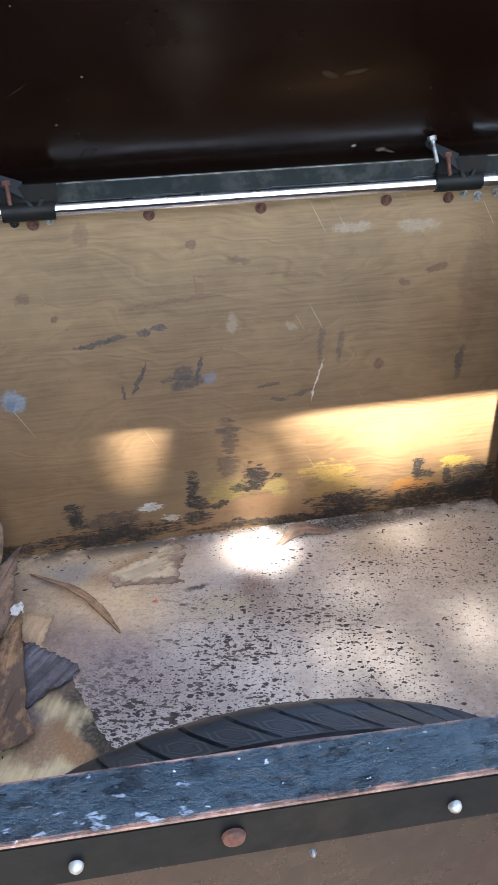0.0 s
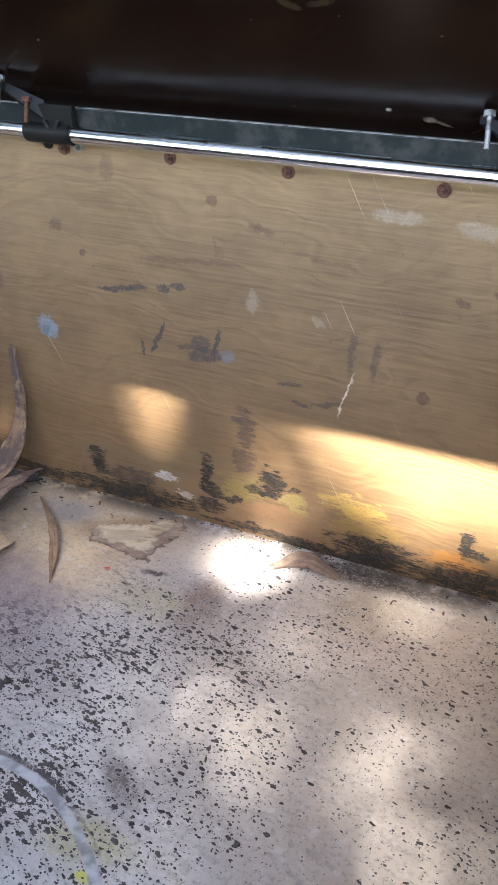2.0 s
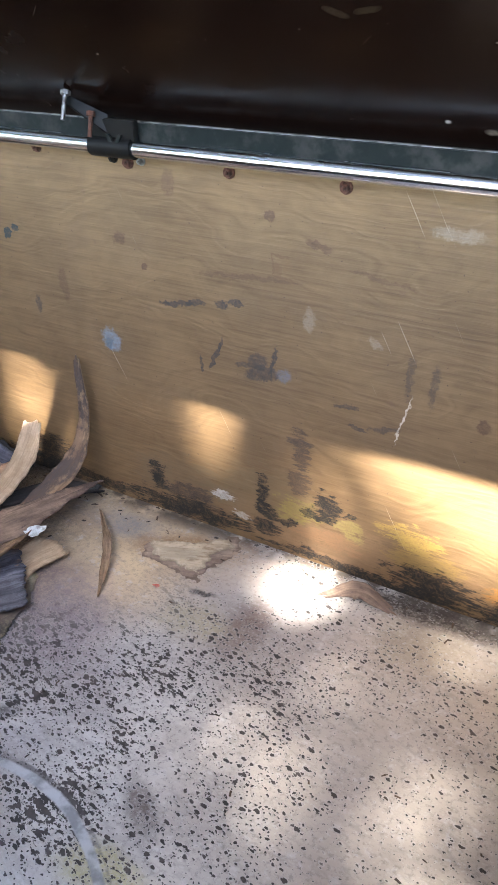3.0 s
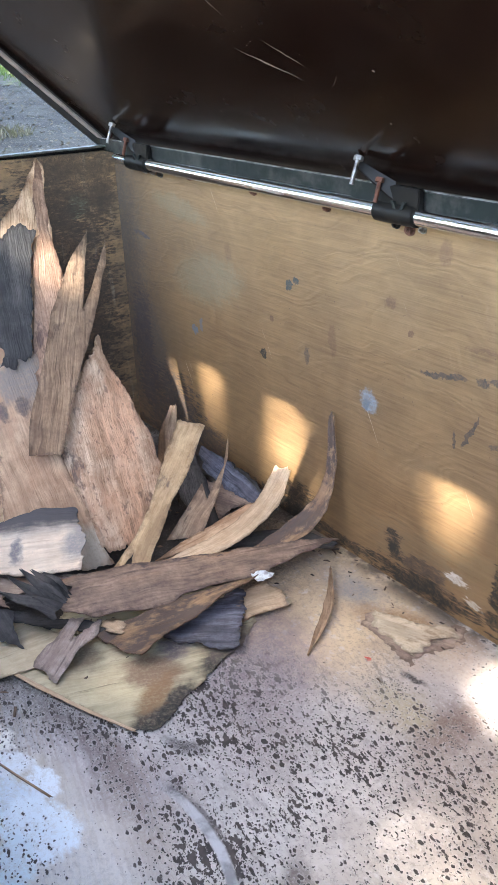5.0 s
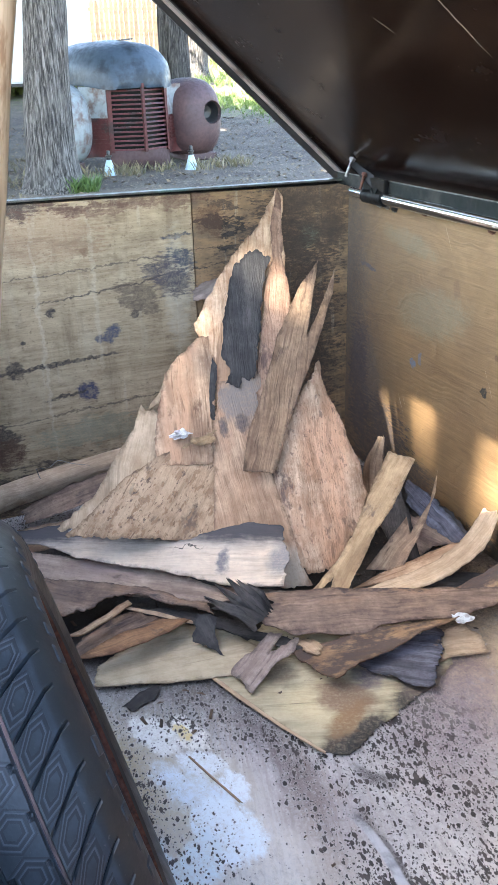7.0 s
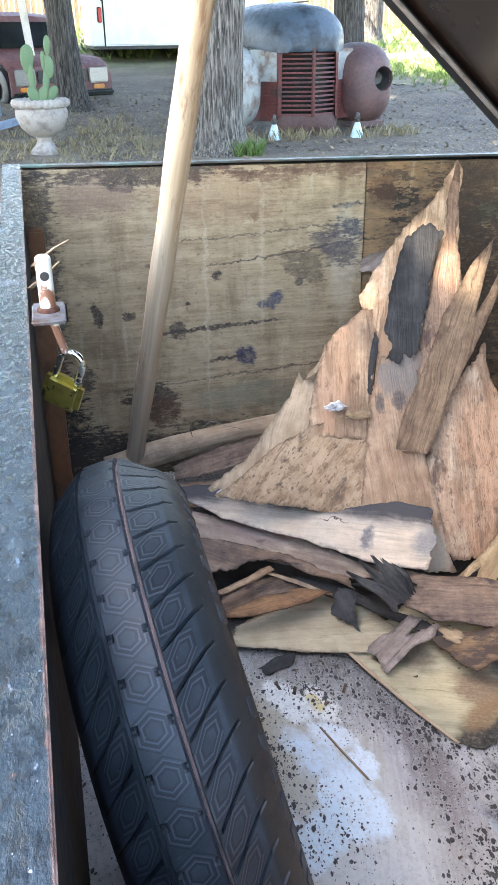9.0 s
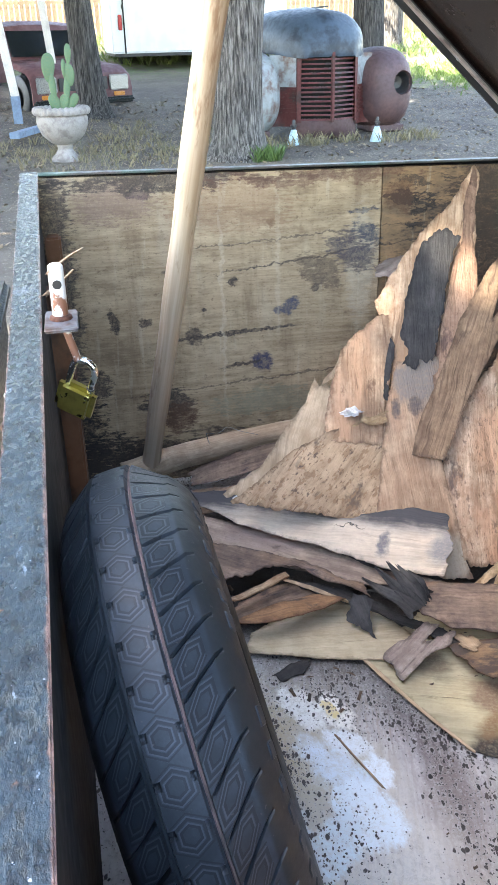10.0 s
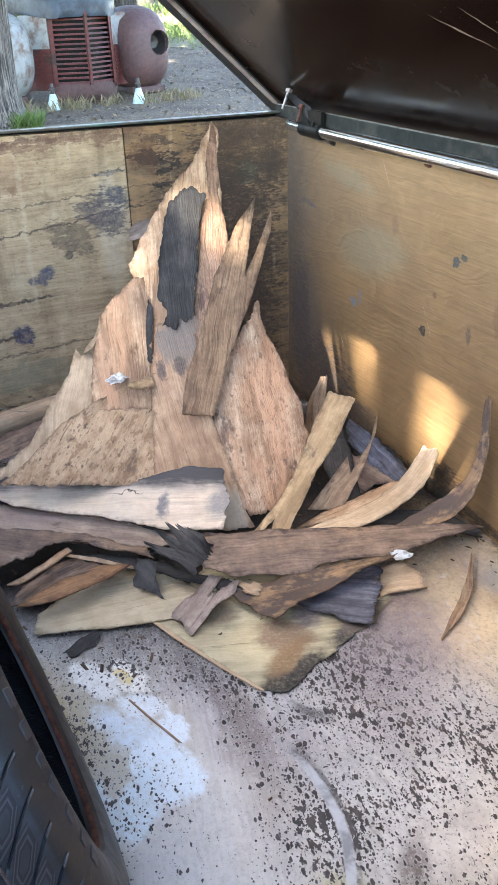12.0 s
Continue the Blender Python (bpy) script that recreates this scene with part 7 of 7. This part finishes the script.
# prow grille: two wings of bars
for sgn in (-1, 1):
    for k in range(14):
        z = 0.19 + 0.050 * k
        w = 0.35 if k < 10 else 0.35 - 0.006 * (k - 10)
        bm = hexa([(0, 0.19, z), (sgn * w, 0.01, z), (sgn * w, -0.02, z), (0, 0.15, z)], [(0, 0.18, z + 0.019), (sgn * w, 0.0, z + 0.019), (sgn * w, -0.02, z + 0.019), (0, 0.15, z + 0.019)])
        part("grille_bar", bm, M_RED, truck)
    # added black plate gives the shade between the grille bars
    part("grille_screen", hexa([(0, 0.10, 0.17), (sgn * 0.35, -0.06, 0.17), (sgn * 0.35, -0.08, 0.17), (0, 0.08, 0.17)], [(0, 0.10, 0.90), (sgn * 0.35, -0.06, 0.90), (sgn * 0.35, -0.08, 0.90), (0, 0.08, 0.90)]), M_LEG, truck, "black plate standing for the shade behind the bars")
    part("grille_frame", hexa([(sgn * 0.345, 0.03, 0.17), (sgn * 0.385, 0.0, 0.17), (sgn * 0.385, -0.05, 0.17), (sgn * 0.345, -0.03, 0.17)], [(sgn * 0.335, 0.03, 0.90), (sgn * 0.38, 0.0, 0.90), (sgn * 0.38, -0.05, 0.90), (sgn * 0.335, -0.03, 0.90)]), M_RED, truck)
    # cheek panel with louvres
    ch = part("cheek_panel", shell([[(sgn * (0.38 + 0.27 * u), -0.02 - 0.16 * u - 0.10 * math.sin(u * 3), z) for u in (0, 0.25, 0.5, 0.75, 1.0)] for z in (0.56, 0.66, 0.78, 0.9)], 0.01), M_PATINA, truck, "patchy white and rust cheek panel")
    part("lower_cheek", shell([[(sgn * (0.38 + 0.27 * u), -0.02 - 0.16 * u - 0.10 * math.sin(u * 3), z) for u in (0, 0.25, 0.5, 0.75, 1.0)] for z in (0.12, 0.3, 0.42, 0.556)], 0.01), M_RED, truck, "dull red lower cheek panel")
    for k in range(7):
        z = 0.26 + 0.042 * k
        part("louvre", shell([[(sgn * (0.39 + 0.25 * u), 0.006 - 0.16 * u - 0.10 * math.sin(u * 3), z + dz) for u in (0, 0.25, 0.5, 0.75, 1.0)] for dz in (0, 0.022)], 0.008), M_RED, ch)
part("centre_bar", box((-0.018, 0.15, 0.17), (0.018, 0.19, 0.93), 0.006), M_RED, truck, "bright red centre bar")
part("nose_pan", shell([[(0.40 * math.sin(a), 0.19 * math.cos(a) ** 2 * s - 0.06, z) for a in [-math.pi / 2 + math.pi * k / 14 for k in range(15)]] for z, s in ((0.19, 1.0), (0.10, 0.98), (0.0, 0.72), (-0.03, 0.45))], 0.012), M_PRIMER, truck, "maroon primed lower pan")
part("radiator", box((-0.33, -0.16, 0.1), (0.33, -0.10, 0.92), 0.01), M_BLACK, truck, "dark radiator core")
for sgn in (-1, 1):
    bm = bmesh.new()
    bmesh.ops.create_uvsphere(bm, u_segments=88, v_segments=64, radius=1.0, matrix=Matrix.Rotation(radians(90), 4, "X"))
    for v in bm.verts:
        c = v.co
        k = (abs(c.x) ** 2.6 + abs(c.y) ** 2.6 + abs(c.z) ** 2.6) ** (-1 / 2.6)
        v.co = c * k
    hole = Vector((sgn * 0.96, 0.0, 0.56))
    bm.transform(Matrix.Translation((sgn * 0.85, -0.46, 0.49)) @ Matrix.Diagonal((0.35, 0.52, 0.47, 1)))
    gone = [f for f in bm.faces if (f.calc_center_median().x - hole.x) ** 2 + ((f.calc_center_median().z - hole.z) / 1.1) ** 2 < 0.125 ** 2 and f.calc_center_median().y > -0.4]
    gone += [f for f in bm.faces if f.calc_center_median().y < -0.80 and f not in gone]
    bmesh.ops.delete(bm, geom=gone, context="FACES")
    bmesh.ops.solidify(bm, geom=bm.faces[:], thickness=0.012)
    fen = part("fender", bm, M_PRIMER if sgn < 0 else M_PATINA, truck, "maroon primed rounded fender" if sgn < 0 else "patchy pale blue and rust rounded fender")
    ringm = Matrix.Translation((hole.x, 0.035, hole.z)) @ Matrix.Rotation(radians(-90), 4, "X") @ Matrix.Rotation(radians(sgn * 8), 4, "Y")
    part("headlight_ring", lathe([(0.126, -0.02), (0.138, 0.0), (0.146, -0.012), (0.136, -0.05)], 32, m=ringm), M_PRIMER if sgn < 0 else M_RED, fen, "empty headlight rim")
    part("headlight_bucket", lathe([(0.13, 0.0), (0.12, -0.10), (0.07, -0.16), (0, -0.17)], 28, m=Matrix.Translation((hole.x, 0.02, hole.z)) @ Matrix.Rotation(radians(-90), 4, "X")), M_BLACK, fen, "empty black headlight bucket")
    part("skirt", box((sgn * 0.66, -0.66, -0.04), (sgn * 1.10, -0.12, 0.12), 0.05, 3), M_PRIMER, truck, "dark lower fender skirt")
M_GLASS_STAND = paint("pale_blue_stand", (0.42, 0.55, 0.58), (0.30, 0.40, 0.42), 0.35, scale=12)
for y in (1.52, 2.52):
    st = thing("jack_stand", "pale blue cone-shaped stand before the old truck front", "stand", "stands at the truck", at=(-8.30, y, ground_z(-8.3, y)))
    st.scale = (0.72, 0.72, 0.78)
    part("cone", lathe([(0.115, -0.01), (0.105, 0.02), (0.045, 0.20), (0.034, 0.215), (0, 0.216)], 20), M_GLASS_STAND, st)
    part("neck", lathe([(0.036, 0.205), (0.036, 0.25), (0.052, 0.255), (0.052, 0.275), (0.030, 0.28), (0.030, 0.33), (0.022, 0.345), (0, 0.346)], 16), M_BLACK, st, "black ratchet neck")

# ---- planter with prickly pear ----
M_STONE = paint("cast_stone", (0.30, 0.275, 0.25), (0.18, 0.155, 0.14), 0.85, scale=9, relief=0.002)
urn = thing("stone_planter", "grey cast stone urn planter on a foot", "planter", at=(-7.95, -1.06, ground_z(-7.95, -1.06)))
part("bowl", lathe([(0.10, 0.17), (0.14, 0.19), (0.22, 0.26), (0.265, 0.36), (0.268, 0.42), (0.255, 0.46), (0.24, 0.47), (0.22, 0.46), (0.0, 0.44)], 40), M_STONE, urn)
bm = bmesh.new()
for k in range(30):
    a = 2 * math.pi * k / 30
    bmesh.ops.create_uvsphere(bm, u_segments=10, v_segments=8, radius=0.04, matrix=Matrix.Translation((0.262 * math.cos(a), 0.262 * math.sin(a), 0.50)) @ Matrix.Diagonal((1, 1, 1.1, 1)))
lathe([(0.225, 0.46), (0.285, 0.465), (0.295, 0.50), (0.28, 0.535), (0.24, 0.53), (0.225, 0.46)], 40, bm)
part("rim", bm, M_STONE, urn, "scalloped stone rim")
part("foot", lathe([(0.15, -0.02), (0.15, 0.03), (0.11, 0.07), (0.075, 0.12), (0.085, 0.17), (0.12, 0.185), (0, 0.19)], 32), M_STONE, urn)
part("soil", lathe([(0.24, 0.475), (0, 0.49)], 24), M_BARK, urn, "dark soil")
M_CACTUS = paint("cactus_green", (0.075, 0.15, 0.075), (0.14, 0.17, 0.07), 0.55, scale=8)
cactus = thing("prickly_pear", "green prickly pear cactus growing in the planter", "cactus", at=(-7.95, -1.06, ground_z(-7.95, -1.06) + 0.48))
for py, pz, w, h, t, yaw in ((-0.05, 0.08, 0.055, 0.11, 20, 10), (-0.06, 0.24, 0.035, 0.16, 4, 0), (-0.085, 0.43, 0.07, 0.14, -4, 20), (0.03, 0.07, 0.05, 0.11, -14, -20), (0.08, 0.21, 0.035, 0.14, -8, 15), (0.115, 0.36, 0.062, 0.11, 8, -15), (0.07, 0.42, 0.025, 0.09, 0, 30), (0.125, 0.55, 0.034, 0.10, -3, 10), (0.13, 0.10, 0.045, 0.09, -30, 0)):
    bm = bmesh.new()
    bmesh.ops.create_uvsphere(bm, u_segments=18, v_segments=12, radius=1)
    for v in bm.verts:
        v.co.y *= 1 + 0.25 * v.co.z
    part("pad", bm, M_CACTUS, cactus, m=Matrix.Translation((0, py, pz)) @ pose(0, 0, 0, t, 0, yaw) @ Matrix.Diagonal((0.016, w, h, 1)))

# ---- posts, white trailer, van, fence ----
M_WHITE = paint("white_trailer_skin", (0.78, 0.79, 0.80), (0.70, 0.71, 0.72), 0.45, scale=3)
M_POSTP = paint("cream_post_paint", (0.62, 0.58, 0.52), (0.48, 0.44, 0.40), 0.6, scale=8)
M_BLUEP = paint("blue_post_paint", (0.16, 0.23, 0.32), (0.12, 0.16, 0.22), 0.6, scale=10)
for x, y, lean in ((-10.9, -1.66, -0.14), (-12.6, -1.12, -0.10)):
    z = ground_z(x, y)
    po = thing("yard_post", "cream painted post with a blue foot", "post", "yard posts", at=(x, y, z))
    part("shaft", hexa([(-0.055, -0.055, 0.34), (0.055, -0.055, 0.34), (0.055, 0.055, 0.34), (-0.055, 0.055, 0.34)], [(-0.055, lean * 2 - 0.055, 2.8), (0.055, lean * 2 - 0.055, 2.8), (0.055, lean * 2 + 0.055, 2.8), (-0.055, lean * 2 + 0.055, 2.8)], bevel=0.006), M_POSTP, po)
    part("foot", box((-0.058, -0.058, -0.05), (0.058, 0.058, 0.34), 0.005), M_BLUEP, po, "blue painted foot")
bm = box((-0.06, -0.9, 0.0), (0.06, 0.9, 0.07), 0.006)
board = part("edging_board", bm, M_BLUEP, m=pose(-10.0, -1.36, ground_z(-10, -1.4) + 0.03, 0, 0, 72))
tagged(board, "pale blue weathered edging board on the ground", "board")
wt = thing("cargo_trailer", "white enclosed cargo trailer parked under the trees", "trailer", at=(-17.2, 0.0, ground_z(-17.2)))
z0 = 0.32
part("body", box((-3.4, 0.02, z0), (0.0, 3.6, z0 + 2.2), 0.03, 3), M_WHITE, wt)
part("corner_trim", box((0.001, 0.27, z0), (0.012, 0.30, z0 + 2.2), 0.003), M_RAIL, wt, "dark seam strip")
part("tail_light", box((0.001, 0.17, z0 + 0.42), (0.03, 0.25, z0 + 0.70), 0.02, 3), paint("red_lens", (0.45, 0.03, 0.03), (0.30, 0.02, 0.02), 0.2), wt, "red tail lamp")
part("hinge", box((0.001, 0.25, z0 + 0.80), (0.03, 0.30, z0 + 0.88), 0.005), M_BLACK, wt)
part("bottom_rail", box((-3.3, 0.06, z0 - 0.06), (-0.02, 3.56, z0 - 0.002), 0.01), M_BLACK, wt)
for y in (0.35, 3.25):
    w = part("wheel", tyre_bm([(0.20, 0.09), (0.30, 0.10), (0.33, 0.08), (0.34, 0.0), (0.33, -0.08), (0.30, -0.10), (0.20, -0.09)], 30, 2, lambda s: 0.0, lambda k, r, s: 0.0), M_RUBBER, wt, m=Matrix.Translation((-1.7, y, 0.30)))
    part("hub", tube((-1.7, y - 0.05, 0.30), (-1.7, y + 0.05, 0.30), 0.2, seg=24), M_ZINC, wt)

van = thing("derelict_van", "faded maroon derelict van behind the planter", "van", at=(-12.75, -1.02, ground_z(-12.75, -1) - 0.16))
van.rotation_euler = (0, 0, radians(30))
M_MAROON = paint("faded_maroon", (0.11, 0.040, 0.040), (0.16, 0.075, 0.07), 0.6, scale=3, scale2=15)
secs = []
for y, s in ((-0.86, 0.90), (-0.80, 1.0), (-0.3, 1.03), (0.3, 1.03), (0.80, 1.0), (0.86, 0.90)):
    secs.append([(x, y * (1.0 if z < 0.72 else 0.84), 0.20 + (z - 0.20) * s) for x, z in ((-3.2, 0.2), (-3.2, 1.20), (-2.9, 1.30), (-0.85, 1.30), (-0.62, 1.24), (-0.36, 0.78), (0.42, 0.68), (0.56, 0.58), (0.60, 0.40), (0.60, 0.2))])
part("body", shell(secs, 0.02), M_MAROON, van)
M_DARKWIN = Mat("dark_window_glass", 0.08).done((0.012, 0.014, 0.016))
bm = hexa([(-0.355, -0.62, 0.83), (-0.355, 0.62, 0.83), (-0.335, 0.62, 0.83), (-0.335, -0.62, 0.83)], [(-0.585, -0.56, 1.19), (-0.585, 0.56, 1.19), (-0.565, 0.56, 1.19), (-0.565, -0.56, 1.19)])
part("windscreen", bm, M_DARKWIN, van, "dark empty windscreen")
part("side_window", hexa([(-1.4, -0.79, 0.80), (-0.6, -0.79, 0.80), (-0.6, -0.77, 0.80), (-1.4, -0.77, 0.80)], [(-1.35, -0.735, 1.16), (-0.78, -0.735, 1.16), (-0.78, -0.70, 1.16), (-1.35, -0.70, 1.16)]), M_DARKWIN, van, "dark side window")
for y in (-0.62, 0.62):
    lamp = part("headlight", box((0.595, y - 0.17, 0.34), (0.625, y + 0.17, 0.56), 0.02, 3), M_ZINC, van, "square headlight")
    part("indicator", box((0.595, y - 0.10, 0.26), (0.622, y + 0.10, 0.32), 0.01), paint("amber_lens", (0.55, 0.20, 0.03), None, 0.3), van, "amber indicator")
part("grille", box((0.595, -0.42, 0.36), (0.615, 0.42, 0.54), 0.01), M_BLACK, van)
part("bumper", box((0.58, -0.86, 0.16), (0.68, 0.86, 0.25), 0.03, 3), M_RAIL, van)
for x, y in ((0.1, -0.74), (0.1, 0.74), (-2.4, -0.74), (-2.4, 0.74)):
    part("wheel", tyre_bm([(0.15, 0.08), (0.28, 0.09), (0.31, 0.07), (0.315, 0.0), (0.31, -0.07), (0.28, -0.09), (0.15, -0.08)], 30, 2, lambda s: 0.0, lambda k, r, s: 0.0), M_RUBBER, van, m=Matrix.Translation((x, y, 0.28)))
car = thing("parked_car", "dark red car half hidden by a post, far off", "car", at=(-17.5, -3.2, ground_z(-17.5, -3)))
secs = [[(x, y, z * s) for x, z in ((-4.0, 0.25), (-4.0, 0.80), (-3.2, 0.90), (-2.6, 1.32), (-1.4, 1.34), (-0.7, 0.92), (0.3, 0.80), (0.42, 0.6), (0.42, 0.25))] for y, s in ((-0.82, 0.93), (-0.7, 1.0), (0.7, 1.0), (0.82, 0.93))]
part("body", shell(secs, 0.02), paint("dark_red_car_paint", (0.22, 0.025, 0.02), (0.12, 0.02, 0.02), 0.25), car)
part("windscreen", hexa([(-0.72, -0.62, 0.95), (-0.72, 0.62, 0.95), (-0.70, 0.62, 0.95), (-0.70, -0.62, 0.95)], [(-1.38, -0.55, 1.31), (-1.38, 0.55, 1.31), (-1.36, 0.55, 1.33), (-1.36, -0.55, 1.33)]), M_DARKWIN, car)
for x, y in ((-0.3, -0.74), (-0.3, 0.74), (-3.2, -0.74), (-3.2, 0.74)):
    part("wheel", tyre_bm([(0.15, 0.08), (0.28, 0.09), (0.31, 0.07), (0.315, 0.0), (0.31, -0.07), (0.28, -0.09), (0.15, -0.08)], 30, 2, lambda s: 0.0, lambda k, r, s: 0.0), M_RUBBER, car, m=Matrix.Translation((x, y, 0.30)))

fence = thing("wood_fence", "weathered tan wooden board fence across the yard's end", "fence", at=(-26.5, 0, ground_z(-26.5)))
M_FENCE = paint("fence_boards", (0.42, 0.30, 0.18), (0.30, 0.20, 0.12), 0.8, scale=4, scale2=30)
bd = mesh_of(hexa([(-0.012, -0.068, -0.1), (0.012, -0.068, -0.1), (0.012, 0.068, -0.1), (-0.012, 0.068, -0.1)], [(-0.012, -0.068, 1.85), (0.012, -0.068, 1.85), (0.012, 0.068, 1.85), (-0.012, 0.068, 1.85)]), "board")
bd.materials.append(M_FENCE)
for k in range(200):
    ob = new("board", bd)
    ob.parent = fence
    ob.matrix_local = pose(random.uniform(-0.008, 0.008), -12 + 0.152 * k, random.uniform(-0.02, 0.02), 0, 0, random.uniform(-2, 2))
for z in (0.35, 0.95, 1.55):
    part("rail", box((-0.06, -12, z), (-0.014, 18.4, z + 0.09)), M_FENCE, fence)

# ---- beside the trailer ----
trunk_box = thing("storage_trunk", "black plastic storage trunk on the ground beside the trailer", "trunk", at=(-0.62, -1.56, ground_z(0)))
part("body", hexa([(-0.42, -0.30, 0.0), (0.30, -0.30, 0.0), (0.30, 0.30, 0.0), (-0.42, 0.30, 0.0)], [(-0.40, -0.28, 0.60), (0.28, -0.28, 0.60), (0.28, 0.30, 0.60), (-0.40, 0.30, 0.60)], bevel=0.02), M_LEG, trunk_box)
part("top", box((-0.43, -0.31, 0.602), (0.31, 0.325, 0.65), 0.015, 3), M_LEG, trunk_box)
part("sticker", box((0.301, 0.17, 0.44), (0.304, 0.29, 0.48)), M_WHITE, trunk_box, "plain white sticker")
pl = part("grey_board", box((-0.36, -0.5, 0.0), (0.36, 0.16, 0.03), 0.004), paint("silvered_board", (0.30, 0.285, 0.27), (0.20, 0.18, 0.17), 0.7, scale=9), m=pose(0.05, -1.40, ground_z(0) + 0.01, 0, 0, 4))
tagged(pl, "silver-grey weathered board on the ground beside the trailer", "board")


# ---- grass and litter ----
def scatter(name, label, mat, count, where, make, seed):
    rnd = random.Random(seed)
    vs, fs = [], []
    for _ in range(count):
        x, y = where(rnd)
        make(rnd, Vector((x, y, ground_z(x, y))), vs, fs)
    me = bpy.data.meshes.new(name)
    me.from_pydata(vs, [], fs)
    me.materials.append(mat)
    return tagged(new(name, me), label, name.split("_")[-1], kind="stuff")


def blade(h):
    def f(rnd, p, vs, fs):
        for _ in range(5):
            a, k, hh = rnd.uniform(0, 6.3), len(vs), h * rnd.uniform(0.5, 1.2)
            o = Vector((rnd.uniform(-0.04, 0.04), rnd.uniform(-0.04, 0.04), -0.01))
            d = Vector((math.cos(a), math.sin(a), 0))
            s = Vector((-d.y, d.x, 0)) * 0.006
            vs.extend([p + o - s, p + o + s, p + o + d * hh * 0.25 + Vector((0, 0, hh * 0.6)) + s * 0.7, p + o + d * hh * 0.6 + Vector((0, 0, hh))])
            fs.extend([(k, k + 1, k + 2), (k, k + 2, k + 3)])
    return f


def fallen(size):
    def f(rnd, p, vs, fs):
        q = Euler((rnd.uniform(-0.5, 0.5), rnd.uniform(-0.5, 0.5), rnd.uniform(0, 6.3))).to_matrix()
        k, s = len(vs), size * rnd.uniform(0.5, 1.3)
        for u in ((-0.5, 0, 0.05), (-0.05, -0.32, 0), (0.5, 0, 0.08), (-0.05, 0.32, 0.02)):
            vs.append(p + Vector((0, 0, 0.012)) + q @ Vector(u) * s)
        fs.extend([(k, k + 1, k + 2), (k, k + 2, k + 3)])
    return f


scatter("leaf_litter", "brown fallen leaves scattered on the dirt", M_LITTER, 9000, lambda r: (r.uniform(-13, -4), r.uniform(-4, 6)), fallen(0.05), 3)
scatter("green_grass", "bright green grass tufts in the sun", M_GRASS, 1100, lambda r: (r.gauss(-14.6, 1.2), r.gauss(6.6, 0.7)), blade(0.10), 4)
scatter("far_grass", "green grass before the far fence", M_GRASS, 2200, lambda r: (r.uniform(-26, -18), r.uniform(-8, 12)), blade(0.20), 5)
scatter("weed_grass", "dry straw grass and weeds round trunk and planter", M_STRAW, 380, lambda r: (r.gauss(-8.6, 0.9), r.gauss(-0.5, 0.8)), blade(0.085), 6)
scatter("truck_weeds", "thin weeds growing before the truck front", M_STRAW, 90, lambda r: (r.uniform(-8.6, -8.1), r.uniform(1.2, 3.3)), blade(0.12), 7)
scatter("trunk_ivy", "green sprouts at the foot of the oak trunk", M_LEAF, 45, lambda r: (-7.24 + r.uniform(-0.06, 0.06), r.uniform(0.85, 1.1)), blade(0.16), 8)
